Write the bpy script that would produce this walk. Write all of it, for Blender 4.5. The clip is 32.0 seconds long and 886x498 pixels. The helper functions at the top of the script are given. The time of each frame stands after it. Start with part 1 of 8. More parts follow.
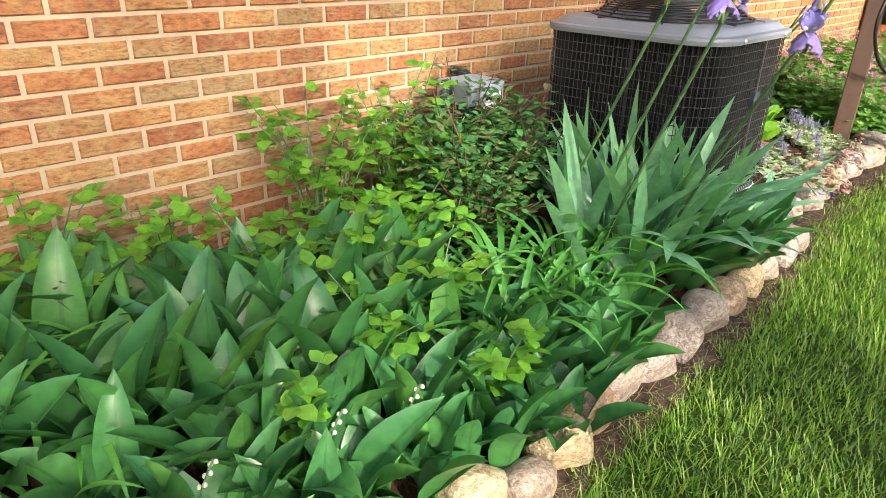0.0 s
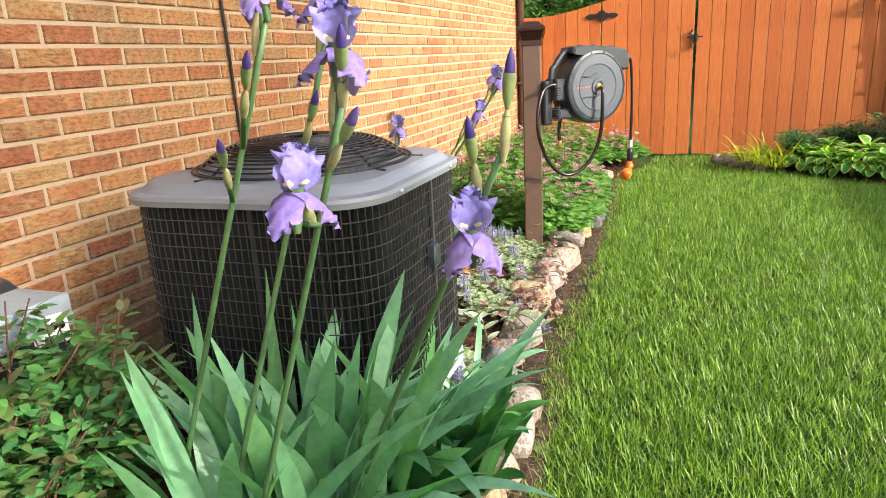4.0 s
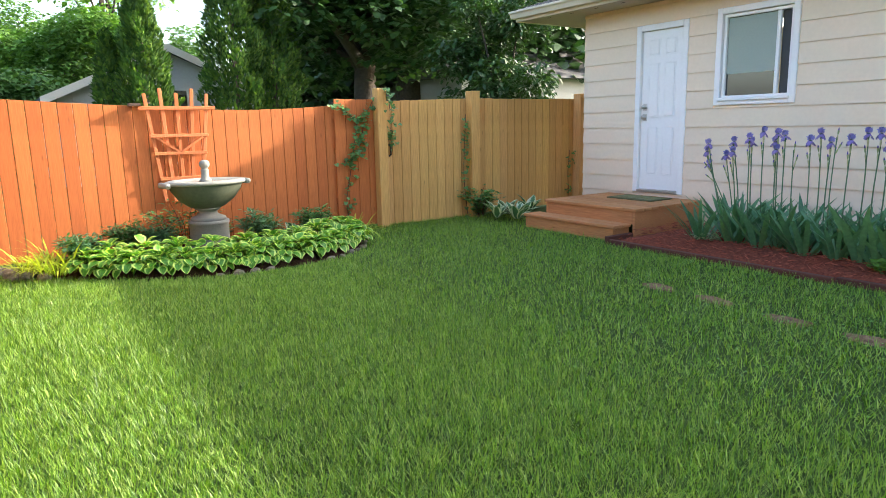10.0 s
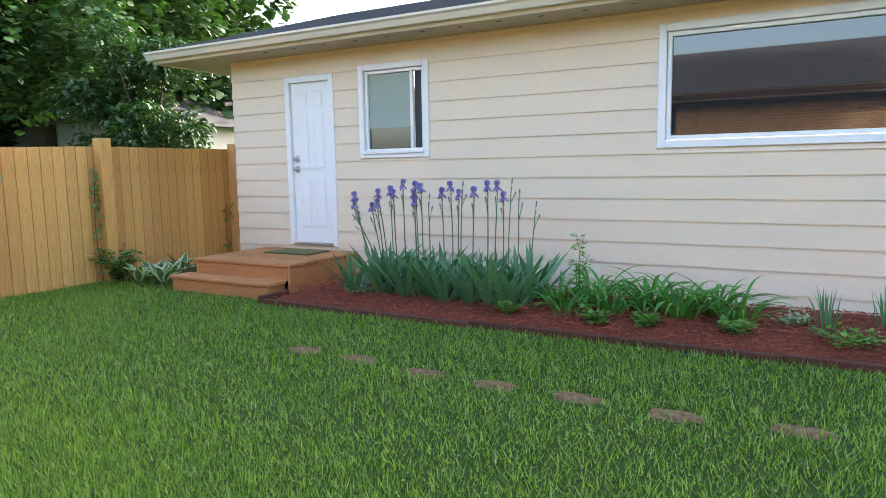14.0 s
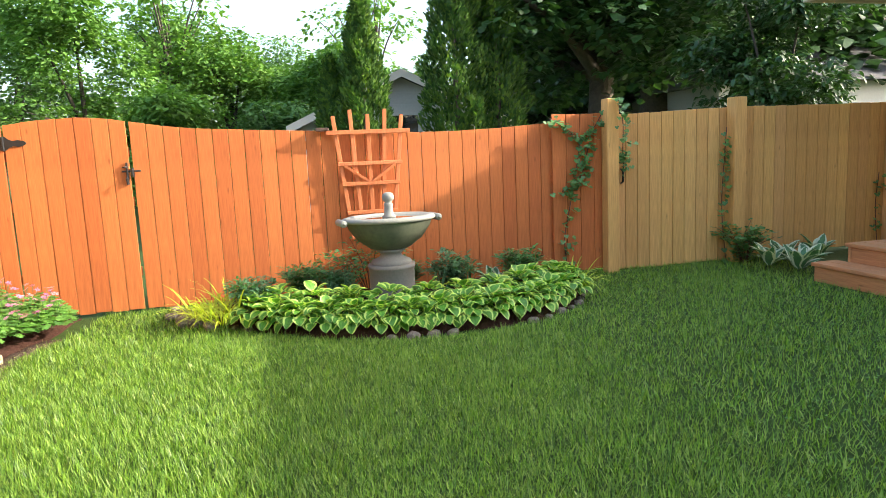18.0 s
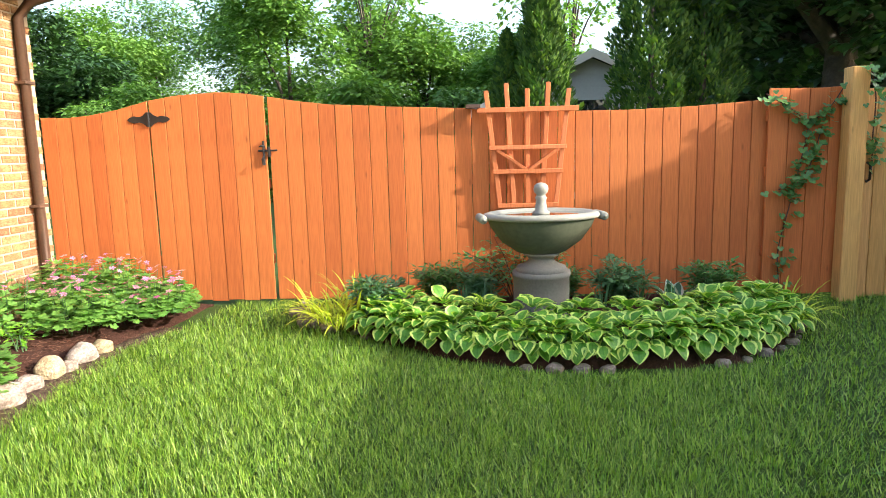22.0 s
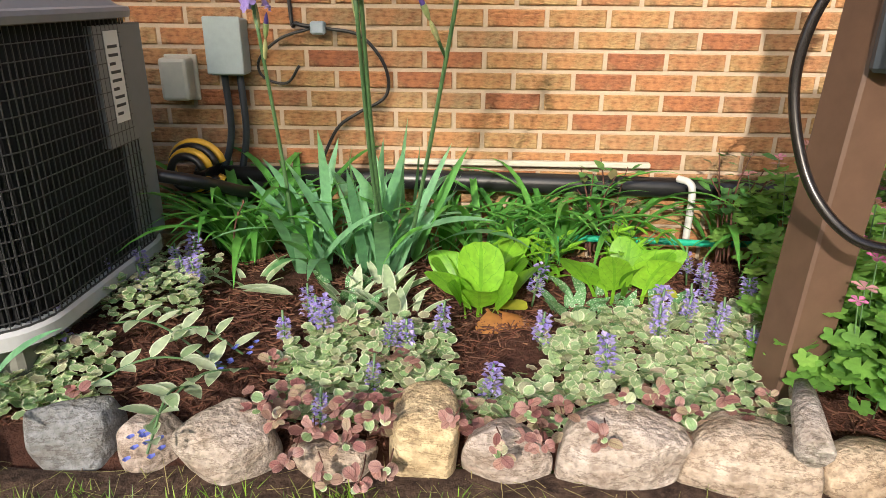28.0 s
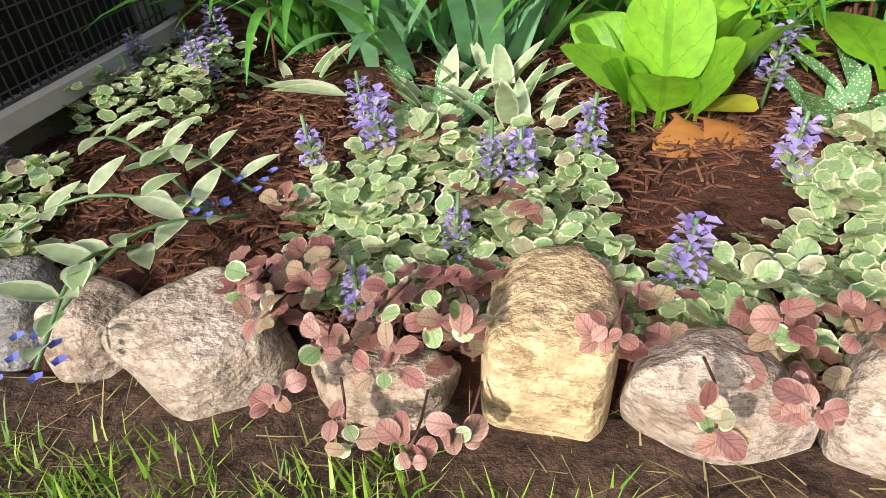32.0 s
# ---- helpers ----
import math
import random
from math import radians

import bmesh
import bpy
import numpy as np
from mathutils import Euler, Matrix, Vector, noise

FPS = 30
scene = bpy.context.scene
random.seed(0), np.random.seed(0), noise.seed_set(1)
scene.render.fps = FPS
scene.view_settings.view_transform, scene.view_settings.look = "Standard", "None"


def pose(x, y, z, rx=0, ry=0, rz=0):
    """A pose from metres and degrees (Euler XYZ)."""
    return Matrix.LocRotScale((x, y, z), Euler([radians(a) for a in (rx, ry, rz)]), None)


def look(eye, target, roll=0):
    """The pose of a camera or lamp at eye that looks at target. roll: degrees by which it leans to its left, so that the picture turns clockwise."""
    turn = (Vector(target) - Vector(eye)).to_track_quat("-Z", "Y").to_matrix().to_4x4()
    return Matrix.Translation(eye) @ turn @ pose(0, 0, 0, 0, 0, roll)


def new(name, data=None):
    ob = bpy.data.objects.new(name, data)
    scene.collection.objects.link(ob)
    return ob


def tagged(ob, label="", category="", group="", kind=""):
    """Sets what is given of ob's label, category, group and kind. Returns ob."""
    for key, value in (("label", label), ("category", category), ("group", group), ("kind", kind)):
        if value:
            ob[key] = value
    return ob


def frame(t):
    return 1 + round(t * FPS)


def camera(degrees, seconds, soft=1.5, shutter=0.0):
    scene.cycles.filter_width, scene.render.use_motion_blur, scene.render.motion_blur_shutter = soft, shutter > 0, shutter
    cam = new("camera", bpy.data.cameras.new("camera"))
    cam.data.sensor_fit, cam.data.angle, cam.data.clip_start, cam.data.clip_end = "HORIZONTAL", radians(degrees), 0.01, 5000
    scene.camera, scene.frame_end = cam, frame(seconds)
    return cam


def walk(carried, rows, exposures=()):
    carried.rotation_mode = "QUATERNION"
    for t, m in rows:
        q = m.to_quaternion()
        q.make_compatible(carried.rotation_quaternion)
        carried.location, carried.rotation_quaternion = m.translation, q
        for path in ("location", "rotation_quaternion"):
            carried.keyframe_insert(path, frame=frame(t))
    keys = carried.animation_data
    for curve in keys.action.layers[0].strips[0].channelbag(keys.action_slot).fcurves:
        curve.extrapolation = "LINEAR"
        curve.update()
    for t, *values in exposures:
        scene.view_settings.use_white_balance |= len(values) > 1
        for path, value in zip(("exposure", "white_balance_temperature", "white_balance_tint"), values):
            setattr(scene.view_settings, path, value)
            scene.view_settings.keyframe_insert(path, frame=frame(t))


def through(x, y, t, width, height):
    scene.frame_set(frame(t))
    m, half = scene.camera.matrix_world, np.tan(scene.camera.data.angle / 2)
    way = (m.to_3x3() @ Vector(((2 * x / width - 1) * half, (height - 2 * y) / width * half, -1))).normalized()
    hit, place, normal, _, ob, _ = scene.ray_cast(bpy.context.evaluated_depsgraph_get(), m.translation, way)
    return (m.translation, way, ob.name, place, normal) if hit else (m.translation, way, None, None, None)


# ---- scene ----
cam = camera(67.7, 32.0, soft=0.55)
EXPOSURES = [(0.0, 2.05), (3.5, 2.1), (6.0, 2.0), (7.5, 2.15), (8.5, 2.25), (9.5, 2.6), (10.5, 2.85), (13.0, 2.95), (16.0, 3.0), (17.5, 2.65), (20.0, 2.6), (21.0, 2.6), (22.0, 2.5), (23.0, 2.05), (24.0, 1.6), (25.5, 1.3), (26.5, 1.35), (29.0, 1.6), (32.0, 1.7)]
PATH = [
    (0, (-0.014, 0.301, 1.19), (1.293, 1.567, 0.36), 1.5),
    (0.5, (0.092, 0.338, 1.178), (1.457, 1.54, 0.346), 2.2),
    (1, (0.204, 0.357, 1.179), (1.588, 1.526, 0.332), 1.7),
    (1.5, (0.286, 0.366, 1.176), (1.74, 1.464, 0.352), 0.1),
    (2, (0.437, 0.416, 1.152), (2.031, 1.322, 0.352), -1.7),
    (2.5, (0.578, 0.458, 1.179), (2.284, 1.199, 0.444), -3.0),
    (3, (0.669, 0.481, 1.184), (2.407, 1.179, 0.483), -3.2),
    (3.5, (0.837, 0.525, 1.214), (2.605, 1.23, 0.597), -2.4),
    (5.5, (1.152, 0.755, 1.249), (3.033, 1.268, 0.805), -6.3),
    (6, (1.18, 0.782, 1.268), (3.063, 1.338, 0.89), -3.4),
    (6.5, (1.198, 0.766, 1.286), (3.105, 1.265, 0.949), -3.8),
    (7, (1.198, 0.741, 1.292), (3.129, 1.151, 0.976), -4.1),
    (7.5, (1.206, 0.7, 1.297), (3.168, 0.97, 1.016), -3.5),
    (8, (1.224, 0.65, 1.298), (3.202, 0.75, 1.019), -3.3),
    (8.5, (1.225, 0.525, 1.292), (3.198, 0.38, 0.997), -2.2),
    (9, (1.226, 0.454, 1.305), (3.148, 0.007, 0.982), -1.5),
    (9.5, (1.216, 0.334, 1.344), (3.028, -0.443, 1.007), -1.8),
    (10, (1.09, 0.171, 1.344), (2.713, -0.938, 0.976), -1.2),
    (10.5, (0.99, 0.069, 1.34), (2.433, -1.264, 0.97), -0.7),
    (11, (0.917, -0.021, 1.352), (2.239, -1.485, 1.021), -1.1),
    (11.5, (0.868, -0.047, 1.372), (2.076, -1.609, 1.052), -1.2),
    (12, (0.83, -0.103, 1.372), (1.935, -1.738, 1.05), -1.1),
    (12.5, (0.818, -0.132, 1.382), (1.918, -1.776, 1.085), -1.7),
    (13, (0.876, -0.185, 1.371), (1.919, -1.867, 1.081), -1.6),
    (13.5, (1.004, -0.303, 1.367), (1.956, -2.044, 1.12), -1.0),
    (15.5, (1.533, -0.701, 1.371), (2.734, -2.284, 1.147), -1.4),
    (16, (1.762, -0.705, 1.349), (3.241, -2.032, 1.115), -3.7),
    (16.5, (1.986, -0.745, 1.304), (3.736, -1.683, 1.064), -4.3),
    (17, (2.153, -0.761, 1.301), (4.052, -1.329, 1.036), -2.7),
    (17.5, (2.284, -0.772, 1.314), (4.204, -1.255, 1.03), -2.5),
    (18, (2.49, -0.783, 1.349), (4.414, -1.25, 1.064), -2.6),
    (18.5, (2.592, -0.813, 1.327), (4.527, -1.233, 1.048), -2.5),
    (19, (2.717, -0.868, 1.306), (4.664, -1.23, 1.031), -1.9),
    (19.5, (2.865, -0.983, 1.291), (4.822, -1.287, 1.018), -1.1),
    (20, (2.97, -1.042, 1.274), (4.934, -1.316, 1.012), -0.3),
    (20.5, (3.149, -1.082, 1.269), (5.117, -1.333, 1.014), -0.4),
    (21, (3.284, -1.117, 1.284), (5.254, -1.327, 1.013), -1.0),
    (21.5, (3.422, -1.199, 1.261), (5.4, -1.301, 0.987), -0.8),
    (22, (3.497, -1.231, 1.283), (5.473, -1.13, 0.988), -1.5),
    (22.5, (3.666, -1.15, 1.267), (5.588, -0.673, 0.986), -2.45),
    (23, (3.812, -0.985, 1.252), (5.600, -0.138, 0.954), -3.4),
    (23.5, (3.853, -0.86, 1.25), (5.461, 0.302, 0.995), -3.9),
    (24, (3.93, -0.82, 1.25), (5.354, 0.56, 0.995), -2.9),
    (24.5, (4.003, -0.833, 1.223), (5.27, 0.684, 0.919), -1.5),
    (25, (3.99, -0.757, 1.207), (4.936, 0.969, 0.851), -0.9),
    (25.5, (3.971, -0.558, 1.188), (4.521, 1.334, 0.842), 1.4),
    (26, (3.955, -0.43, 1.160), (4.255, 1.507, 0.748), 2.0),
    (26.5, (3.962, -0.312, 1.136), (4.140, 1.619, 0.645), 1.6),
    (28.5, (4.146, 0.192, 0.891), (3.989, 2.009, 0.07), -0.2),
    (29, (4.162, 0.319, 0.839), (3.93, 2.076, -0.088), -1.2),
    (29.5, (4.192, 0.453, 0.802), (3.871, 2.161, -0.189), -2.9),
    (30, (4.181, 0.549, 0.742), (3.808, 2.213, -0.303), -5.4),
    (30.5, (4.151, 0.645, 0.652), (3.761, 2.283, -0.428), -5.0),
    (31, (4.126, 0.706, 0.609), (3.698, 2.314, -0.501), -4.7),
    (31.5, (4.114, 0.714, 0.591), (3.661, 2.291, -0.553), -5.7),
    (32, (4.088, 0.713, 0.594), (3.58, 2.272, -0.551), -6.8),
]
walk(cam, [(t, look(eye, target, roll)) for t, eye, target, roll in PATH], EXPOSURES)

# ---- world and sun ----
SUN_EL, SUN_DIR = 25.8, (0.26, 1.0)          # elevation; level heading in which the light travels
world = bpy.data.worlds.new("world")
scene.world = world
world.use_nodes = True
wn = world.node_tree.nodes
sky = wn.new("ShaderNodeTexSky")
sky.sky_type, sky.sun_disc = "NISHITA", False
sky.sun_elevation = radians(SUN_EL)
sky.sun_rotation = math.atan2(-SUN_DIR[0], -SUN_DIR[1])
sky.air_density, sky.dust_density, sky.ozone_density = 1.0, 4.0, 1.0
world.node_tree.links.new(sky.outputs[0], wn["Background"].inputs[0])
wn["Background"].inputs[1].default_value = 0.12
lamp = bpy.data.lights.new("sun", "SUN")
lamp.energy, lamp.angle, lamp.color = 1.8, radians(1.0), (1.0, 0.91, 0.79)
d = Vector((*SUN_DIR, 0)).normalized() * math.cos(radians(SUN_EL)) + Vector((0, 0, -math.sin(radians(SUN_EL))))
new("sun", lamp).matrix_world = Matrix.Translation((0, -20, 15)) @ d.to_track_quat("-Z", "Y").to_matrix().to_4x4()


# ---- materials ----
def mat(name, rough=0.7, metal=0.0, spec=0.5):
    m = bpy.data.materials.new(name)
    m.use_nodes = True
    b = m.node_tree.nodes["Principled BSDF"]
    b.inputs["Roughness"].default_value, b.inputs["Metallic"].default_value = rough, metal
    b.inputs["Specular IOR Level"].default_value = spec
    return m, m.node_tree.nodes, m.node_tree.links, b


def ramp(nodes, links, fac, stops, mode="LINEAR"):
    r = nodes.new("ShaderNodeValToRGB")
    r.color_ramp.interpolation = mode
    while len(r.color_ramp.elements) < len(stops):
        r.color_ramp.elements.new(0.5)
    for e, (p, c) in zip(r.color_ramp.elements, stops):
        e.position, e.color = p, (*c, 1)
    links.new(fac, r.inputs[0])
    return r.outputs[0]


def noise_of(nodes, links, scale, detail=4.0, stretch=(1, 1, 1), kind="Object", rough=0.55):
    co, mp, n = nodes.new("ShaderNodeTexCoord"), nodes.new("ShaderNodeMapping"), nodes.new("ShaderNodeTexNoise")
    mp.inputs["Scale"].default_value = stretch
    n.inputs["Scale"].default_value, n.inputs["Detail"].default_value, n.inputs["Roughness"].default_value = scale, detail, rough
    links.new(co.outputs[kind], mp.inputs[0])
    links.new(mp.outputs[0], n.inputs[0])
    return n.outputs[0]


def math_of(nodes, links, op, a, b):
    n = nodes.new("ShaderNodeMath")
    n.operation = op
    for k, v in ((0, a), (1, b)):
        if isinstance(v, (int, float)):
            n.inputs[k].default_value = v
        else:
            links.new(v, n.inputs[k])
    return n.outputs[0]


def mixed(nodes, links, fac, a, b, mode="MIX"):
    n = nodes.new("ShaderNodeMix")
    n.data_type, n.blend_type = "RGBA", mode
    for sock, v in ((n.inputs[0], fac), (n.inputs[6], a), (n.inputs[7], b)):
        if isinstance(v, (int, float)):
            sock.default_value = v
        elif isinstance(v, tuple):
            sock.default_value = (*v, 1)
        else:
            links.new(v, sock)
    return n.outputs[2]


def bumped(nodes, links, b, height, strength=0.3, dist=0.005):
    n = nodes.new("ShaderNodeBump")
    n.inputs["Strength"].default_value, n.inputs["Distance"].default_value = strength, dist
    links.new(height, n.inputs["Height"])
    links.new(n.outputs[0], b.inputs["Normal"])


def any_random(nodes, links):
    """One random number for each object or, in a joined mesh, for each island."""
    o, g = nodes.new("ShaderNodeObjectInfo"), nodes.new("ShaderNodeNewGeometry")
    return math_of(nodes, links, "FRACT", math_of(nodes, links, "ADD", o.outputs["Random"], g.outputs["Random Per Island"]), 0.0)


def plain(name, color, rough=0.6, metal=0.0, scale=40.0, vary=0.25, bump=0.15, spec=0.5, dist=0.002):
    """A painted or moulded surface with fine mottling and a little dirt at a second, larger scale."""
    m, n, l, b = mat(name, rough, metal, spec)
    fine, wide = noise_of(n, l, scale), noise_of(n, l, scale / 14, 3)
    dark, light = tuple(c * (1 - vary) for c in color), tuple(min(1, c * (1 + vary)) for c in color)
    c1 = ramp(n, l, fine, [(0.3, dark), (0.7, light)])
    c2 = ramp(n, l, wide, [(0.3, tuple(c * (1 - 0.6 * vary) for c in color)), (0.7, color)])
    l.new(mixed(n, l, 0.5, c1, c2), b.inputs["Base Color"])
    if bump:
        bumped(n, l, b, fine, bump, dist)
    return m


def leafy(name, colors, rough=0.45, through=0.35, scale=60.0, rim=None, spec=0.5, veins=None, dots=None):
    """Leaf: colour by leaf, faint veins, light passing through; an optional pale rim by the leaf's own width."""
    m, n, l, b = mat(name, rough, 0, spec)
    k = len(colors)
    c = ramp(n, l, any_random(n, l), [(i / max(1, k - 1), col) for i, col in enumerate(colors)])
    f = noise_of(n, l, scale, 2)
    c = mixed(n, l, 0.5, c, ramp(n, l, f, [(0.3, (0.55, 0.55, 0.55)), (0.7, (1.25, 1.25, 1.1))]), "MULTIPLY")
    if rim:
        uv, sep = n.new("ShaderNodeUVMap"), n.new("ShaderNodeSeparateXYZ")
        l.new(uv.outputs[0], sep.inputs[0])
        edge = math_of(n, l, "ABSOLUTE", math_of(n, l, "SUBTRACT", sep.outputs[0], 0.5), 0)
        edge = math_of(n, l, "ADD", edge, math_of(n, l, "MULTIPLY", math_of(n, l, "SUBTRACT", f, 0.5), 0.3))
        c = mixed(n, l, math_of(n, l, "GREATER_THAN", edge, rim[1]), c, rim[0])
    if veins:
        # pale or dark ribs running out from the midrib: count, width, colour factor
        uv, sep = n.new("ShaderNodeUVMap"), n.new("ShaderNodeSeparateXYZ")
        l.new(uv.outputs[0], sep.inputs[0])
        half = math_of(n, l, "ABSOLUTE", math_of(n, l, "SUBTRACT", sep.outputs[0], 0.5), 0)
        run = math_of(n, l, "MULTIPLY", math_of(n, l, "SUBTRACT", sep.outputs[1], math_of(n, l, "MULTIPLY", half, 0.7)), veins[0])
        run = math_of(n, l, "ADD", run, math_of(n, l, "MULTIPLY", math_of(n, l, "SUBTRACT", f, 0.5), 0.8))
        rib = math_of(n, l, "LESS_THAN", math_of(n, l, "FRACT", run, 0), veins[1])
        rib = math_of(n, l, "MAXIMUM", rib, math_of(n, l, "LESS_THAN", half, 0.045))
        c = mixed(n, l, math_of(n, l, "MULTIPLY", rib, 0.75), c, veins[2], "MULTIPLY")
        bumped(n, l, b, math_of(n, l, "SUBTRACT", 1.0, rib), 0.35, 0.002)
    if dots:
        v = n.new("ShaderNodeTexVoronoi")
        v.inputs["Scale"].default_value = dots[1]
        co = n.new("ShaderNodeTexCoord")
        l.new(co.outputs["Object"], v.inputs["Vector"])
        c = mixed(n, l, math_of(n, l, "LESS_THAN", v.outputs["Distance"], dots[2]), c, dots[0])
    l.new(c, b.inputs["Base Color"])
    if through:
        t, mix, out = n.new("ShaderNodeBsdfTranslucent"), n.new("ShaderNodeMixShader"), n["Material Output"]
        mix.inputs[0].default_value = through
        l.new(mixed(n, l, 1.0, c, (1.15, 1.3, 0.5), "MULTIPLY"), t.inputs[0])
        l.new(b.outputs[0], mix.inputs[1])
        l.new(t.outputs[0], mix.inputs[2])
        l.new(mix.outputs[0], out.inputs[0])
    return m


def brick_material():
    m, n, l, b = mat("brick", 0.85)
    r = any_random(n, l)
    c = ramp(n, l, r, [(0.0, (0.33, 0.185, 0.077)), (0.2, (0.35, 0.230, 0.106)), (0.4, (0.37, 0.185, 0.077)), (0.55, (0.26, 0.180, 0.095)),
                       (0.72, (0.36, 0.16, 0.066)), (0.88, (0.24, 0.090, 0.045)), (1.0, (0.34, 0.230, 0.115))])
    w = noise_of(n, l, 62, 3, (0.6, 1, 1.4), "Object", 0.6)
    g = noise_of(n, l, 9, 4)
    blotch = noise_of(n, l, 15, 2, (1, 1, 1.6), "Object", 0.5)
    c = mixed(n, l, ramp(n, l, blotch, [(0.46, (0, 0, 0)), (0.62, (0.45, 0.45, 0.45))]), c, (0.32, 0.115, 0.045))
    c = mixed(n, l, ramp(n, l, blotch, [(0.36, (0.35, 0.35, 0.35)), (0.50, (0, 0, 0))]), c, (0.37, 0.255, 0.12))
    c = mixed(n, l, 0.8, c, ramp(n, l, w, [(0.34, (0.50, 0.45, 0.40)), (0.47, (0.88, 0.86, 0.82)), (0.64, (1.14, 1.13, 1.08))]), "MULTIPLY")
    c = mixed(n, l, 0.5, c, ramp(n, l, g, [(0.3, (0.75, 0.7, 0.65)), (0.7, (1.2, 1.2, 1.15))]), "MULTIPLY")
    l.new(c, b.inputs["Base Color"])
    bumped(n, l, b, w, 1.0, 0.010)
    return m


def wood_material(name, colors, grain=22.0, axis=2, rough=0.75, knots=True):
    """Stained timber: grain along one axis, a tone for each board, knots and weathering."""
    m, n, l, b = mat(name, rough, 0, 0.3)
    k = len(colors)
    c = ramp(n, l, any_random(n, l), [(i / max(1, k - 1), col) for i, col in enumerate(colors)])
    st = [1.0, 1.0, 1.0]
    st[axis] = 0.06
    fine, wide = noise_of(n, l, grain * 4, 4, st, "Object"), noise_of(n, l, 3.0, 3, [1 if v == 1 else 0.3 for v in st], "Object")
    c = mixed(n, l, 0.6, c, ramp(n, l, fine, [(0.35, (0.72, 0.68, 0.64)), (0.65, (1.12, 1.12, 1.1))]), "MULTIPLY")
    c = mixed(n, l, 0.5, c, ramp(n, l, wide, [(0.3, (0.8, 0.76, 0.72)), (0.7, (1.1, 1.1, 1.1))]), "MULTIPLY")
    if knots:
        co, mp, v = n.new("ShaderNodeTexCoord"), n.new("ShaderNodeMapping"), n.new("ShaderNodeTexVoronoi")
        o = n.new("ShaderNodeObjectInfo")
        sc = [9.0, 9.0, 9.0]
        sc[axis] = 2.6
        mp.inputs["Scale"].default_value = sc
        l.new(co.outputs["Object"], mp.inputs[0])
        add = n.new("ShaderNodeVectorMath")
        l.new(mp.outputs[0], add.inputs[0])
        comb = n.new("ShaderNodeCombineXYZ")
        off = math_of(n, l, "MULTIPLY", o.outputs["Random"], 57.0)
        l.new(off, comb.inputs[0]), l.new(off, comb.inputs[2])
        l.new(comb.outputs[0], add.inputs[1])
        l.new(add.outputs[0], v.inputs[0])
        v.inputs["Scale"].default_value = 1.0
        c = mixed(n, l, ramp(n, l, v.outputs["Distance"], [(0.03, (0.6, 0.6, 0.6)), (0.10, (0, 0, 0))]), c, tuple(x * 0.35 for x in colors[0]))
    l.new(c, b.inputs["Base Color"])
    bumped(n, l, b, fine, 0.25, 0.003)
    return m


def stone_material(name, tones):
    m, n, l, b = mat(name, 0.8)
    o = n.new("ShaderNodeObjectInfo")
    c = ramp(n, l, any_random(n, l), [(i / (len(tones) - 1), t) for i, t in enumerate(tones)])
    f, g = noise_of(n, l, 60, 5), noise_of(n, l, 9, 5, (1, 1, 2.2), "Object", 0.65)
    vein = noise_of(n, l, 14, 6, (0.5, 1, 1.8), "Object", 0.7)
    c = mixed(n, l, 0.8, c, ramp(n, l, g, [(0.34, (0.58, 0.48, 0.40)), (0.47, (0.9, 0.86, 0.80)), (0.55, (1.05, 1.02, 1.0)), (0.66, (1.3, 1.3, 1.3))]), "MULTIPLY")
    c = mixed(n, l, 0.45, c, ramp(n, l, f, [(0.36, (0.38, 0.35, 0.32)), (0.6, (1.25, 1.25, 1.25))]), "MULTIPLY")
    c = mixed(n, l, 0.7, c, ramp(n, l, vein, [(0.47, (1, 1, 1)), (0.49, (0.38, 0.33, 0.30)), (0.50, (0.45, 0.40, 0.36)), (0.52, (1, 1, 1))]), "MULTIPLY")
    l.new(c, b.inputs["Base Color"])
    bumped(n, l, b, math_of(n, l, "ADD", f, vein), 0.9, 0.014)
    return m


def earth_material(name, a, bcol, scale=30.0, dist=0.03):
    m, n, l, b = mat(name, 0.95, 0, 0.2)
    f, g = noise_of(n, l, scale, 6, (1, 1, 1), "Object", 0.7), noise_of(n, l, scale / 12, 4)
    c = ramp(n, l, f, [(0.3, a), (0.7, bcol)])
    c = mixed(n, l, 0.5, c, ramp(n, l, g, [(0.3, (0.7, 0.7, 0.7)), (0.7, (1.2, 1.2, 1.2))]), "MULTIPLY")
    l.new(c, b.inputs["Base Color"])
    bumped(n, l, b, f, 0.8, dist)
    return m


def glass_material(name, tint=(0.02, 0.022, 0.025), rough=0.02):
    """A window pane with a dark room behind it: glossy, deep."""
    m, n, l, b = mat(name, rough, 0, 0.9)
    b.inputs["Base Color"].default_value = (*tint, 1)
    b.inputs["Coat Weight"].default_value, b.inputs["Coat Roughness"].default_value = 0.6, 0.01
    return m


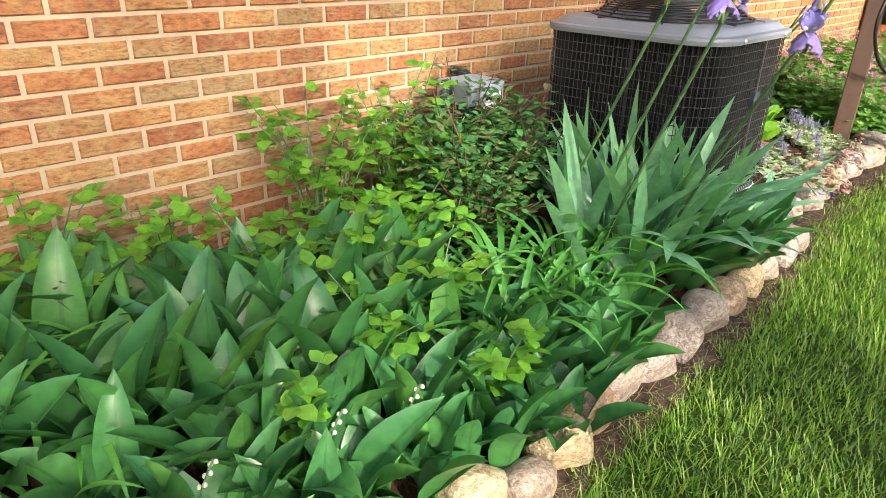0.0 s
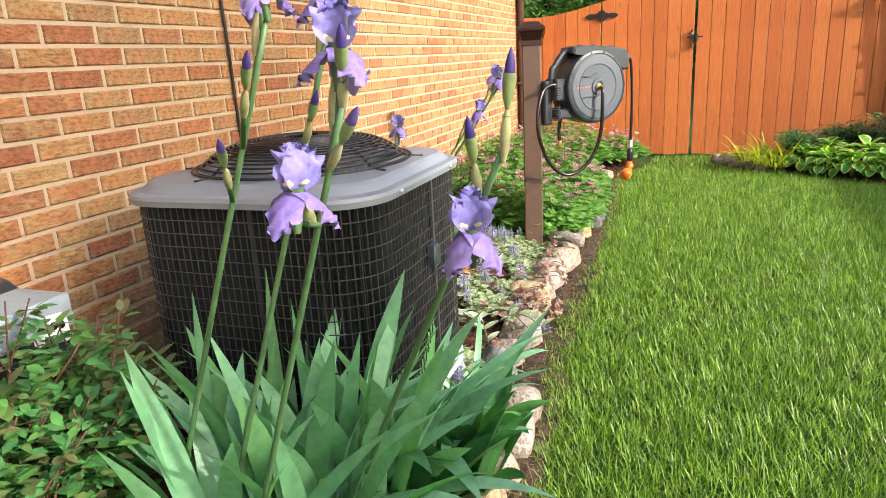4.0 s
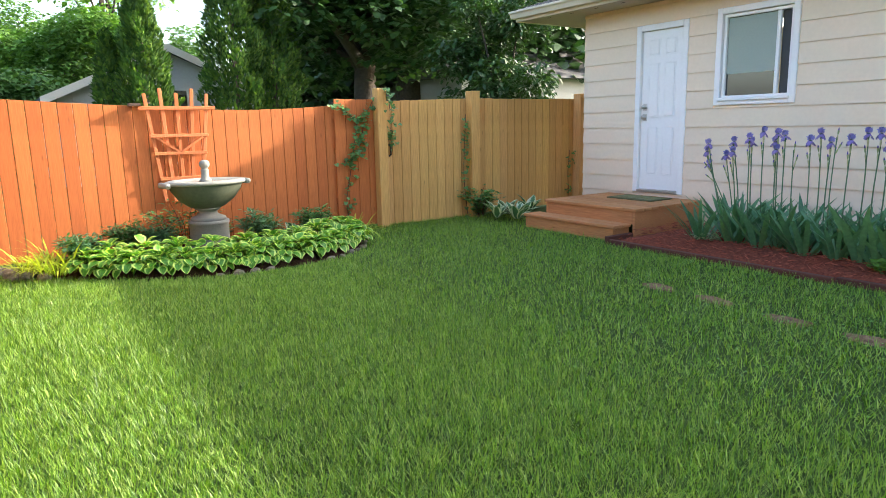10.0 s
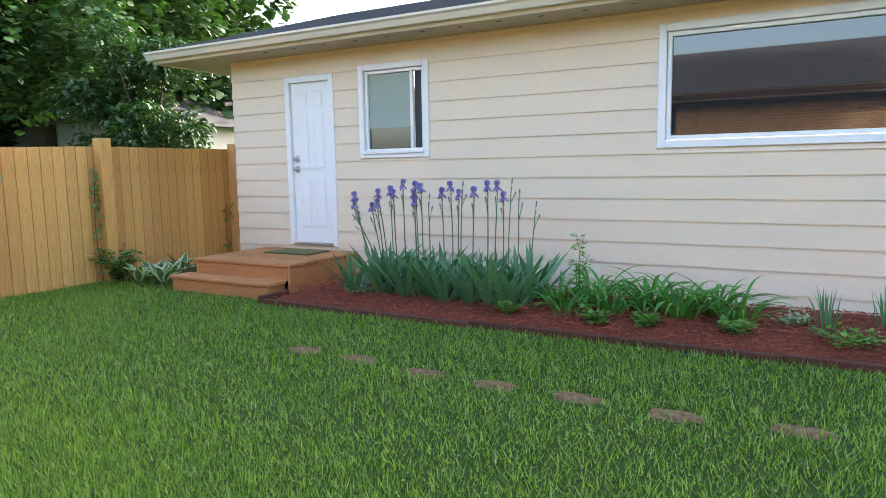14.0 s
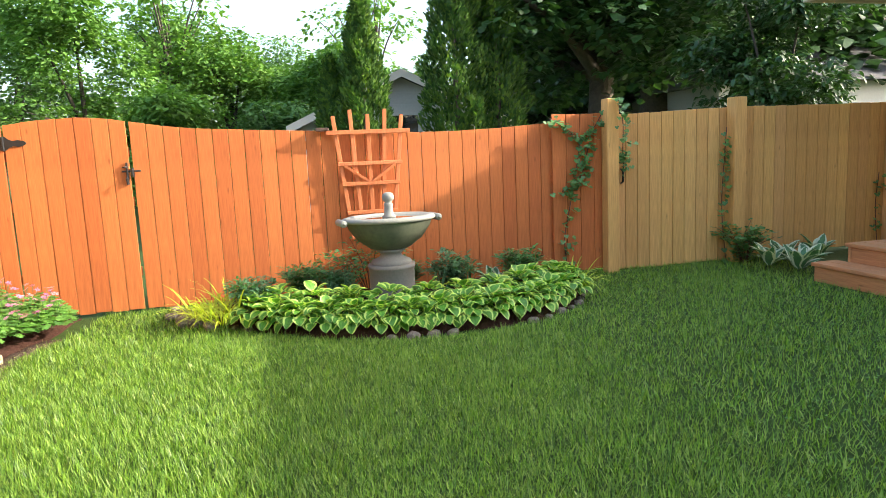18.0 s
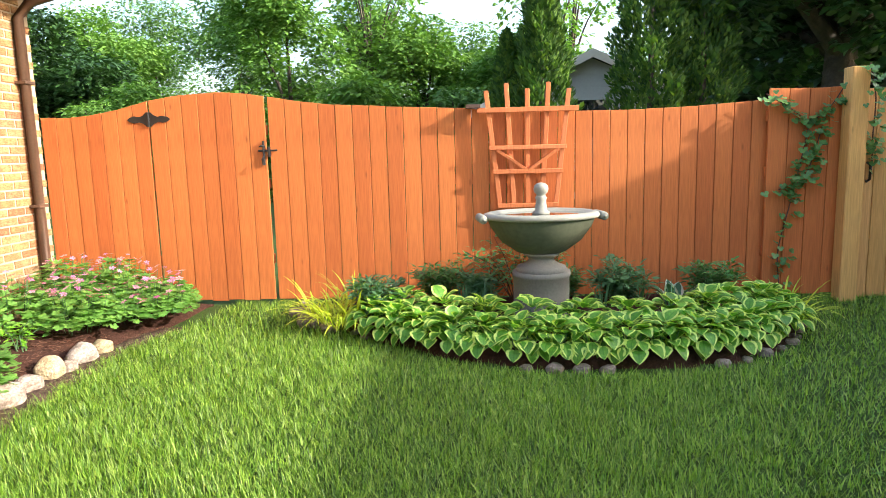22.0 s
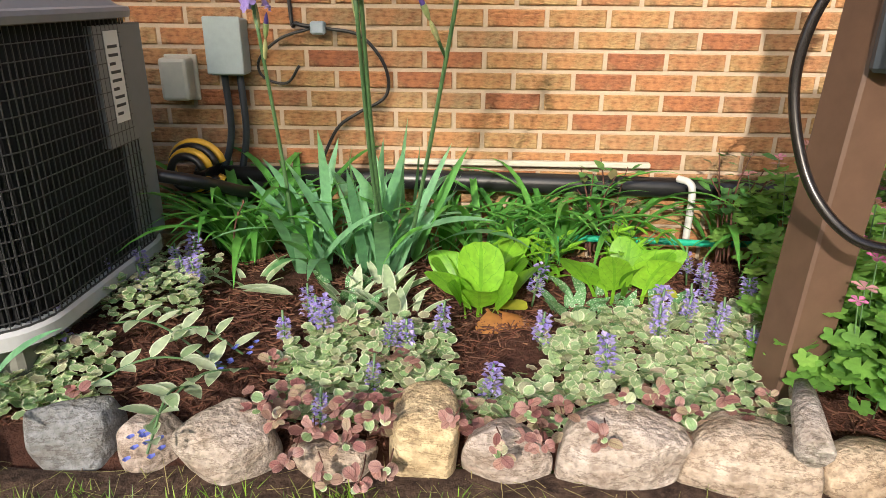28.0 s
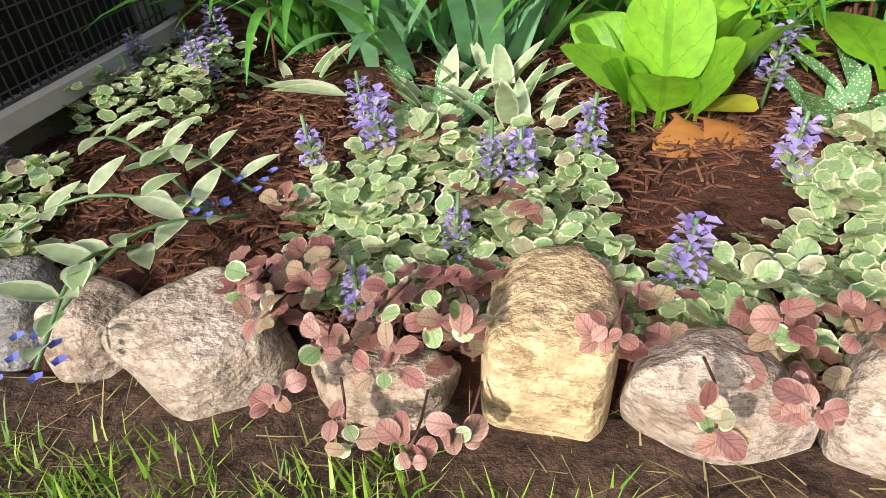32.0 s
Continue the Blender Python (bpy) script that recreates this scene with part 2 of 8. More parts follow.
M = {
    "brick": brick_material(),
    "mortar": plain("mortar", (0.41, 0.32, 0.23), 0.95, scale=90, vary=0.15, bump=0.5),
    "orange": wood_material("orange_stain", [(0.49, 0.145, 0.040), (0.57, 0.18, 0.051), (0.53, 0.16, 0.045), (0.45, 0.125, 0.035)]),
    "tan": wood_material("weathered_cedar", [(0.64, 0.37, 0.115), (0.72, 0.42, 0.14), (0.57, 0.31, 0.10), (0.68, 0.38, 0.15)]),
    "deck": wood_material("deck_stain", [(0.48, 0.22, 0.085), (0.55, 0.26, 0.11), (0.44, 0.19, 0.075)], axis=0),
    "trellis": wood_material("trellis_stain", [(0.55, 0.17, 0.06), (0.60, 0.20, 0.08)], knots=False),
    "timber": wood_material("red_timber", [(0.085, 0.032, 0.022), (0.11, 0.042, 0.028)], axis=0),
    "siding": plain("siding_paint", (0.75, 0.615, 0.465), 0.6, scale=25, vary=0.05, bump=0.08),
    "white": plain("white_paint", (0.80, 0.80, 0.80), 0.45, scale=30, vary=0.04, bump=0.05),
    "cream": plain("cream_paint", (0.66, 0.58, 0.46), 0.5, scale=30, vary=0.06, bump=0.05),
    # a darker cream than the fascia and gutter, for the soffits only
    "soffit": plain("darker_cream_soffit", (0.50, 0.41, 0.31), 0.7, scale=30, vary=0.06, bump=0.05),
    "brown": plain("brown_paint", (0.085, 0.045, 0.028), 0.45, scale=50, vary=0.25, bump=0.1),
    "post": plain("brown_post_sleeve", (0.105, 0.060, 0.040), 0.5, scale=18, vary=0.25, bump=0.15),
    "bronze": plain("bronze_cap", (0.060, 0.026, 0.018), 0.3, 0.5, scale=120, vary=0.4, bump=0.2),
    "shingle": plain("asphalt_shingle", (0.085, 0.085, 0.09), 0.9, scale=160, vary=0.4, bump=0.5),
    "grey": plain("grey_plastic", (0.070, 0.084, 0.105), 0.5, scale=60, vary=0.12, bump=0.06),
    "greydark": plain("slate_plastic", (0.028, 0.035, 0.044), 0.42, scale=60, vary=0.15, bump=0.06),
    "black": plain("black_plastic", (0.012, 0.012, 0.013), 0.35, scale=70, vary=0.3, bump=0.06),
    "hose": plain("hose_rubber", (0.012, 0.009, 0.008), 0.25, scale=70, vary=0.3, bump=0.04),
    "coil": plain("coil_fins", (0.006, 0.006, 0.007), 0.6, scale=120, vary=0.4, bump=0.2),
    "wire": plain("coated_wire", (0.05, 0.05, 0.053), 0.4, 0.2, scale=90, vary=0.2, bump=0.0),
    "wireblack": plain("black_wire", (0.015, 0.015, 0.016), 0.35, scale=90, vary=0.2, bump=0.0),
    "acgrey": plain("ac_grey_paint", (0.20, 0.22, 0.255), 0.45, scale=30, vary=0.08, bump=0.06),
    "acpan": plain("galvanised_pan", (0.42, 0.43, 0.44), 0.5, scale=30, vary=0.10, bump=0.06),
    "acpanel": plain("ac_panel_paint", (0.19, 0.20, 0.21), 0.5, scale=30, vary=0.08, bump=0.06),
    "metal": plain("brushed_steel", (0.55, 0.55, 0.55), 0.3, 0.9, scale=90, vary=0.1, bump=0.05),
    "brass": plain("brass", (0.6, 0.42, 0.16), 0.3, 0.9, scale=90, vary=0.15, bump=0.05),
    "orangeplastic": plain("orange_plastic", (0.80, 0.15, 0.012), 0.35, scale=60, vary=0.1, bump=0.03),
    "orangeprint": plain("orange_print", (0.34, 0.16, 0.11), 0.5, scale=60, vary=0.1, bump=0.0),
    "box": plain("box_grey_paint", (0.30, 0.36, 0.36), 0.5, scale=40, vary=0.1, bump=0.06),
    "beige": plain("beige_plastic", (0.45, 0.43, 0.35), 0.5, scale=40, vary=0.08, bump=0.05),
    "pvc": plain("white_pvc", (0.50, 0.50, 0.48), 0.4, scale=40, vary=0.06, bump=0.03),
    "bluegrey": plain("meter_paint", (0.27, 0.325, 0.365), 0.5, scale=40, vary=0.15, bump=0.08),
    "concrete": plain("cast_stone", (0.17, 0.17, 0.15), 0.85, scale=70, vary=0.22, bump=0.35),
    "bowl": plain("olive_cast_stone", (0.085, 0.095, 0.058), 0.75, scale=30, vary=0.3, bump=0.3),
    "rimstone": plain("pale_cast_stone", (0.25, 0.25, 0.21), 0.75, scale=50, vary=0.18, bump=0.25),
    "water": glass_material("water", (0.05, 0.06, 0.05), 0.03),
    "glass": glass_material("window_glass"),
    "screen": plain("insect_screen", (0.05, 0.055, 0.06), 0.8, scale=300, vary=0.2, bump=0.0),
    "blind": plain("pleated_blind", (0.32, 0.38, 0.33), 0.8, scale=40, vary=0.05, bump=0.0),
    "stone": stone_material("fieldstone", [(0.36, 0.25, 0.16), (0.42, 0.37, 0.31), (0.40, 0.20, 0.11), (0.42, 0.33, 0.24), (0.34, 0.31, 0.29), (0.40, 0.28, 0.18)]),
    "greystone": stone_material("grey_fieldstone", [(0.14, 0.15, 0.16), (0.20, 0.21, 0.22)]),
    "whitestone": stone_material("white_fieldstone", [(0.38, 0.335, 0.295), (0.35, 0.285, 0.25), (0.42, 0.375, 0.335)]),
    "tanstone": stone_material("tan_fieldstone", [(0.54, 0.44, 0.28), (0.48, 0.38, 0.23)]),
    "darkstone": stone_material("dark_edging_stone", [(0.20, 0.17, 0.15), (0.28, 0.23, 0.20), (0.34, 0.27, 0.22)]),
    "soil": earth_material("soil", (0.022, 0.013, 0.010), (0.14, 0.088, 0.062)),
    "patchsoil": earth_material("dry_soil", (0.09, 0.055, 0.030), (0.31, 0.20, 0.115)),
    "sillstone": plain("sill_stone", (0.46, 0.36, 0.22), 0.85, scale=60, vary=0.2, bump=0.3),
    "mulchbase": earth_material("mulch_base", (0.030, 0.013, 0.009), (0.085, 0.036, 0.024), 40),
    "redmulch": earth_material("red_mulch_base", (0.08, 0.022, 0.014), (0.30, 0.085, 0.048), 40),
    "mulch": wood_material("mulch_chip", [(0.075, 0.028, 0.017), (0.125, 0.050, 0.030), (0.045, 0.018, 0.012), (0.20, 0.105, 0.065)], knots=False),
    "redchip": wood_material("red_mulch_chip", [(0.28, 0.06, 0.034), (0.44, 0.125, 0.07), (0.11, 0.026, 0.018)], knots=False),
    "lawnbase": earth_material("lawn_base", (0.022, 0.044, 0.008), (0.055, 0.098, 0.017), 25, 0.02),
    "grass": leafy("grass_blade", [(0.05, 0.12, 0.012), (0.125, 0.26, 0.024), (0.19, 0.34, 0.034), (0.26, 0.41, 0.048), (0.38, 0.50, 0.13)], 0.40, 0.36, 8),
    "drygrass": leafy("dry_grass", [(0.40, 0.33, 0.16), (0.30, 0.26, 0.12), (0.20, 0.24, 0.06)], 0.7, 0.2, 20),
    "bigleaf": leafy("broad_leaf", [(0.042, 0.165, 0.052), (0.068, 0.23, 0.063), (0.054, 0.195, 0.067), (0.105, 0.29, 0.060)], 0.32, 0.25, 40, spec=0.45, veins=(0.5, 0.0, (0.6, 0.7, 0.6))),
    "irisleaf": leafy("iris_leaf", [(0.10, 0.265, 0.13), (0.17, 0.39, 0.215), (0.25, 0.50, 0.31), (0.13, 0.36, 0.105)], 0.36, 0.32, 30),
    "blueleaf": leafy("blue_iris_leaf", [(0.065, 0.185, 0.105), (0.105, 0.25, 0.135), (0.14, 0.30, 0.15)], 0.45, 0.25, 30),
    "dayleaf": leafy("daylily_leaf", [(0.062, 0.23, 0.042), (0.092, 0.30, 0.055), (0.115, 0.345, 0.062)], 0.42, 0.3, 40),
    "shrubleaf": leafy("fresh_shrub_leaf", [(0.13, 0.34, 0.037), (0.19, 0.45, 0.047), (0.10, 0.29, 0.037), (0.26, 0.51, 0.062)], 0.4, 0.38, 50),
    "roseleaf": leafy("dark_shrub_leaf", [(0.052, 0.175, 0.056), (0.075, 0.235, 0.075), (0.09, 0.245, 0.053), (0.14, 0.13, 0.06)], 0.5, 0.25, 60),
    "geranium": leafy("geranium_leaf", [(0.125, 0.29, 0.055), (0.175, 0.36, 0.07), (0.09, 0.22, 0.05), (0.23, 0.42, 0.085)], 0.5, 0.38, 50),
    "hosta": leafy("hosta_leaf", [(0.115, 0.32, 0.030), (0.16, 0.39, 0.038), (0.085, 0.25, 0.028)], 0.42, 0.34, 40, rim=((0.58, 0.72, 0.17), 0.33), veins=(9.0, 0.16, (0.55, 0.68, 0.5))),
    "hostawhite": leafy("white_edged_leaf", [(0.06, 0.17, 0.07), (0.08, 0.20, 0.08)], 0.45, 0.25, 40, rim=((0.55, 0.60, 0.45), 0.30)),
    "bluefern": leafy("blue_green_leaf", [(0.08, 0.20, 0.09), (0.11, 0.25, 0.12)], 0.5, 0.3, 40),
    "goldgrass": leafy("golden_grass", [(0.62, 0.66, 0.06), (0.54, 0.62, 0.06), (0.42, 0.56, 0.06)], 0.5, 0.4, 20),
    "bergenia": leafy("bergenia_leaf", [(0.15, 0.37, 0.022), (0.22, 0.46, 0.035), (0.11, 0.30, 0.02)], 0.42, 0.25, 50, veins=(5.0, 0.08, (0.62, 0.75, 0.6))),
    "yellowleaf": leafy("yellowed_leaf", [(0.50, 0.50, 0.06), (0.42, 0.46, 0.06)], 0.4, 0.3, 30),
    "deadleaf": leafy("dry_orange_leaf", [(0.50, 0.22, 0.07), (0.42, 0.18, 0.06)], 0.6, 0.3, 30),
    "ajuga": leafy("variegated_ajuga_leaf", [(0.26, 0.40, 0.19), (0.34, 0.47, 0.25), (0.20, 0.33, 0.15), (0.42, 0.50, 0.30), (0.36, 0.29, 0.23)], 0.5, 0.25, 60, rim=((0.60, 0.62, 0.45), 0.40), veins=(6.0, 0.14, (0.62, 0.66, 0.6))),
    "ajugared": leafy("rosy_ajuga_leaf", [(0.26, 0.105, 0.105), (0.34, 0.19, 0.17), (0.20, 0.075, 0.08), (0.34, 0.29, 0.19)], 0.5, 0.2, 60, rim=((0.36, 0.22, 0.19), 0.43), veins=(6.0, 0.16, (0.5, 0.38, 0.40))),
    "paleleaf": leafy("white_green_leaf", [(0.32, 0.43, 0.26), (0.44, 0.52, 0.37), (0.22, 0.35, 0.17)], 0.45, 0.25, 50, rim=((0.54, 0.60, 0.44), 0.38)),
    "spotleaf": leafy("spotted_leaf", [(0.09, 0.24, 0.09), (0.13, 0.30, 0.12)], 0.5, 0.25, 90, dots=((0.50, 0.60, 0.47), 170.0, 0.33)),
    "irispetal": leafy("lavender_petal", [(0.25, 0.215, 0.68), (0.31, 0.275, 0.74), (0.21, 0.18, 0.62)], 0.5, 0.40, 120),
    "irisfall": leafy("mauve_petal", [(0.27, 0.19, 0.60), (0.34, 0.25, 0.67)], 0.5, 0.40, 120),
    "irisbud": leafy("violet_bud", [(0.055, 0.035, 0.20), (0.10, 0.065, 0.33), (0.16, 0.11, 0.42)], 0.5, 0.15, 60),
    "spathe": leafy("papery_spathe", [(0.42, 0.40, 0.22), (0.50, 0.46, 0.28), (0.36, 0.38, 0.18)], 0.6, 0.3, 60),
    "stem": leafy("green_stem", [(0.07, 0.145, 0.062), (0.09, 0.18, 0.075)], 0.45, 0.0, 50),
    "budgreen": leafy("pale_bud_green", [(0.20, 0.28, 0.11), (0.27, 0.33, 0.15)], 0.5, 0.15, 60),
    "beard": plain("iris_beard", (0.65, 0.55, 0.30), 0.8, scale=200, vary=0.3),
    "pink": leafy("pink_petal", [(0.64, 0.19, 0.43), (0.70, 0.29, 0.52), (0.54, 0.12, 0.36)], 0.55, 0.4, 60),
    "paleflower": leafy("faded_pink_petal", [(0.50, 0.24, 0.28), (0.56, 0.30, 0.34)], 0.6, 0.3, 60),
    "violet": leafy("ajuga_floret", [(0.26, 0.20, 0.66), (0.36, 0.30, 0.76), (0.48, 0.42, 0.76)], 0.55, 0.35, 60),
    "bluefloret": leafy("blue_floret", [(0.13, 0.16, 0.66), (0.18, 0.22, 0.74)], 0.55, 0.3, 60),
    "whitefloret": leafy("white_bell", [(0.75, 0.75, 0.66), (0.68, 0.68, 0.58)], 0.55, 0.3, 60),
    "twig": plain("twig_bark", (0.11, 0.045, 0.03), 0.8, scale=120, vary=0.3),
    "bark": plain("tree_bark", (0.075, 0.060, 0.048), 0.95, scale=14, vary=0.45, bump=0.8, dist=0.03),
    "ivy": leafy("ivy_leaf", [(0.06, 0.16, 0.045), (0.09, 0.22, 0.055), (0.12, 0.26, 0.06)], 0.4, 0.2, 50),
    "maple": leafy("dark_maple_leaf", [(0.022, 0.062, 0.018), (0.032, 0.085, 0.022), (0.045, 0.11, 0.03)], 0.4, 0.2, 20),
    "arbor": leafy("arborvitae_spray", [(0.030, 0.085, 0.018), (0.060, 0.14, 0.026), (0.14, 0.24, 0.038)], 0.6, 0.3, 20),
    "lighttree": leafy("light_tree_leaf", [(0.12, 0.25, 0.055), (0.165, 0.315, 0.068), (0.085, 0.19, 0.045), (0.20, 0.35, 0.075)], 0.6, 0.32, 10, spec=0.2),
    "midtree": leafy("mid_tree_leaf", [(0.085, 0.18, 0.06), (0.11, 0.22, 0.07), (0.14, 0.26, 0.08)], 0.6, 0.34, 10, spec=0.2),
    "greenhose": plain("teal_hose", (0.02, 0.40, 0.24), 0.35, scale=60, vary=0.1, bump=0.03),
    "yellow": plain("yellow_plastic", (0.70, 0.40, 0.03), 0.45, scale=60, vary=0.15, bump=0.03),
    "neighbour": plain("neighbour_paint", (0.42, 0.42, 0.40), 0.7, scale=20, vary=0.08, bump=0.05),
    "matgreen": plain("coir_mat", (0.20, 0.19, 0.08), 0.95, scale=150, vary=0.5, bump=0.4),
    "matedge": plain("mat_border", (0.10, 0.10, 0.04), 0.95, scale=150, vary=0.4, bump=0.4),
}

# ---- building helpers ----
rng = np.random.default_rng(7)


def mesh_of(name, verts, faces, material, smooth=False, uvs=None):
    me = bpy.data.meshes.new(name)
    me.from_pydata([tuple(v) for v in verts] if not isinstance(verts, np.ndarray) else verts.tolist(), [], faces if not isinstance(faces, np.ndarray) else faces.tolist())
    if uvs is not None:
        lay = me.uv_layers.new(name="UVMap")
        loops = np.empty(len(me.loops), dtype=np.int32)
        me.loops.foreach_get("vertex_index", loops)
        lay.data.foreach_set("uv", np.asarray(uvs, dtype=np.float32)[loops].ravel())
    if smooth:
        me.polygons.foreach_set("use_smooth", np.ones(len(me.polygons), dtype=bool))
    me.materials.append(material)
    me.update()
    return me


def bm_mesh(name, bm, material, smooth=False):
    me = bpy.data.meshes.new(name)
    bm.to_mesh(me)
    bm.free()
    if smooth:
        me.polygons.foreach_set("use_smooth", np.ones(len(me.polygons), dtype=bool))
    me.materials.append(material)
    return me


def part(name, data, parent=None, label="", at=None, kind=""):
    """Links mesh data as one object, under a thing or a part."""
    ob = new(name, data)
    if parent is not None:
        ob.parent = parent
    if at is not None:
        ob.matrix_basis = at if isinstance(at, Matrix) else Matrix.Translation(at)
    return tagged(ob, label=label, kind=kind)


def thing(name, label, category, at=(0, 0, 0), group="", kind=""):
    ob = new(name)
    ob.empty_display_size = 0.05
    ob.matrix_basis = at if isinstance(at, Matrix) else Matrix.Translation(at)
    return tagged(ob, label, category, group, kind)


def box_bm(lo, hi, bevel=0.0, seg=1):
    bm = bmesh.new()
    bmesh.ops.create_cube(bm, size=1)
    lo, hi = Vector(lo), Vector(hi)
    for v in bm.verts:
        v.co = Vector([lo[i] + (v.co[i] + 0.5) * (hi[i] - lo[i]) for i in range(3)])
    if bevel:
        bmesh.ops.bevel(bm, geom=bm.edges[:], offset=bevel, segments=seg, affect="EDGES", profile=0.5)
    return bm


def box(name, lo, hi, material, bevel=0.0, seg=1):
    return bm_mesh(name, box_bm(lo, hi, bevel, seg), material)


def lathe(name, profile, material, n=40, smooth=True, close=False):
    """Turns a profile of (radius, height) about z."""
    vs, fs = [], []
    for r, z in profile:
        vs += [(r * math.cos(2 * math.pi * k / n), r * math.sin(2 * math.pi * k / n), z) for k in range(n)]
    for i in range(len(profile) - 1):
        for k in range(n):
            a, b = i * n + k, i * n + (k + 1) % n
            fs.append((a, b, b + n, a + n))
    if close:
        fs += [tuple(range(n - 1, -1, -1)), tuple(range((len(profile) - 1) * n, len(profile) * n))]
    return mesh_of(name, vs, fs, material, smooth)


def tube_arrays(points, radius, sides=8):
    """Vertices and faces of a round tube through points; radius a number or one for each point."""
    pts = [Vector(p) for p in points]
    rad = radius if isinstance(radius, (list, tuple)) else [radius] * len(pts)
    vs, fs, side = [], [], None
    for i, p in enumerate(pts):
        t = (pts[min(i + 1, len(pts) - 1)] - pts[max(i - 1, 0)]).normalized()
        if side is None:
            side = t.orthogonal().normalized()
        side = (side - t * side.dot(t)).normalized()
        up = t.cross(side)
        vs += [p + (side * math.cos(2 * math.pi * k / sides) + up * math.sin(2 * math.pi * k / sides)) * rad[i] for k in range(sides)]
    for i in range(len(pts) - 1):
        for k in range(sides):
            a, b = i * sides + k, i * sides + (k + 1) % sides
            fs.append((a, b, b + sides, a + sides))
    fs += [tuple(range(sides - 1, -1, -1)), tuple(range((len(pts) - 1) * sides, len(pts) * sides))]
    return vs, fs


def tube(name, points, radius, material, sides=8):
    return mesh_of(name, *tube_arrays(points, radius, sides), material, True)


def joined(name, pieces, material, smooth=False):
    vs, fs = [], []
    for v, f in pieces:
        k = len(vs)
        vs += list(v)
        fs += [tuple(i + k for i in face) for face in f]
    return mesh_of(name, vs, fs, material, smooth)


def smooth_path(points, n=8):
    """A Catmull-Rom curve through points."""
    p = [Vector(q) for q in points]
    p = [p[0] * 2 - p[1]] + p + [p[-1] * 2 - p[-2]]
    out = []
    for i in range(1, len(p) - 2):
        for k in range(n):
            t = k / n
            out.append(0.5 * ((2 * p[i]) + (p[i + 1] - p[i - 1]) * t + (2 * p[i - 1] - 5 * p[i] + 4 * p[i + 1] - p[i + 2]) * t * t + (3 * p[i] - p[i - 1] - 3 * p[i + 1] + p[i + 2]) * t ** 3))
    return out + [p[-2]]


# ---- leaves: arrays of many at once ----
def blade_field(base, yaw, lean, length, width, droop, seg=3, fold=0.0, taper=1.0, shape=None, twist=0.0, spin=0.0):
    """Many leaves in arrays: each a strip from its base, leaning by lean radians from upright towards yaw and drooping on by droop.
    shape gives the width along the leaf. Returns vertices, faces and uvs."""
    n = len(base)
    s = np.linspace(0, 1, seg + 1)
    w = np.asarray([shape(x) if shape else (1 - x ** 1.6) for x in s])
    ang = lean[:, None] + droop[:, None] * s[None, :] ** 1.3
    step = length[:, None] / seg
    dr, dz = np.sin(ang) * step, np.cos(ang) * step
    r = np.concatenate([np.zeros((n, 1)), np.cumsum((dr[:, :-1] + dr[:, 1:]) / 2, 1)], 1)
    z = np.concatenate([np.zeros((n, 1)), np.cumsum((dz[:, :-1] + dz[:, 1:]) / 2, 1)], 1)
    tw = yaw[:, None] + np.pi / 2 + spin + np.asarray(twist).reshape(-1, 1) * s[None, :]
    cx, cy = np.cos(yaw)[:, None], np.sin(yaw)[:, None]
    mid = np.stack([base[:, 0:1] + cx * r, base[:, 1:2] + cy * r, base[:, 2:3] + z], -1)
    half = (width[:, None] / 2 * w[None, :])[..., None]
    side = np.stack([np.cos(tw), np.sin(tw), np.zeros_like(tw)], -1) * half
    nrm = np.stack([-np.cos(ang) * cx, -np.cos(ang) * cy, np.sin(ang)], -1)
    cols = 3 if fold else 2
    if fold:
        v = np.stack([mid - side + nrm * half * fold, mid, mid + side + nrm * half * fold], 2)
    else:
        v = np.stack([mid - side, mid + side], 2)
    verts = v.reshape(-1, 3)
    per = (seg + 1) * cols
    quads = []
    for i in range(seg):
        for c in range(cols - 1):
            a = i * cols + c
            quads.append((a, a + 1, a + 1 + cols, a + cols))
    faces = (np.arange(n)[:, None, None] * per + np.asarray(quads)[None]).reshape(-1, 4)
    uv = np.stack(np.broadcast_arrays(np.linspace(0, 1, cols)[None, None, :], s[None, :, None], ), -1)
    uvs = np.broadcast_to(uv, (n, seg + 1, cols, 2)).reshape(-1, 2)
    return verts, faces, uvs


def arrays(*many):
    vs, fs, us, k = [], [], [], 0
    for v, f, u in many:
        vs.append(v), fs.append(f + k), us.append(u)
        k += len(v)
    return np.concatenate(vs), np.concatenate(fs), np.concatenate(us)


def field_mesh(name, a, material, smooth=True):
    """A mesh from large arrays of quads."""
    v, f, u = a
    me = bpy.data.meshes.new(name)
    me.vertices.add(len(v))
    me.vertices.foreach_set("co", np.ascontiguousarray(v, dtype=np.float32).ravel())
    me.loops.add(f.size)
    me.loops.foreach_set("vertex_index", np.ascontiguousarray(f, dtype=np.int32).ravel())
    me.polygons.add(len(f))
    me.polygons.foreach_set("loop_start", np.arange(0, f.size, f.shape[1], dtype=np.int32))
    lay = me.uv_layers.new(name="UVMap")
    lay.data.foreach_set("uv", np.ascontiguousarray(u[f.ravel()], dtype=np.float32).ravel())
    me.update(calc_edges=True)
    me.polygons.foreach_set("use_smooth", np.full(len(f), smooth))
    me.materials.append(material)
    return me


def oval(x):
    """Width of a broad pointed leaf along its length."""
    return max(0.0, math.sin(math.pi * min(1, x) ** 0.75)) ** 0.8 if 0 < x < 1 else (0.12 if x <= 0 else 0.0)


def sword(x):
    return 0.75 + 0.25 * math.sin(math.pi * min(1, x * 1.3)) if x < 0.6 else max(0.0, 1.0 * (1 - ((x - 0.6) / 0.4) ** 1.7))


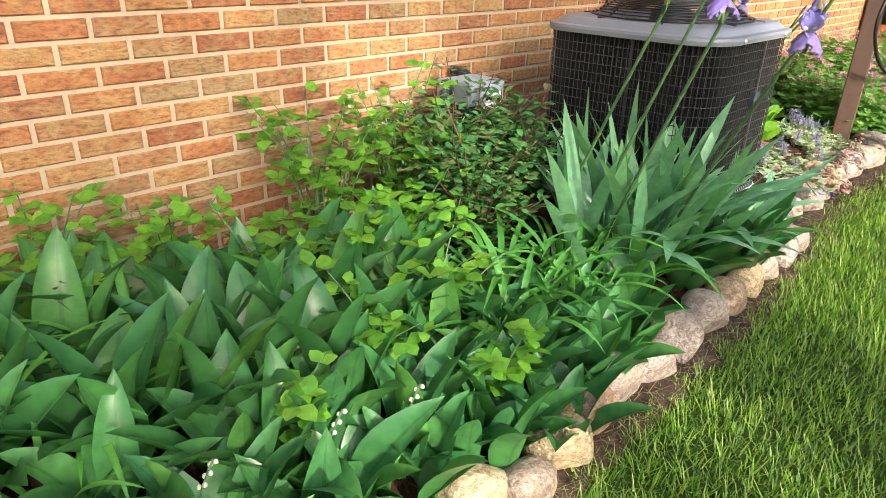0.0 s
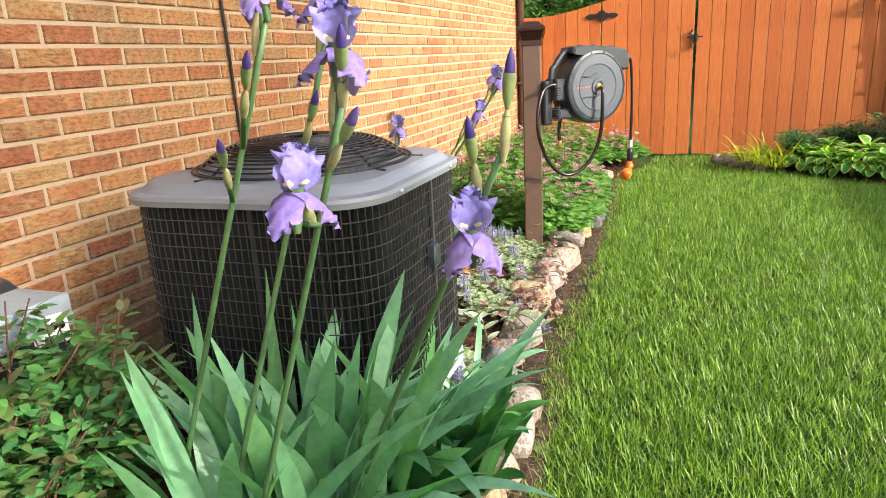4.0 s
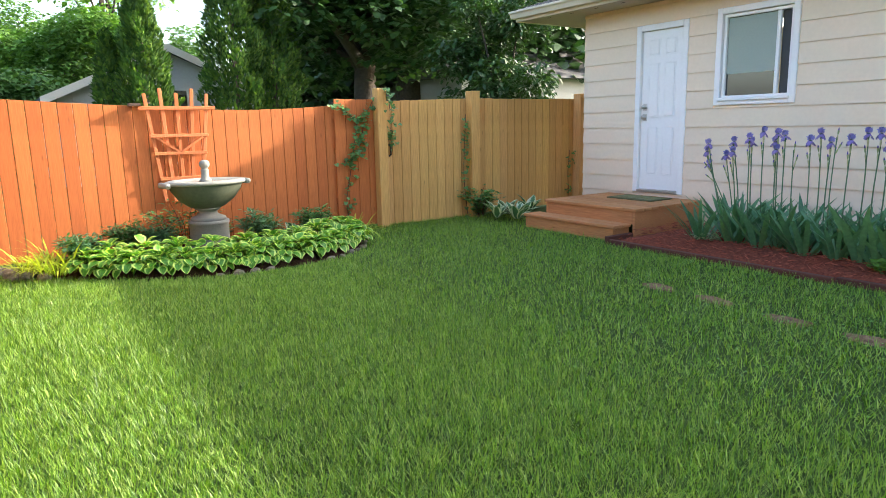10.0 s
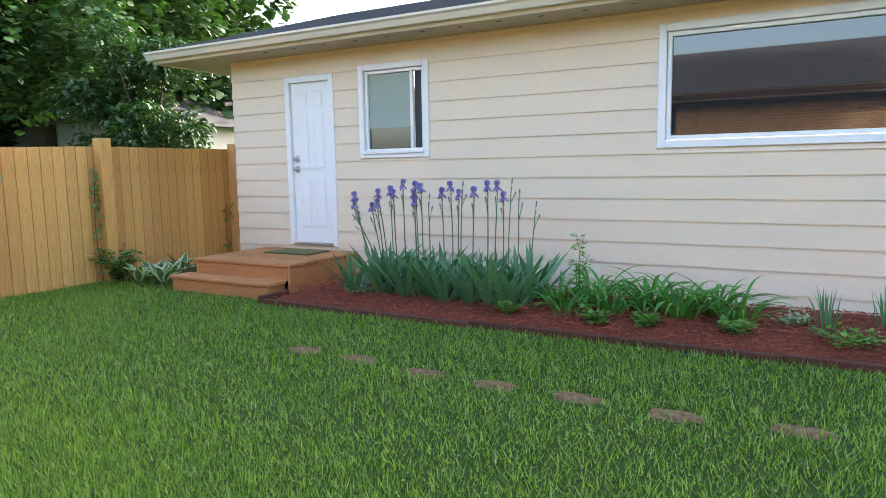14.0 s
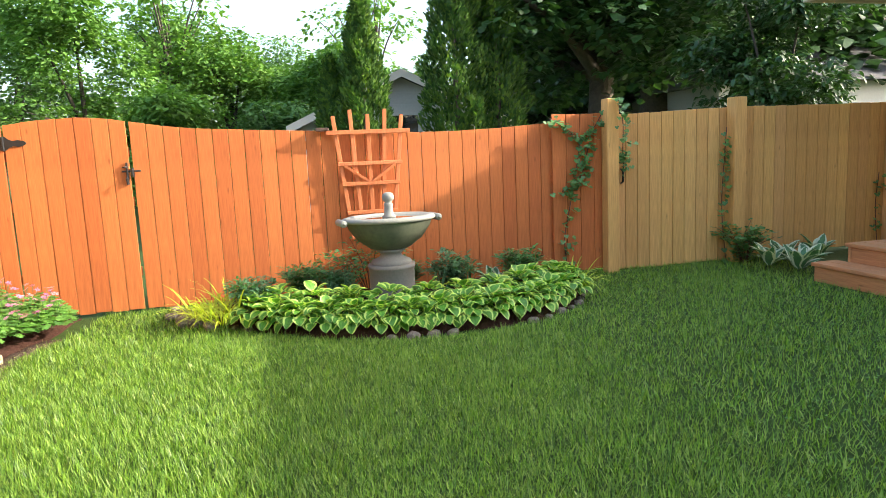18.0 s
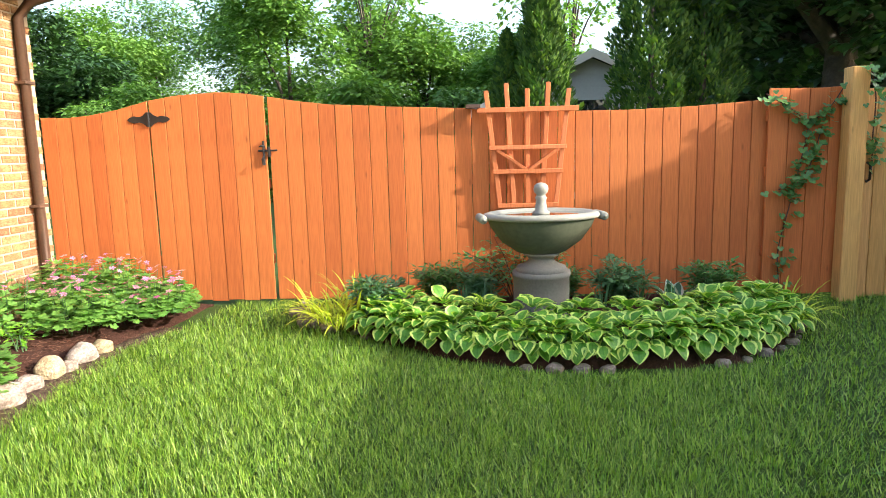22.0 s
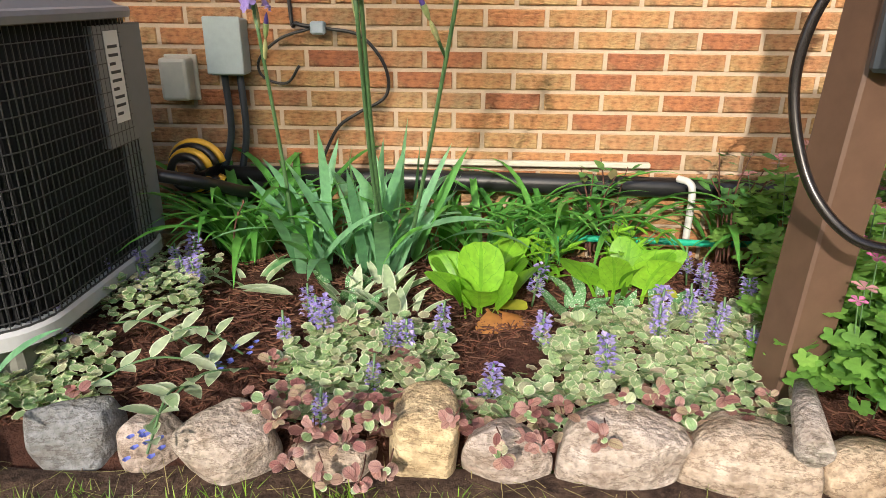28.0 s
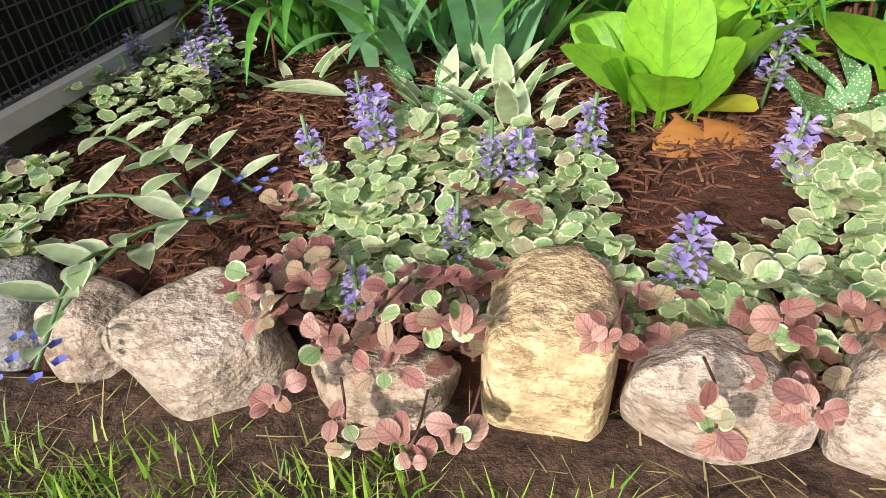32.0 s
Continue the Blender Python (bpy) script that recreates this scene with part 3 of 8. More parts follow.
def disc_leaf(x):
    return math.sqrt(max(0.0, 1 - (2 * x - 1) ** 2)) if 0 < x < 1 else 0.08


def spread(n, lo, hi):
    return rng.uniform(lo, hi, n)


def leaf_cloud(points, size, lean=(0.6, 1.6), droop=(0.2, 0.8), aspect=0.55, seg=2, shape=oval, fold=0.25):
    """Leaves growing about given points in every direction."""
    n = len(points)
    L = spread(n, *size)
    return blade_field(points, spread(n, 0, 2 * np.pi), spread(n, *lean), L, L * aspect, spread(n, *droop), seg, fold, shape=shape)


def inside(poly, x, y):
    """Which of the points lie inside a polygon."""
    r = np.zeros(len(x), dtype=bool)
    for (x0, y0), (x1, y1) in zip(poly, poly[1:] + poly[:1]):
        r ^= ((y0 > y) != (y1 > y)) & (x < (x1 - x0) * (y - y0) / (y1 - y0 + 1e-12) + x0)
    return r


def scatter(poly, n):
    """n points inside a polygon on the ground."""
    xs, ys = [p[0] for p in poly], [p[1] for p in poly]
    got = np.zeros((0, 2))
    while len(got) < n:
        q = np.stack([rng.uniform(min(xs), max(xs), n * 2), rng.uniform(min(ys), max(ys), n * 2)], -1)
        got = np.concatenate([got, q[inside(poly, q[:, 0], q[:, 1])]])
    return got[:n]


def rock_mesh(name, size, material, seed, level=3, square=0.85):
    """A rounded fieldstone, sunk by a fifth; its base at z = 0."""
    bm = bmesh.new()
    bmesh.ops.create_icosphere(bm, subdivisions=level, radius=0.5)
    off = Vector((seed * 3.7, seed * 1.3, seed * 2.1))
    r = random.Random(int(seed * 100))
    planes = []
    for i in range(11):
        a, h = 2.4 * i + r.uniform(-0.5, 0.5), 1 - 2 * (i + 0.5) / 11
        w = math.sqrt(1 - h * h)
        planes.append((Vector((w * math.cos(a), w * math.sin(a), h)).normalized(), r.uniform(0.70, 1.0)))
    for v in bm.verts:
        k = 1 + 0.34 * noise.noise(v.co * 1.6 + off) + 0.12 * noise.noise(v.co * 4.5 + off) + 0.035 * noise.noise(v.co * 12 + off)
        u = v.co.normalized()
        cut = sum(max(0.0, u.dot(w) / d) ** 16 for w, d in planes) ** (-1 / 16)
        q = u * (0.52 * (0.22 * k + 0.78 * min(1.25, cut) * (1 + 0.10 * (k - 1))))
        q = Vector([math.copysign(abs(c * 2) ** square / 2, c) for c in q])
        v.co = Vector((q.x * size[0], q.y * size[1], max(-0.32, q.z) * size[2] + 0.32 * size[2]))
    return bm_mesh(name, bm, material, True)

# ---- the plan ----
WALL_Y, CORNER_X = 2.45, 9.04                 # brick house: front face and end corner
FENCE_X = 9.05                               # face of the fence
SIDE_Y, SIDE_X = -7.16, 8.07                 # sided house: front face and end corner
BED_EDGE = [(-3.0, 1.0), (0.9, 1.02), (2.2, 1.02), (3.3, 1.10), (4.2, 1.14), (5.3, 1.16), (6.2, 1.18), (7.0, 1.24), (7.7, 1.26), (8.3, 1.05), (9.0, 0.98)]
HOSTA_BED = [(9.0, 0.12), (8.6, 0.10), (7.9, -0.50), (7.45, -1.05), (7.22, -1.6), (7.2, -2.2), (7.32, -2.75), (7.65, -3.2), (8.2, -3.55), (9.0, -3.7)]
PATCHES = [(4.43, -4.25), (3.9, -4.22), (3.31, -4.14), (2.8, -4.12), (2.27, -4.12), (1.71, -4.09), (1.08, -4.15)]
SIDE_BED = [(6.05, -5.50), (-2.5, -5.50), (-2.5, -7.1), (6.05, -7.1)]


def edge_y(x):
    return np.interp(x, [p[0] for p in BED_EDGE], [p[1] for p in BED_EDGE])


# ---- ground ----
def sheet(name, poly, z, material, label, kind="structure", cell=0.0):
    bm = bmesh.new()
    f = bm.faces.new([bm.verts.new((x, y, z)) for x, y in poly])
    if f.normal.z < 0:
        f.normal_flip()
    f.normal_update()
    if f.normal.z < 0:
        bmesh.ops.reverse_faces(bm, faces=[f])
    return tagged(new(name, bm_mesh(name, bm, material)), label, kind=kind)


sheet("ground", [(-300, -300), (300, -300), (300, 300), (-300, 300)], 0.0, M["lawnbase"], "flat green lawn ground reaching to the horizon")


def mound(name, poly, rise, material, label, edge=0.12, cell=0.07, rough=0.02):
    """A bed of earth: a grid inside a polygon that rises from its edge."""
    xs, ys = [p[0] for p in poly], [p[1] for p in poly]
    nx, ny = int((max(xs) - min(xs)) / cell) + 1, int((max(ys) - min(ys)) / cell) + 1
    gx, gy = np.meshgrid(np.linspace(min(xs), max(xs), nx), np.linspace(min(ys), max(ys), ny))
    px, py = gx.ravel(), gy.ravel()
    dist = np.full(len(px), 9.0)
    for (x0, y0), (x1, y1) in zip(poly, poly[1:] + poly[:1]):
        ex, ey = x1 - x0, y1 - y0
        t = np.clip(((px - x0) * ex + (py - y0) * ey) / (ex * ex + ey * ey + 1e-9), 0, 1)
        dist = np.minimum(dist, np.hypot(px - x0 - t * ex, py - y0 - t * ey))
    inn = inside(poly, px, py)
    z = np.where(inn, np.clip(dist / edge, 0, 1) * rise, -0.03)
    z += np.where(inn, rough * np.array([noise.noise(Vector((x * 5, y * 5, 0))) for x, y in zip(px, py)]), 0) + np.where(inn, 0.012, 0)
    v = np.stack([px, py, z], -1)
    keep = (inn | (dist < cell * 1.5)).reshape(ny, nx)
    f = [(j * nx + i, j * nx + i + 1, (j + 1) * nx + i + 1, (j + 1) * nx + i) for j in range(ny - 1) for i in range(nx - 1)
         if keep[j, i] and keep[j, i + 1] and keep[j + 1, i] and keep[j + 1, i + 1]]
    return tagged(new(name, mesh_of(name, v, f, material, True)), label, kind="structure")


HOUSE_BED = [(x, y + 0.07) for x, y in BED_EDGE] + [(9.0, 2.44), (-3.0, 2.44)]
mound("ground_mulch_bed", HOUSE_BED, 0.12, M["mulchbase"], "dark brown shredded bark mulch bed along the brick wall", 0.35)
TRENCH = [(x, y - 0.145) for x, y in BED_EDGE[:-2]] + [(8.3, 0.98)] + [(x, y + 0.10) for x, y in reversed(BED_EDGE[:-1])]
mound("ground_soil_strip", TRENCH, 0.004, M["soil"], "bare brown soil strip edging the lawn", 0.06, 0.05, 0.012)
mound("ground_island_bed", HOSTA_BED, 0.10, M["mulchbase"], "dark soil of the round hosta bed by the fence", 0.3)
mound("ground_red_mulch_bed", SIDE_BED, 0.10, M["redmulch"], "red dyed mulch bed along the sided house", 0.3)


# ---- brick house ----
COURSE, PITCH, BRICK_L, BRICK_H = 0.0700, 0.2085, 0.1925, 0.0560
PHASE_X, PHASE_Z = 4.560, 1.190              # one upright joint and the top of its course
wall = tagged(new("wall_brick_house"), "brick wall of textured orange, tan and rust-brown bricks with pale mortar", kind="structure")
HOLES = [(6.50, 7.68, 2.05, 2.66), (3.85, 5.02, 2.05, 2.66)]
TOP_Z = 2.76


def wall_slab(name, x0, x1, z0, z1, holes, y0, y1, material):
    """An upright slab with window holes, in strips round them."""
    pieces, xs = [], sorted({x0, x1, *[h[0] for h in holes], *[h[1] for h in holes]})
    for a, b in zip(xs, xs[1:]):
        cut = [h for h in holes if h[0] <= a and h[1] >= b]
        spans = [(z0, cut[0][2]), (cut[0][3], z1)] if cut else [(z0, z1)]
        for s, t in spans:
            v = [(x, y, z) for x in (a, b) for y in (y0, y1) for z in (s, t)]
            pieces.append((v, [(0, 1, 3, 2), (4, 6, 7, 5), (0, 4, 5, 1), (2, 3, 7, 6), (0, 2, 6, 4), (1, 5, 7, 3)]))
    return joined(name, pieces, material)


part("mortar", wall_slab("mortar", -4.0, CORNER_X - 0.008, -0.2, TOP_Z, HOLES, WALL_Y + 0.007, WALL_Y + 0.25, M["mortar"]), wall, "pale pinkish mortar joints")


def brick_arrays(x0, x1, z0, z1, y, depth=0.03, bev=0.004):
    v = [(x0 + bev, y, z0 + bev), (x1 - bev, y, z0 + bev), (x1 - bev, y, z1 - bev), (x0 + bev, y, z1 - bev),
         (x0, y + bev, z0), (x1, y + bev, z0), (x1, y + bev, z1), (x0, y + bev, z1),
         (x0, y + depth, z0), (x1, y + depth, z0), (x1, y + depth, z1), (x0, y + depth, z1)]
    f = [(0, 1, 2, 3)] + [(a, a + 4, (a + 1) % 4 + 4, (a + 1) % 4) for a in range(4)] + [(a + 4, a + 8, (a + 1) % 4 + 8, (a + 1) % 4 + 4) for a in range(4)]
    return v, f


brick_me = joined("brick", [brick_arrays(-BRICK_L / 2, BRICK_L / 2, -BRICK_H, 0, 0)], M["brick"])
rest, singles = [], []
for row in range(-18, 26):
    top = PHASE_Z + row * COURSE
    if top > TOP_Z or top < 0.0:
        continue
    x = PHASE_X + PITCH / 2 + (PITCH / 2 if row % 2 else 0) - 42 * PITCH
    while x < CORNER_X - 0.02:
        a, b = max(-4.0, x - BRICK_L / 2), min(CORNER_X, x + BRICK_L / 2)
        spans = [(a, b)] if b - a > 0.03 else []
        for h in HOLES:
            if top > h[2] - 0.06 and top - BRICK_H < h[3] + 0.0:
                spans = [s for q in spans for s in ((q[0], min(q[1], h[0] - 0.002)), (max(q[0], h[1] + 0.002), q[1])) if s[1] - s[0] > 0.03]
        y = WALL_Y + rng.uniform(-0.0015, 0.0015)
        for a, b in spans:
            if 2.6 < x < 5.6 and 0.30 < top < 1.68 and b - a > BRICK_L - 0.001:
                singles.append((x, y, top))
            else:
                rest.append(brick_arrays(a, b, top - BRICK_H, top, y))
        x += PITCH
part("brickwork", joined("brickwork", rest, M["brick"]), wall, kind="stuff")
BRICK_SPOTS = singles

# end wall of the house, seen only as closure
tagged(new("wall_brick_house_end", box("wall_brick_house_end", (CORNER_X - 0.25, WALL_Y + 0.26, -0.2), (CORNER_X, 12.0, TOP_Z), M["brick"])), "end wall of the brick house", kind="structure")
tagged(new("wall_brick_house_back", box("wall_brick_house_back", (-4.25, WALL_Y, -0.2), (-4.0, 12.0, TOP_Z), M["brick"])), "far end wall of the brick house", kind="structure")


def brick_window(name, x0, x1, z0, z1):
    w = tagged(new(name), "sliding window with a brown frame, dark screens and a tan stone sill", kind="structure")
    y = WALL_Y
    fr = 0.045
    for nm, lo, hi in (("frame", (x0, y + 0.035, z0), (x0 + fr, y + 0.11, z1)), ("frame", (x1 - fr, y + 0.035, z0), (x1, y + 0.11, z1)),
                       ("frame", (x0 + fr, y + 0.035, z0), (x1 - fr, y + 0.11, z0 + fr)), ("frame", (x0 + fr, y + 0.035, z1 - fr), (x1 - fr, y + 0.11, z1))):
        part(nm, box(nm, lo, hi, M["brown"], 0.006), w, "brown window frame")
    mx = (x0 + x1) / 2
    part("mullion", box("mullion", (mx - 0.025, y + 0.045, z0 + fr), (mx + 0.025, y + 0.10, z1 - fr), M["brown"], 0.005), w, "brown window frame")
    for a, b in ((x0 + fr, mx - 0.025), (mx + 0.025, x1 - fr)):
        part("pane", box("pane", (a, y + 0.085, z0 + fr), (b, y + 0.092, z1 - fr), M["glass"]), w, "dark glass pane")
        part("screen_frame", box("screen_frame", (a, y + 0.06, z0 + fr), (b, y + 0.07, z0 + fr + 0.02), M["acgrey"], 0.003), w)
    part("sill", box("sill", (x0 - 0.03, y - 0.05, z0 - 0.072), (x1 + 0.03, y + 0.06, z0 - 0.004), M["sillstone"], 0.008), w, "tan stone sill")
    part("room_wall", box("room_wall", (x0 - 0.05, y + 0.24, z0 - 0.05), (x1 + 0.05, y + 0.25, z1 + 0.05), M["screen"]), w)
    return w


brick_window("window_1", *HOLES[0])
brick_window("window_2", *HOLES[1])

# eave: soffit, fascia, gutter, roof
EAVE_Y, EAVE_X = 1.78, 9.42
tagged(new("ceiling_soffit_brick", box("ceiling_soffit_brick", (-4.4, EAVE_Y + 0.03, TOP_Z), (EAVE_X - 0.02, WALL_Y + 0.3, TOP_Z + 0.02), M["brown"])), "brown boarded soffit under the roof edge", kind="structure")
for i in range(5):
    y = EAVE_Y + 0.1 + i * 0.115
    tagged(new("trim_soffit_board", box("trim_soffit_board", (-4.4, y, TOP_Z - 0.006), (EAVE_X - 0.03, y + 0.10, TOP_Z - 0.001), M["brown"], 0.002)), "brown soffit board", kind="structure")


def gutter(name, x0, x1, y, z, material, label, out=-1):
    """A K-shaped gutter along x; out is the way it faces along y."""
    prof = [(0.0, 0.0), (0.075, 0.0), (0.085, 0.02), (0.10, 0.055), (0.125, 0.075), (0.125, 0.10), (0.115, 0.10), (0.115, 0.08), (0.09, 0.06), (0.07, 0.012), (0.0, 0.012)]
    v = [(x, y + out * a, z + b) for x in (x0, x1) for a, b in prof]
    n = len(prof)
    f = [(i, (i + 1) % n, (i + 1) % n + n, i + n) for i in range(n)] + [tuple(range(n)), tuple(range(2 * n - 1, n - 1, -1))]
    return tagged(new(name, mesh_of(name, v, f, material)), label, kind="structure")


tagged(new("trim_fascia_brick", box("trim_fascia_brick", (-4.4, EAVE_Y, TOP_Z - 0.015), (EAVE_X, EAVE_Y + 0.03, TOP_Z + 0.17), M["brown"], 0.004)), "brown painted fascia board", kind="structure")
tagged(new("trim_fascia_brick_end", box("trim_fascia_brick_end", (EAVE_X - 0.03, EAVE_Y + 0.03, TOP_Z - 0.015), (EAVE_X, WALL_Y + 5, TOP_Z + 0.17), M["brown"], 0.004)), "brown painted fascia board", kind="structure")
tagged(new("ceiling_soffit_brick_end", box("ceiling_soffit_brick_end", (CORNER_X + 0.01, WALL_Y + 0.3, TOP_Z), (EAVE_X - 0.03, WALL_Y + 5, TOP_Z + 0.02), M["brown"])), "brown soffit", kind="structure")
gutter("trim_gutter_brick", -4.4, EAVE_X, EAVE_Y, TOP_Z + 0.05, M["brown"], "brown metal roof gutter")


def roof(name, eave_y, ridge_y, z, rise, x0, x1, label, material, rows=18):
    """A roof plane of overlapping shingle courses and its far slope."""
    r = tagged(new(name), label, kind="structure")
    pieces, k = [], (1 if ridge_y > eave_y else -1)
    run = abs(ridge_y - eave_y)
    for i in range(rows):
        a, b = i / rows, (i + 1.25) / rows
        ya, yb = eave_y + k * run * a, eave_y + k * run * min(1, b)
        za, zb = z + rise * a + 0.012, z + rise * min(1, b)
        v = [(x0, ya, za), (x1, ya, za), (x1, yb, zb), (x0, yb, zb), (x0, ya, za - 0.02), (x1, ya, za - 0.02), (x1, yb, zb - 0.02), (x0, yb, zb - 0.02)]
        pieces.append((v, [(0, 1, 2, 3), (7, 6, 5, 4), (0, 4, 5, 1), (1, 5, 6, 2), (2, 6, 7, 3), (3, 7, 4, 0)]))
    part("shingles", joined("shingles", pieces, material), r, "weathered grey asphalt shingles")
    far = ridge_y + k * run
    v = [(x0, ridge_y, z + rise), (x1, ridge_y, z + rise), (x1, far, z), (x0, far, z)]
    part("far_slope", mesh_of("far_slope", v, [(0, 1, 2, 3)], material), r)
    return r


roof("roof_brick_house", EAVE_Y - 0.04, 6.3, TOP_Z + 0.18, 1.55, -4.4, EAVE_X, "shingled roof of the brick house", M["shingle"])

# downspout at the corner
spout = tagged(new("downspout"), "brown metal downspout at the brick corner", "downspout")
sx, sy = 8.83, WALL_Y - 0.05
path = [(sx, EAVE_Y - 0.05, TOP_Z + 0.05), (sx, EAVE_Y - 0.04, TOP_Z - 0.05), (sx, EAVE_Y + 0.12, TOP_Z - 0.13), (sx, sy - 0.12, TOP_Z - 0.22), (sx, sy, TOP_Z - 0.34), (sx, sy, 0.12), (sx, sy - 0.06, 0.05), (sx, sy - 0.25, 0.02)]
part("pipe", tube("pipe", path, 0.043, M["brown"], 4), spout)
for z in (0.9, 1.9):
    part("strap", box("strap", (sx - 0.06, sy - 0.045, z), (sx + 0.06, WALL_Y - 0.002, z + 0.025), M["brown"], 0.003), spout)


# ---- sided house ----
side = tagged(new("wall_sided_house"), "beige lap-sided wall with horizontal boards", kind="structure")
DOOR = (6.34, 7.13, 0.40, 2.57)
WIN1 = (4.97, 5.95, 1.51, 2.62)
WIN2 = (0.30, 2.42, 1.53, 2.70)
S_HOLES = [(DOOR[0], DOOR[1], DOOR[2], DOOR[3]), (WIN1[0], WIN1[1], WIN1[2], WIN1[3]), (WIN2[0], WIN2[1], WIN2[2], WIN2[3])]
S_TOP = 2.86
part("core", wall_slab("core", -4.0, SIDE_X - 0.02, -0.2, S_TOP + 0.1, S_HOLES, SIDE_Y - 0.20, SIDE_Y - 0.012, M["siding"]), side)
LAP, Z0 = 0.219, 0.164


def lap_board(x0, x1, z0, z1, y):
    v = [(x, yy, z) for x in (x0, x1) for yy, z in ((y + 0.014, z0), (y + 0.014, z0 + 0.004), (y - 0.001, z1), (y - 0.012, z1), (y - 0.012, z0))]
    f = [(0, 1, 6, 5), (1, 2, 7, 6), (2, 3, 8, 7), (3, 4, 9, 8), (4, 0, 5, 9), (4, 3, 2, 1, 0), (5, 6, 7, 8, 9)]
    return v, f


z = Z0 - LAP
while z < S_TOP:
    z1 = min(S_TOP, z + LAP)
    cuts = [h for h in S_HOLES if z1 > h[2] + 0.001 and z < h[3] - 0.001]
    spans = [(-4.0, SIDE_X)]
    for h in cuts:
        spans = [s for q in spans for s in ((q[0], min(q[1], h[0])), (max(q[0], h[1]), q[1])) if s[1] - s[0] > 0.01]
    for a, b in spans:
        part("board", joined("board", [lap_board(a, b, max(z, -0.1), z1, SIDE_Y)], M["siding"]), side)
    for h in cuts:
        if z < h[2] - 0.005:
            part("board", joined("board", [lap_board(h[0], h[1], max(z, -0.1), h[2], SIDE_Y)], M["siding"]), side)
        if z1 > h[3] + 0.005:
            part("board", joined("board", [lap_board(h[0], h[1], h[3], z1, SIDE_Y)], M["siding"]), side)
    z = z1
tagged(new("wall_sided_house_end", box("wall_sided_house_end", (SIDE_X - 0.2, -14.0, -0.2), (SIDE_X - 0.005, SIDE_Y - 0.205, S_TOP + 0.1), M["siding"])), "beige end wall of the sided house", kind="structure")
tagged(new("wall_sided_house_far", box("wall_sided_house_far", (-4.2, -14.0, -0.2), (-4.0, SIDE_Y, S_TOP + 0.1), M["siding"])), "beige far wall of the sided house", kind="structure")

E2_Y, E2_X = -6.6, 8.95
tagged(new("ceiling_soffit_sided", box("ceiling_soffit_sided", (-4.3, SIDE_Y - 0.4, S_TOP - 0.02), (E2_X - 0.02, E2_Y - 0.01, S_TOP), M["soffit"])), "darker cream soffit with small vents", kind="structure")
tagged(new("ceiling_soffit_sided_end", box("ceiling_soffit_sided_end", (SIDE_X + 0.01, -14, S_TOP - 0.02), (E2_X - 0.02, SIDE_Y - 0.41, S_TOP), M["soffit"])), "darker cream soffit", kind="structure")
tagged(new("trim_fascia_sided", box("trim_fascia_sided", (-4.3, E2_Y - 0.03, S_TOP - 0.03), (E2_X, E2_Y, S_TOP + 0.13), M["cream"], 0.004)), "cream fascia board", kind="structure")
tagged(new("trim_fascia_sided_end", box("trim_fascia_sided_end", (E2_X - 0.03, -14, S_TOP - 0.03), (E2_X, E2_Y - 0.03, S_TOP + 0.13), M["cream"], 0.004)), "cream fascia board", kind="structure")
gutter("trim_gutter_sided", -4.3, E2_X + 0.02, E2_Y, S_TOP + 0.01, M["cream"], "cream metal roof gutter", 1)
roof("roof_sided_house", E2_Y + 0.05, -11.0, S_TOP + 0.12, 1.35, -4.3, E2_X + 0.03, "grey shingled roof of the sided house", M["shingle"])
for i in range(26):
    x = 8.4 - i * 0.45
    tagged(new("trim_soffit_vent", box("trim_soffit_vent", (x, -6.80, S_TOP - 0.0245), (x + 0.06, -6.78, S_TOP - 0.0205), M["brown"])), "small soffit vent slot", kind="structure")


def rect_frame(parent, x0, x1, z0, z1, wd, y0, y1, material, label, bev=0.006, nm="frame"):
    for lo, hi in (((x0, y0, z0), (x0 + wd, y1, z1)), ((x1 - wd, y0, z0), (x1, y1, z1)), ((x0 + wd, y0, z0), (x1 - wd, y1, z0 + wd)), ((x0 + wd, y0, z1 - wd), (x1 - wd, y1, z1))):
        part(nm, box(nm, lo, hi, material, bev), parent, label)


# door with six panels
door = tagged(new("door_1"), "closed white six-panel steel door with white trim", kind="structure")
x0, x1, z0, z1 = DOOR
for lo, hi in (((x0, SIDE_Y - 0.05, z0), (x0 + 0.075, SIDE_Y + 0.022, z1)), ((x1 - 0.075, SIDE_Y - 0.05, z0), (x1, SIDE_Y + 0.022, z1)), ((x0 + 0.075, SIDE_Y - 0.05, z1 - 0.075), (x1 - 0.075, SIDE_Y + 0.022, z1))):
    part("casing", box("casing", lo, hi, M["white"], 0.006), door, "white door casing")
part("threshold", box("threshold", (x0 + 0.075, SIDE_Y - 0.06, z0), (x1 - 0.075, SIDE_Y + 0.03, z0 + 0.035), M["metal"], 0.005), door, "metal threshold")
dx0, dx1, dz0, dz1 = x0 + 0.08, x1 - 0.08, z0 + 0.04, z1 - 0.08
leaf = part("door_leaf", box("door_leaf", (dx0, SIDE_Y - 0.06, dz0), (dx1, SIDE_Y - 0.022, dz1), M["white"], 0.002), door, "white six-panel door leaf")
pw, H = (dx1 - dx0 - 0.34) / 2, dz1 - dz0
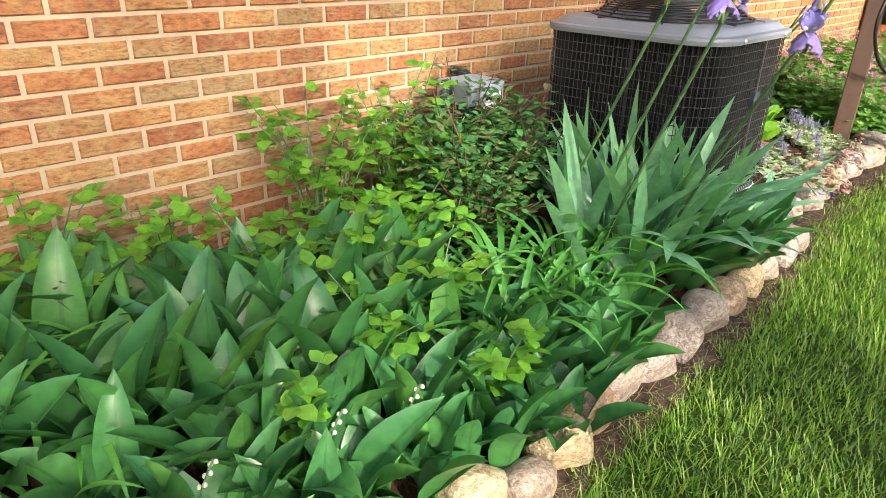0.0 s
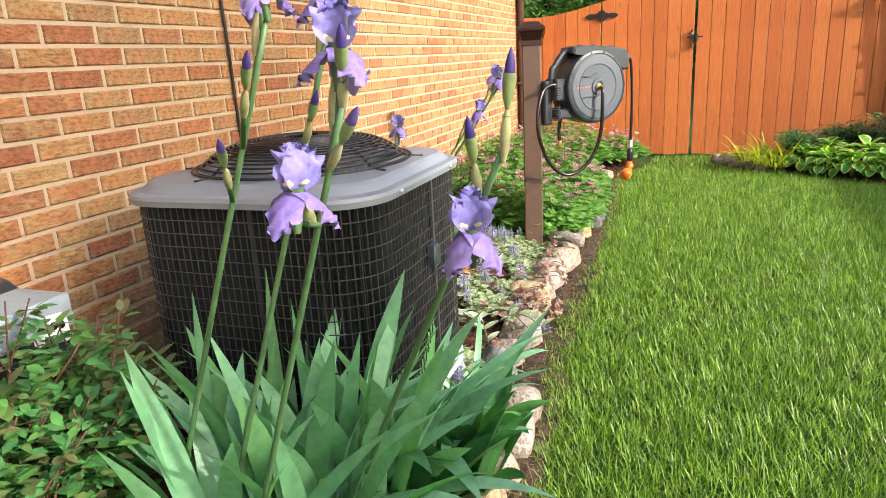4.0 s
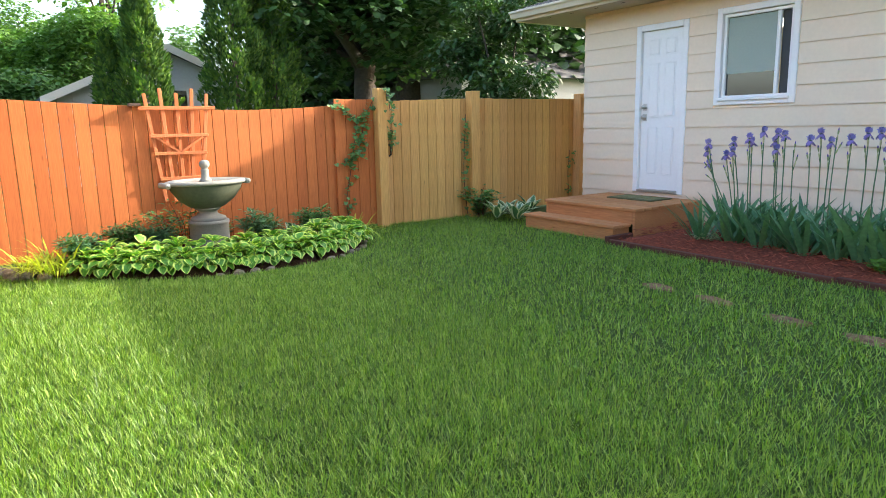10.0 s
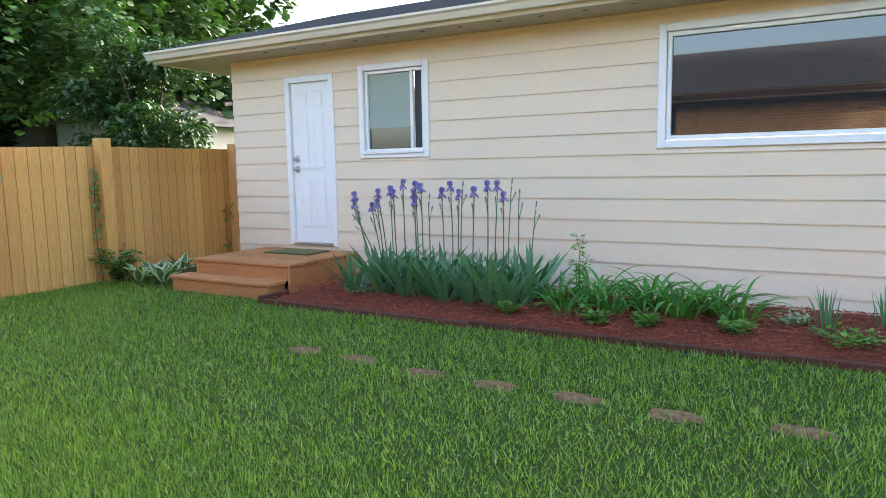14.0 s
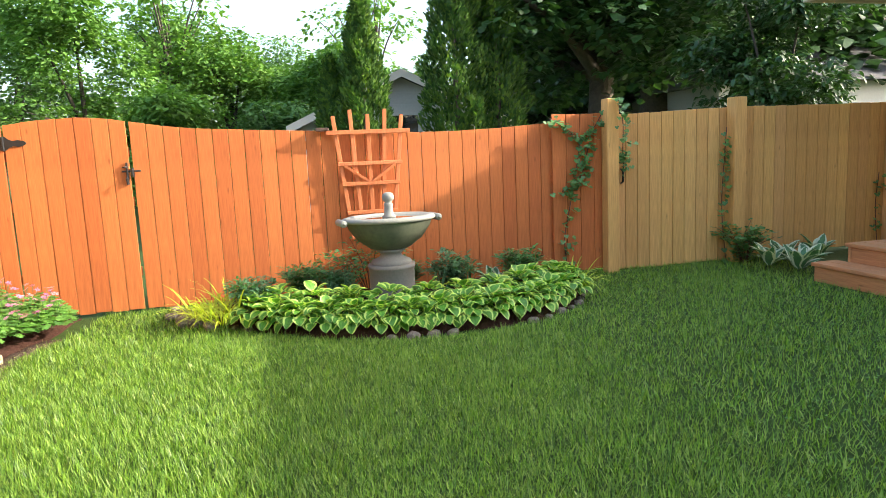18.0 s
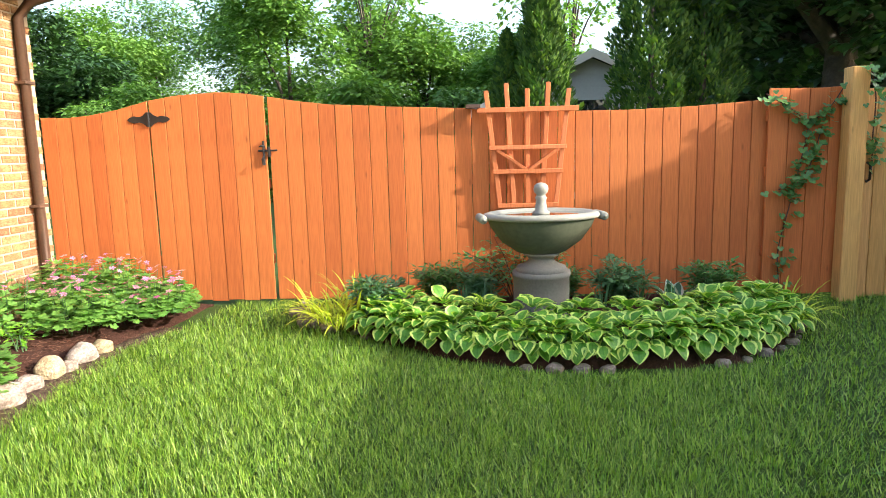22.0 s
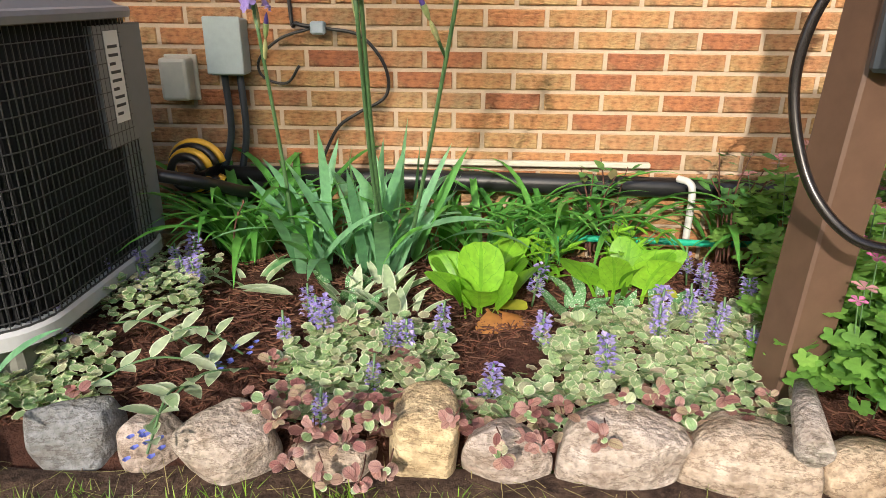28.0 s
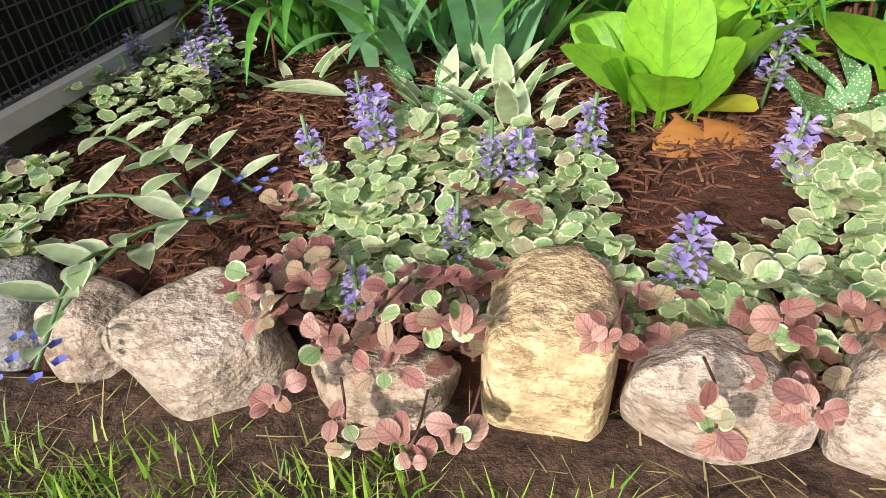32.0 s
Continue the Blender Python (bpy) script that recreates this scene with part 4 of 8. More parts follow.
for c in range(2):
    px = dx0 + 0.12 + c * (pw + 0.10)
    for a, b in ((0.10, 0.40), (0.47, 0.80), (0.855, 0.945)):
        bm = box_bm((px, SIDE_Y - 0.024, dz0 + a * H), (px + pw, SIDE_Y - 0.012, dz0 + b * H), 0.009, 1)
        part("panel", bm_mesh("panel", bm, M["white"]), leaf)
        rect = [(px - 0.018, SIDE_Y - 0.0215, dz0 + a * H - 0.018), (px + pw + 0.018, SIDE_Y - 0.0175, dz0 + b * H + 0.018)]
        bm = box_bm(*rect, 0.002)
        part("panel_moulding", bm_mesh("panel_moulding", bm, M["white"]), leaf)
hx = dx1 - 0.065
for nm, zz, r in (("deadbolt", dz0 + 0.53 * H, 0.030), ("knob", dz0 + 0.465 * H, 0.034)):
    me = lathe(nm, [(0, 0.0), (r, 0.0), (r, 0.006), (r * 0.5, 0.012), (r * 0.45, 0.03), (r * 0.85, 0.042), (r * 0.8, 0.058), (0, 0.062)], M["metal"], 20)
    part(nm, me, leaf, "brushed steel " + nm, pose(hx, SIDE_Y - 0.022, zz, -90, 0, 0))
    part("rose", box("rose", (hx - 0.033, SIDE_Y - 0.021, zz - 0.045), (hx + 0.033, SIDE_Y - 0.0145, zz + 0.045), M["metal"], 0.004), leaf, "brushed steel plate")

# slider window beside the door
w1 = tagged(new("window_3"), "white slider window with a green blind, partly open", kind="structure")
x0, x1, z0, z1 = WIN1
rect_frame(w1, x0, x1, z0, z1, 0.07, SIDE_Y - 0.06, SIDE_Y + 0.03, M["white"], "white window casing")
rect_frame(w1, x0 + 0.075, x1 - 0.075, z0 + 0.075, z1 - 0.075, 0.035, SIDE_Y - 0.08, SIDE_Y - 0.01, M["white"], "white sash", 0.004, "sash")
bx = x0 + 0.25
part("sash_bar", box("sash_bar", (bx - 0.02, SIDE_Y - 0.055, z0 + 0.11), (bx + 0.02, SIDE_Y - 0.012, z1 - 0.11), M["white"], 0.004), w1, "white sash bar")
part("pane", box("pane", (bx + 0.02, SIDE_Y - 0.05, z0 + 0.11), (x1 - 0.11, SIDE_Y - 0.045, z1 - 0.11), M["glass"]), w1, "reflecting glass pane")
part("pane", box("pane", (x0 + 0.11, SIDE_Y - 0.07, z0 + 0.11), (bx - 0.02, SIDE_Y - 0.065, z1 - 0.11), M["screen"]), w1, "dark insect screen")
part("blind", box("blind", (bx + 0.03, SIDE_Y - 0.044, z0 + 0.36), (x1 - 0.115, SIDE_Y - 0.041, z1 - 0.115), M["blind"]), w1, "pale green pleated blind")
part("sill", box("sill", (x0 + 0.06, SIDE_Y + 0.012, z0 + 0.05), (x1 - 0.06, SIDE_Y + 0.055, z0 + 0.085), M["white"], 0.005), w1, "white sill")

# picture window
w2 = tagged(new("window_4"), "wide white picture window reflecting the roof opposite", kind="structure")
x0, x1, z0, z1 = WIN2
rect_frame(w2, x0, x1, z0, z1, 0.075, SIDE_Y - 0.06, SIDE_Y + 0.03, M["white"], "white window casing")
rect_frame(w2, x0 + 0.08, x1 - 0.08, z0 + 0.08, z1 - 0.08, 0.04, SIDE_Y - 0.08, SIDE_Y - 0.005, M["white"], "white sash", 0.004, "sash")
part("pane", box("pane", (x0 + 0.12, SIDE_Y - 0.05, z0 + 0.12), (x1 - 0.12, SIDE_Y - 0.043, z1 - 0.12), M["glass"]), w2, "dark reflecting glass pane")

# ---- fence ----
TOP_Y = [2.45, 2.1, 1.75, 1.5, 1.2, 0.95, 0.7, 0.5, 0.2, -0.1, -0.5, -0.9, -1.6, -2.1, -2.6, -3.0, -3.3, -3.75, -4.1]
TOP_H = [1.64, 1.64, 1.70, 1.765, 1.80, 1.815, 1.80, 1.765, 1.715, 1.68, 1.655, 1.635, 1.60, 1.578, 1.574, 1.585, 1.60, 1.64, 1.67]


def fence_top(y):
    return float(np.interp(-y, [-v for v in TOP_Y], TOP_H))


def board_mesh(name, w, za, zb, material, low=0.03, th=0.019, ears=0.0):
    """An upright fence board, its top cut to the line from za to zb, with softened edges."""
    e = 0.003
    prof = [(-w / 2, low), (w / 2, low), (w / 2, zb - ears), (w / 2 - ears, zb), (-w / 2 + ears, za), (-w / 2, za - ears)] if ears else [(-w / 2, low), (w / 2, low), (w / 2, zb), (-w / 2, za)]
    n = len(prof)
    ins = [(y * (1 - 2 * e / w), z + (e if z < 1 else -e)) for y, z in prof]
    v = [(0, *p) for p in ins] + [(e, *p) for p in prof] + [(th, *p) for p in prof]
    f = [tuple(range(n - 1, -1, -1)), tuple(range(2 * n, 3 * n))]
    for k in (0, n):
        f += [(k + i, k + (i + 1) % n, k + n + (i + 1) % n, k + n + i) for i in range(n)]
    return mesh_of(name, v, f, material)


def board_run(parent, ys, y_end, material, x, top, gap=0.005, width=0.138, low=0.03):
    y, count = ys, max(1, round((ys - y_end) / (width + gap)))
    each = (ys - y_end) / count - gap
    for k in range(count):
        w = each
        jit = rng.uniform(-0.004, 0.004)
        ob = part("board", board_mesh("board", w, top(y) + jit, top(y - w) + jit, material, low + rng.uniform(0, 0.012)), parent)
        ob.matrix_basis = pose(x + rng.uniform(0, 0.003), y - w / 2, 0, 0, 0, rng.uniform(-0.3, 0.3)) @ Matrix.Scale(-1, 4, (0, 1, 0))
        y -= w + gap
    for zr in (0.35, 1.0, 1.45):
        part("rail", box("rail", (x + 0.026, y_end, zr), (x + 0.064, ys, zr + 0.085), material, 0.004), parent)


fence = tagged(new("wall_orange_fence"), "orange-stained wooden board fence with a curved top", kind="structure")
board_run(fence, 2.455, 1.515, M["orange"], FENCE_X, fence_top)
board_run(fence, 0.49, -3.62, M["orange"], FENCE_X, fence_top)
gate = tagged(new("gate"), "orange-stained arched board gate with black strap hinge and latch", "gate")
board_run(gate, 1.505, 0.515, M["orange"], FENCE_X, fence_top)
part("brace", box("brace", (FENCE_X + 0.03, 0.55, 0.6), (FENCE_X + 0.06, 1.45, 0.68), M["orange"], 0.004), gate)


def strap_half(k):
    """Half of an ornate strap hinge in the y-z plane, pointing along k."""
    prof = [(0, 0.055), (0.02, 0.06), (0.045, 0.035), (0.08, 0.022), (0.12, 0.030), (0.165, 0.018), (0.185, 0.0)]
    pts = prof + [(a, -b) for a, b in reversed(prof[:-1])]
    v = [(x, k * a, b) for x in (-0.006, 0.0) for a, b in pts]
    n = len(pts)
    return v, [tuple(range(n)), tuple(range(2 * n - 1, n - 1, -1))] + [(i, (i + 1) % n, (i + 1) % n + n, i + n) for i in range(n)]


hg = part("hinge", joined("hinge", [strap_half(1), strap_half(-1), tube_arrays([(-0.01, 0, -0.06), (-0.01, 0, 0.06)], 0.009)], M["wireblack"]), gate, "ornate black strap hinge", (FENCE_X - 0.002, 1.51, 1.605))
latch = joined("latch", [box_v for box_v in [
    tube_arrays([(-0.012, 0.06, 0.02), (-0.014, -0.10, 0.02)], 0.008), tube_arrays([(-0.012, 0.015, 0.10), (-0.012, 0.015, -0.10)], 0.010),
    tube_arrays([(-0.012, 0.015, -0.02), (-0.05, 0.02, -0.05), (-0.045, 0.015, -0.10)], 0.007), tube_arrays([(-0.012, -0.03, 0.05), (-0.012, -0.03, -0.03)], 0.014),
    tube_arrays([(-0.012, 0.05, 0.055), (-0.03, 0.03, 0.06), (-0.012, 0.0, 0.055)], 0.007)]], M["wireblack"])
part("latch", latch, gate, "black thumb latch", (FENCE_X - 0.002, 0.525, 1.30))

# tan fence, gate and posts
tan_x = 8.97
tan = tagged(new("wall_cedar_fence"), "weathered tan cedar board fence beside the sided house", kind="structure")
board_run(tan, -5.725, -8.05, M["tan"], tan_x, lambda y: 1.72, low=0.03)
tgate = tagged(new("gate"), "weathered tan cedar board gate between tall posts", "gate")
board_run(tgate, -4.275, -5.72, M["tan"], tan_x, lambda y: 1.68 + 0.035 * (-4.30 - y) / 1.3, low=0.0)
part("handle", tube("handle", [(tan_x - 0.005, -4.36, 1.10), (tan_x - 0.05, -4.36, 1.08), (tan_x - 0.05, -4.36, 0.97), (tan_x - 0.005, -4.36, 0.95)], 0.011, M["wireblack"]), tgate, "black gate handle")
strip = tagged(new("wall_orange_fence_end"), "orange-stained end boards hung with ivy", kind="structure")
board_run(strip, -3.585, -4.22, M["orange"], FENCE_X - 0.06, lambda y: 1.70)


def fence_post(y, w, h, x, material, label):
    p = tagged(new("fence_post", box("fence_post", (x - w, y - w / 2, -0.1), (x, y + w / 2, h), material, 0.006)), label, "post", "fence posts")
    return p


fence_post(-4.20, 0.135, 1.84, tan_x - 0.005, M["tan"], "tall weathered tan cedar gate post with ivy")
fence_post(-5.73, 0.15, 1.82, tan_x - 0.005, M["tan"], "tall weathered tan cedar gate post with ivy")
fence_post(-7.92, 0.16, 1.80, tan_x - 0.01, M["tan"], "brown cedar end post against the house")

# trellis on the fence
tr = tagged(new("trellis"), "orange fan-shaped wooden trellis fixed to the fence", "trellis")
ty, tx = -1.665, FENCE_X - 0.055
for k in range(5):
    b, t = ty + (k - 2) * -0.10, ty + (k - 2) * -0.165
    a = math.degrees(math.atan2(t - b, 1.15))
    ob = part("slat", box("slat", (-0.012, -0.019, 0), (0.008, 0.019, 1.20 + (0.05 if k % 2 else 0.0)), M["trellis"], 0.003), tr)
    ob.matrix_basis = pose(tx, b, 0.56, -a, 0, 0)
for z, hw, h in ((1.575, 0.41, 0.04), (1.275, 0.315, 0.035), (1.08, 0.285, 0.035), (0.80, 0.25, 0.035)):
    part("crossbar", box("crossbar", (tx - 0.034, ty - hw, z), (tx - 0.013, ty + hw, z + h), M["trellis"], 0.003), tr)
for s in (1, -1):
    part("brace", joined("brace", [tube_arrays([(tx - 0.024, ty + s * 0.25, 1.275), (tx - 0.024, ty + s * 0.01, 1.11)], 0.016, 4)], M["trellis"]), tr)
part("bracket", box("bracket", (tx - 0.05, ty + 0.38, 1.615), (tx + 0.05, ty + 0.50, 1.645), M["brown"], 0.004), tr)

# ---- air conditioner ----
def round_rect(w, d, r, n=12):
    """Points round a rectangle with rounded corners, centred, counter-clockwise."""
    out = []
    for cx, cy, a0 in ((w / 2 - r, d / 2 - r, 0), (-w / 2 + r, d / 2 - r, 90), (-w / 2 + r, -d / 2 + r, 180), (w / 2 - r, -d / 2 + r, 270)):
        out += [(cx + r * math.cos(radians(a0 + 90 * k / n)), cy + r * math.sin(radians(a0 + 90 * k / n))) for k in range(n + 1)]
    return out


def even_ring(w, d, r, step):
    """Points at even steps round the same outline, with outward normals."""
    p = [Vector((*q, 0)) for q in round_rect(w, d, r, 10)]
    p.append(p[0])
    length = [0.0]
    for a, b in zip(p, p[1:]):
        length.append(length[-1] + (b - a).length)
    n = int(length[-1] / step)
    out = []
    for k in range(n):
        s = length[-1] * k / n
        i = max(j for j in range(len(p) - 1) if length[j] <= s)
        t = (p[i + 1] - p[i]).normalized()
        out.append((p[i] + t * (s - length[i]), Vector((t.y, -t.x, 0))))
    return out


def loft(rings, cap=True):
    n = len(rings[0])
    vs = [v for r in rings for v in r]
    fs = [(i * n + k, i * n + (k + 1) % n, (i + 1) * n + (k + 1) % n, (i + 1) * n + k) for i in range(len(rings) - 1) for k in range(n)]
    if cap:
        fs += [tuple(range(n - 1, -1, -1)), tuple(range((len(rings) - 1) * n, len(rings) * n))]
    return vs, fs


AC_W, AC_D, AC_R, AC_Z0, AC_Z1 = 0.775, 0.77, 0.155, 0.245, 0.900
ac = thing("air_conditioner", "outdoor air conditioner with black coil guard and grey top", "air conditioner", pose(2.75, 1.68, 0.0, 0, 0, 0))
part("pad", box("pad", (-0.33, -0.33, 0.05), (0.33, 0.33, 0.198), M["concrete"], 0.012), ac, "concrete pad")
part("base_pan", joined("base_pan", [loft([[(x, y, z) for x, y in round_rect(AC_W + e, AC_D + e, AC_R)] for z, e in ((0.198, 0.0), (0.203, 0.02), (0.236, 0.02), (0.248, 0.0))])], M["acpan"]), ac, "grey steel base pan")
ring = even_ring(AC_W - 0.035, AC_D - 0.035, AC_R - 0.015, 0.0065)
vs, fs = [], []
for k, (p, nn) in enumerate(ring):
    q = p + nn * (0.006 if k % 2 else -0.004)
    vs += [(q.x, q.y, AC_Z0), (q.x, q.y, AC_Z1)]
n = len(ring)
fs = [(2 * k, 2 * ((k + 1) % n), 2 * ((k + 1) % n) + 1, 2 * k + 1) for k in range(n)]
part("coil", mesh_of("coil", vs, fs, M["coil"]), ac, "black finned coil")
guard = part("wire_guard", joined("wire_guard", [loft([[(x, y, z) for x, y in round_rect(AC_W + e, AC_D + e, AC_R, 8)] for z, e in ((AC_Z0 - 0.004, 0.0), (AC_Z0 - 0.004, 0.006), (AC_Z0 + 0.004, 0.006), (AC_Z0 + 0.004, 0.0))], False)], M["wire"]), ac, "fine dark wire guard")
wire_me = box("wire", (-0.0011, -0.0012, AC_Z0), (0.0011, 0.002, AC_Z1), M["wire"])
for k, (p, nn) in enumerate(even_ring(AC_W, AC_D, AC_R, 0.021)):
    part("wire", wire_me, guard, "", pose(p.x, p.y, 0, 0, 0, math.degrees(math.atan2(nn.y, nn.x)) - 90))
for k in range(18):
    z = AC_Z0 + 0.02 + k * (AC_Z1 - AC_Z0 - 0.03) / 17
    part("wire", joined("wire", [loft([[(x, y, z + dz) for x, y in round_rect(AC_W + e, AC_D + e, AC_R, 8)] for dz, e in ((-0.0012, 0.0), (-0.0012, 0.0045), (0.0012, 0.0045), (0.0012, 0.0))], False)], M["wire"]), guard)
for x, y in ((-0.376, -0.05), (0.06, -0.386)):
    part("corner_strip", box("corner_strip", (x - 0.006, y - 0.006, AC_Z0), (x + 0.006, y + 0.006, AC_Z1), M["wire"], 0.002), ac)
# grey top: rounded slab with a round opening
R_FAN, NN = 0.315, 13 * 4


def ring_at(w, d, r, z):
    return [(x, y, z) for x, y in round_rect(w, d, r, 12)]


def circle_like(r, z):
    out = []
    for x, y in round_rect(AC_W, AC_D, AC_R, 12):
        a = math.atan2(y, x)
        out.append((r * math.cos(a), r * math.sin(a), z))
    return out


rings = [ring_at(AC_W - 0.01, AC_D - 0.01, AC_R, 0.892), ring_at(AC_W + 0.035, AC_D + 0.035, AC_R + 0.01, 0.892), ring_at(AC_W + 0.04, AC_D + 0.04, AC_R + 0.01, 0.908), ring_at(AC_W + 0.03, AC_D + 0.03, AC_R, 0.918),
         ring_at(AC_W - 0.01, AC_D - 0.01, AC_R, 0.922), ring_at(AC_W - 0.04, AC_D - 0.04, AC_R, 0.939), ring_at(AC_W - 0.06, AC_D - 0.06, AC_R, 0.946), circle_like(R_FAN + 0.01, 0.952), circle_like(R_FAN - 0.005, 0.945), circle_like(R_FAN - 0.01, 0.86)]
part("top_cover", mesh_of("top_cover", *loft(rings, False), M["acgrey"]), ac, "moulded light grey top cover")
pieces = []


def dome(r):
    return 0.955 + 0.075 * max(0.0, 1 - (r / R_FAN) ** 4)


for k in range(21):
    r = 0.055 + k * (R_FAN + 0.015 - 0.055) / 20
    c = [(r * math.cos(a), r * math.sin(a), dome(r)) for a in np.linspace(0, 2 * math.pi, 49)]
    if k == 0:
        grille = part("fan_grille", tube("fan_grille", c, 0.0032, M["wireblack"], 5), ac, "domed black wire fan grille")
    else:
        part("ring", tube("ring", c, 0.0032, M["wireblack"], 5), grille)
for k in range(8):
    a = radians(22 + 45 * k)
    part("rib", tube("rib", [(r * math.cos(a), r * math.sin(a), dome(r) - 0.005) for r in np.linspace(0.05, R_FAN + 0.05, 12)], 0.004, M["wireblack"], 5), grille)
part("fan_motor", lathe("fan_motor", [(0, 0.99), (0.07, 0.985), (0.085, 0.97), (0.085, 0.84), (0, 0.84)], M["greydark"], 28), ac, "dark fan motor")
for k in range(4):
    blade = []
    for i in range(5):
        r, w = 0.08 + i * 0.062, 0.10 + 0.03 * i
        blade += [(r, -w / 2, 0.87 + 0.02), (r, w / 2, 0.87 - 0.03)]
    ob = part("fan_blade", mesh_of("fan_blade", blade, [(2 * i, 2 * i + 2, 2 * i + 3, 2 * i + 1) for i in range(4)], M["black"]), ac)
    ob.matrix_basis = pose(0, 0, 0, 0, 0, 30 + 90 * k)
part("fan_well", lathe("fan_well", [(R_FAN - 0.008, 0.86), (R_FAN - 0.008, 0.62), (0, 0.62)], M["coil"], 40), ac)
# service panel at the back corner
part("service_panel", joined("service_panel", [loft([[(x, y, z) for x, y in ((0.389, 0.10), (0.389, 0.355), (0.355, 0.395), (0.25, 0.395), (0.25, 0.10))] for z in (0.56, 0.874)])], M["acpanel"]), ac, "grey steel service panel")
part("lower_panel", joined("lower_panel", [loft([[(x, y, z) for x, y in ((0.384, 0.18), (0.384, 0.34), (0.345, 0.390), (0.27, 0.390), (0.27, 0.18))] for z in (0.25, 0.558)])], M["acpanel"]), ac, "grey steel corner panel")
lab = part("rating_label", box("rating_label", (0.3895, 0.15, 0.62), (0.3915, 0.22, 0.86), M["white"]), ac, "white rating label")
for i in range(9):
    part("print_line", box("print_line", (0.3917, 0.157, 0.64 + i * 0.022), (0.3920, 0.157 + (0.05 if i % 3 else 0.03), 0.648 + i * 0.022), M["greydark"]), lab)
part("badge", joined("badge", [loft([[(x * s, -0.3875 - y, 0.60 + zz * s) for x, zz in ((-0.028, -0.05), (0.028, -0.05), (0.034, 0.0), (0.026, 0.05), (-0.026, 0.05), (-0.034, 0.0))] for y, s in ((0, 0.7), (0.018, 0.7), (0.026, 0.5))])], M["greydark"]), ac, "dark moulded badge", (0.03, 0, 0.06))
for x in (-0.2, 0.2):
    part("screw", lathe("screw", [(0, 0.006), (0.007, 0.004), (0.009, 0)], M["metal"], 10), ac, "", pose(x, -0.406, 0.904, 90, 0, 0))
    part("screw", lathe("screw", [(0, 0.006), (0.007, 0.004), (0.009, 0)], M["metal"], 10), ac, "", pose(-0.396, x, 0.904, 90, 0, -90))
part("refrigerant_line", tube("refrigerant_line", smooth_path([(0.37, 0.36, 0.42), (0.50, 0.42, 0.38), (0.58, 0.60, 0.30), (0.58, 0.76, 0.30)]), 0.022, M["black"]), ac, "black insulated pipe")

# ---- boxes, cable and pipes on the brick wall ----
W = WALL_Y - 0.003
eb = thing("electrical_box", "grey metal electrical disconnect box on the brick wall", "electrical box", (3.262, W, 0.69))
part("body", box("body", (-0.058, -0.09, 0), (0.058, 0, 0.185), M["box"], 0.006), eb)
part("lid", box("lid", (-0.064, -0.098, 0.004), (0.064, -0.0905, 0.192), M["box"], 0.003), eb, "grey hinged lid")
for x in (-0.025, 0.03):
    part("conduit", tube("conduit", smooth_path([(x, -0.045, 0.0), (x, -0.045, -0.22), (x * 1.4 - 0.06, -0.05, -0.42)]), 0.013, M["greydark"]), eb, "dark grey conduit")
bb = thing("outlet_box", "beige plastic outdoor outlet cover on the wall", "outlet", (3.07, W, 0.60))
part("cover", box("cover", (-0.05, -0.085, 0), (0.05, -0.012, 0.145), M["beige"], 0.012, 2), bb)
part("plate", box("plate", (-0.058, -0.0115, -0.006), (0.058, 0, 0.152), M["beige"], 0.003), bb)
cb = thing("wall_cable", "black cable running down the brick wall to a plug", "cable", (0, 0, 0))
part("cable", tube("cable", smooth_path([(3.40, W - 0.008, TOP_Z - 0.01), (3.44, W - 0.008, 2.0), (3.465, W - 0.008, 1.4), (3.475, W - 0.008, 0.9), (3.50, W - 0.03, 0.86), (3.56, W - 0.04, 0.85)], 6), 0.007, M["black"]), cb)
part("plug", box("plug", (3.55, W - 0.055, 0.825), (3.60, W - 0.02, 0.868), M["bluegrey"], 0.006), cb, "pale green plug")
part("loop", tube("loop", smooth_path([(3.60, W - 0.03, 0.845), (3.72, W - 0.03, 0.82), (3.80, W - 0.03, 0.72), (3.80, W - 0.03, 0.62), (3.70, W - 0.03, 0.56), (3.62, W - 0.03, 0.50), (3.55, W - 0.04, 0.36)], 6), 0.006, M["black"]), cb)
part("loop", tube("loop", smooth_path([(3.55, W - 0.03, 0.845), (3.44, W - 0.03, 0.81), (3.36, W - 0.03, 0.74), (3.37, W - 0.03, 0.68), (3.45, W - 0.03, 0.66), (3.50, W - 0.03, 0.72)], 6), 0.005, M["black"]), cb)
dp = thing("drain_pipe", "black and white drain pipe along the foot of the wall", "pipe", (0, 0, 0))
part("pipe", tube("pipe", [(3.1, W - 0.05, 0.33), (4.0, W - 0.05, 0.325), (5.1, W - 0.05, 0.31), (5.6, W - 0.05, 0.30)], 0.036, M["black"], 12), dp)
part("strip", box("strip", (3.85, W - 0.03, 0.375), (4.75, W - 0.004, 0.395), M["beige"], 0.004), dp, "grey flashing strip")
part("elbow", tube("elbow", smooth_path([(4.83, W - 0.10, 0.36), (4.86, W - 0.14, 0.355), (4.87, W - 0.15, 0.31), (4.87, W - 0.15, 0.15)]), 0.013, M["pvc"]), dp, "white plastic pipe")
gh = thing("garden_hose", "short length of teal garden hose lying on the mulch", "hose", (0, 0, 0))
part("hose", tube("hose", smooth_path([(4.30, 2.18, 0.155), (4.42, 2.24, 0.165), (4.62, 2.25, 0.165), (4.95, 2.24, 0.16), (5.15, 2.28, 0.15)]), 0.012, M["greenhose"]), gh)
cn = thing("hose_coil", "yellow and black coiled hose beside the air conditioner", "hose", (3.17, 2.24, 0.40))
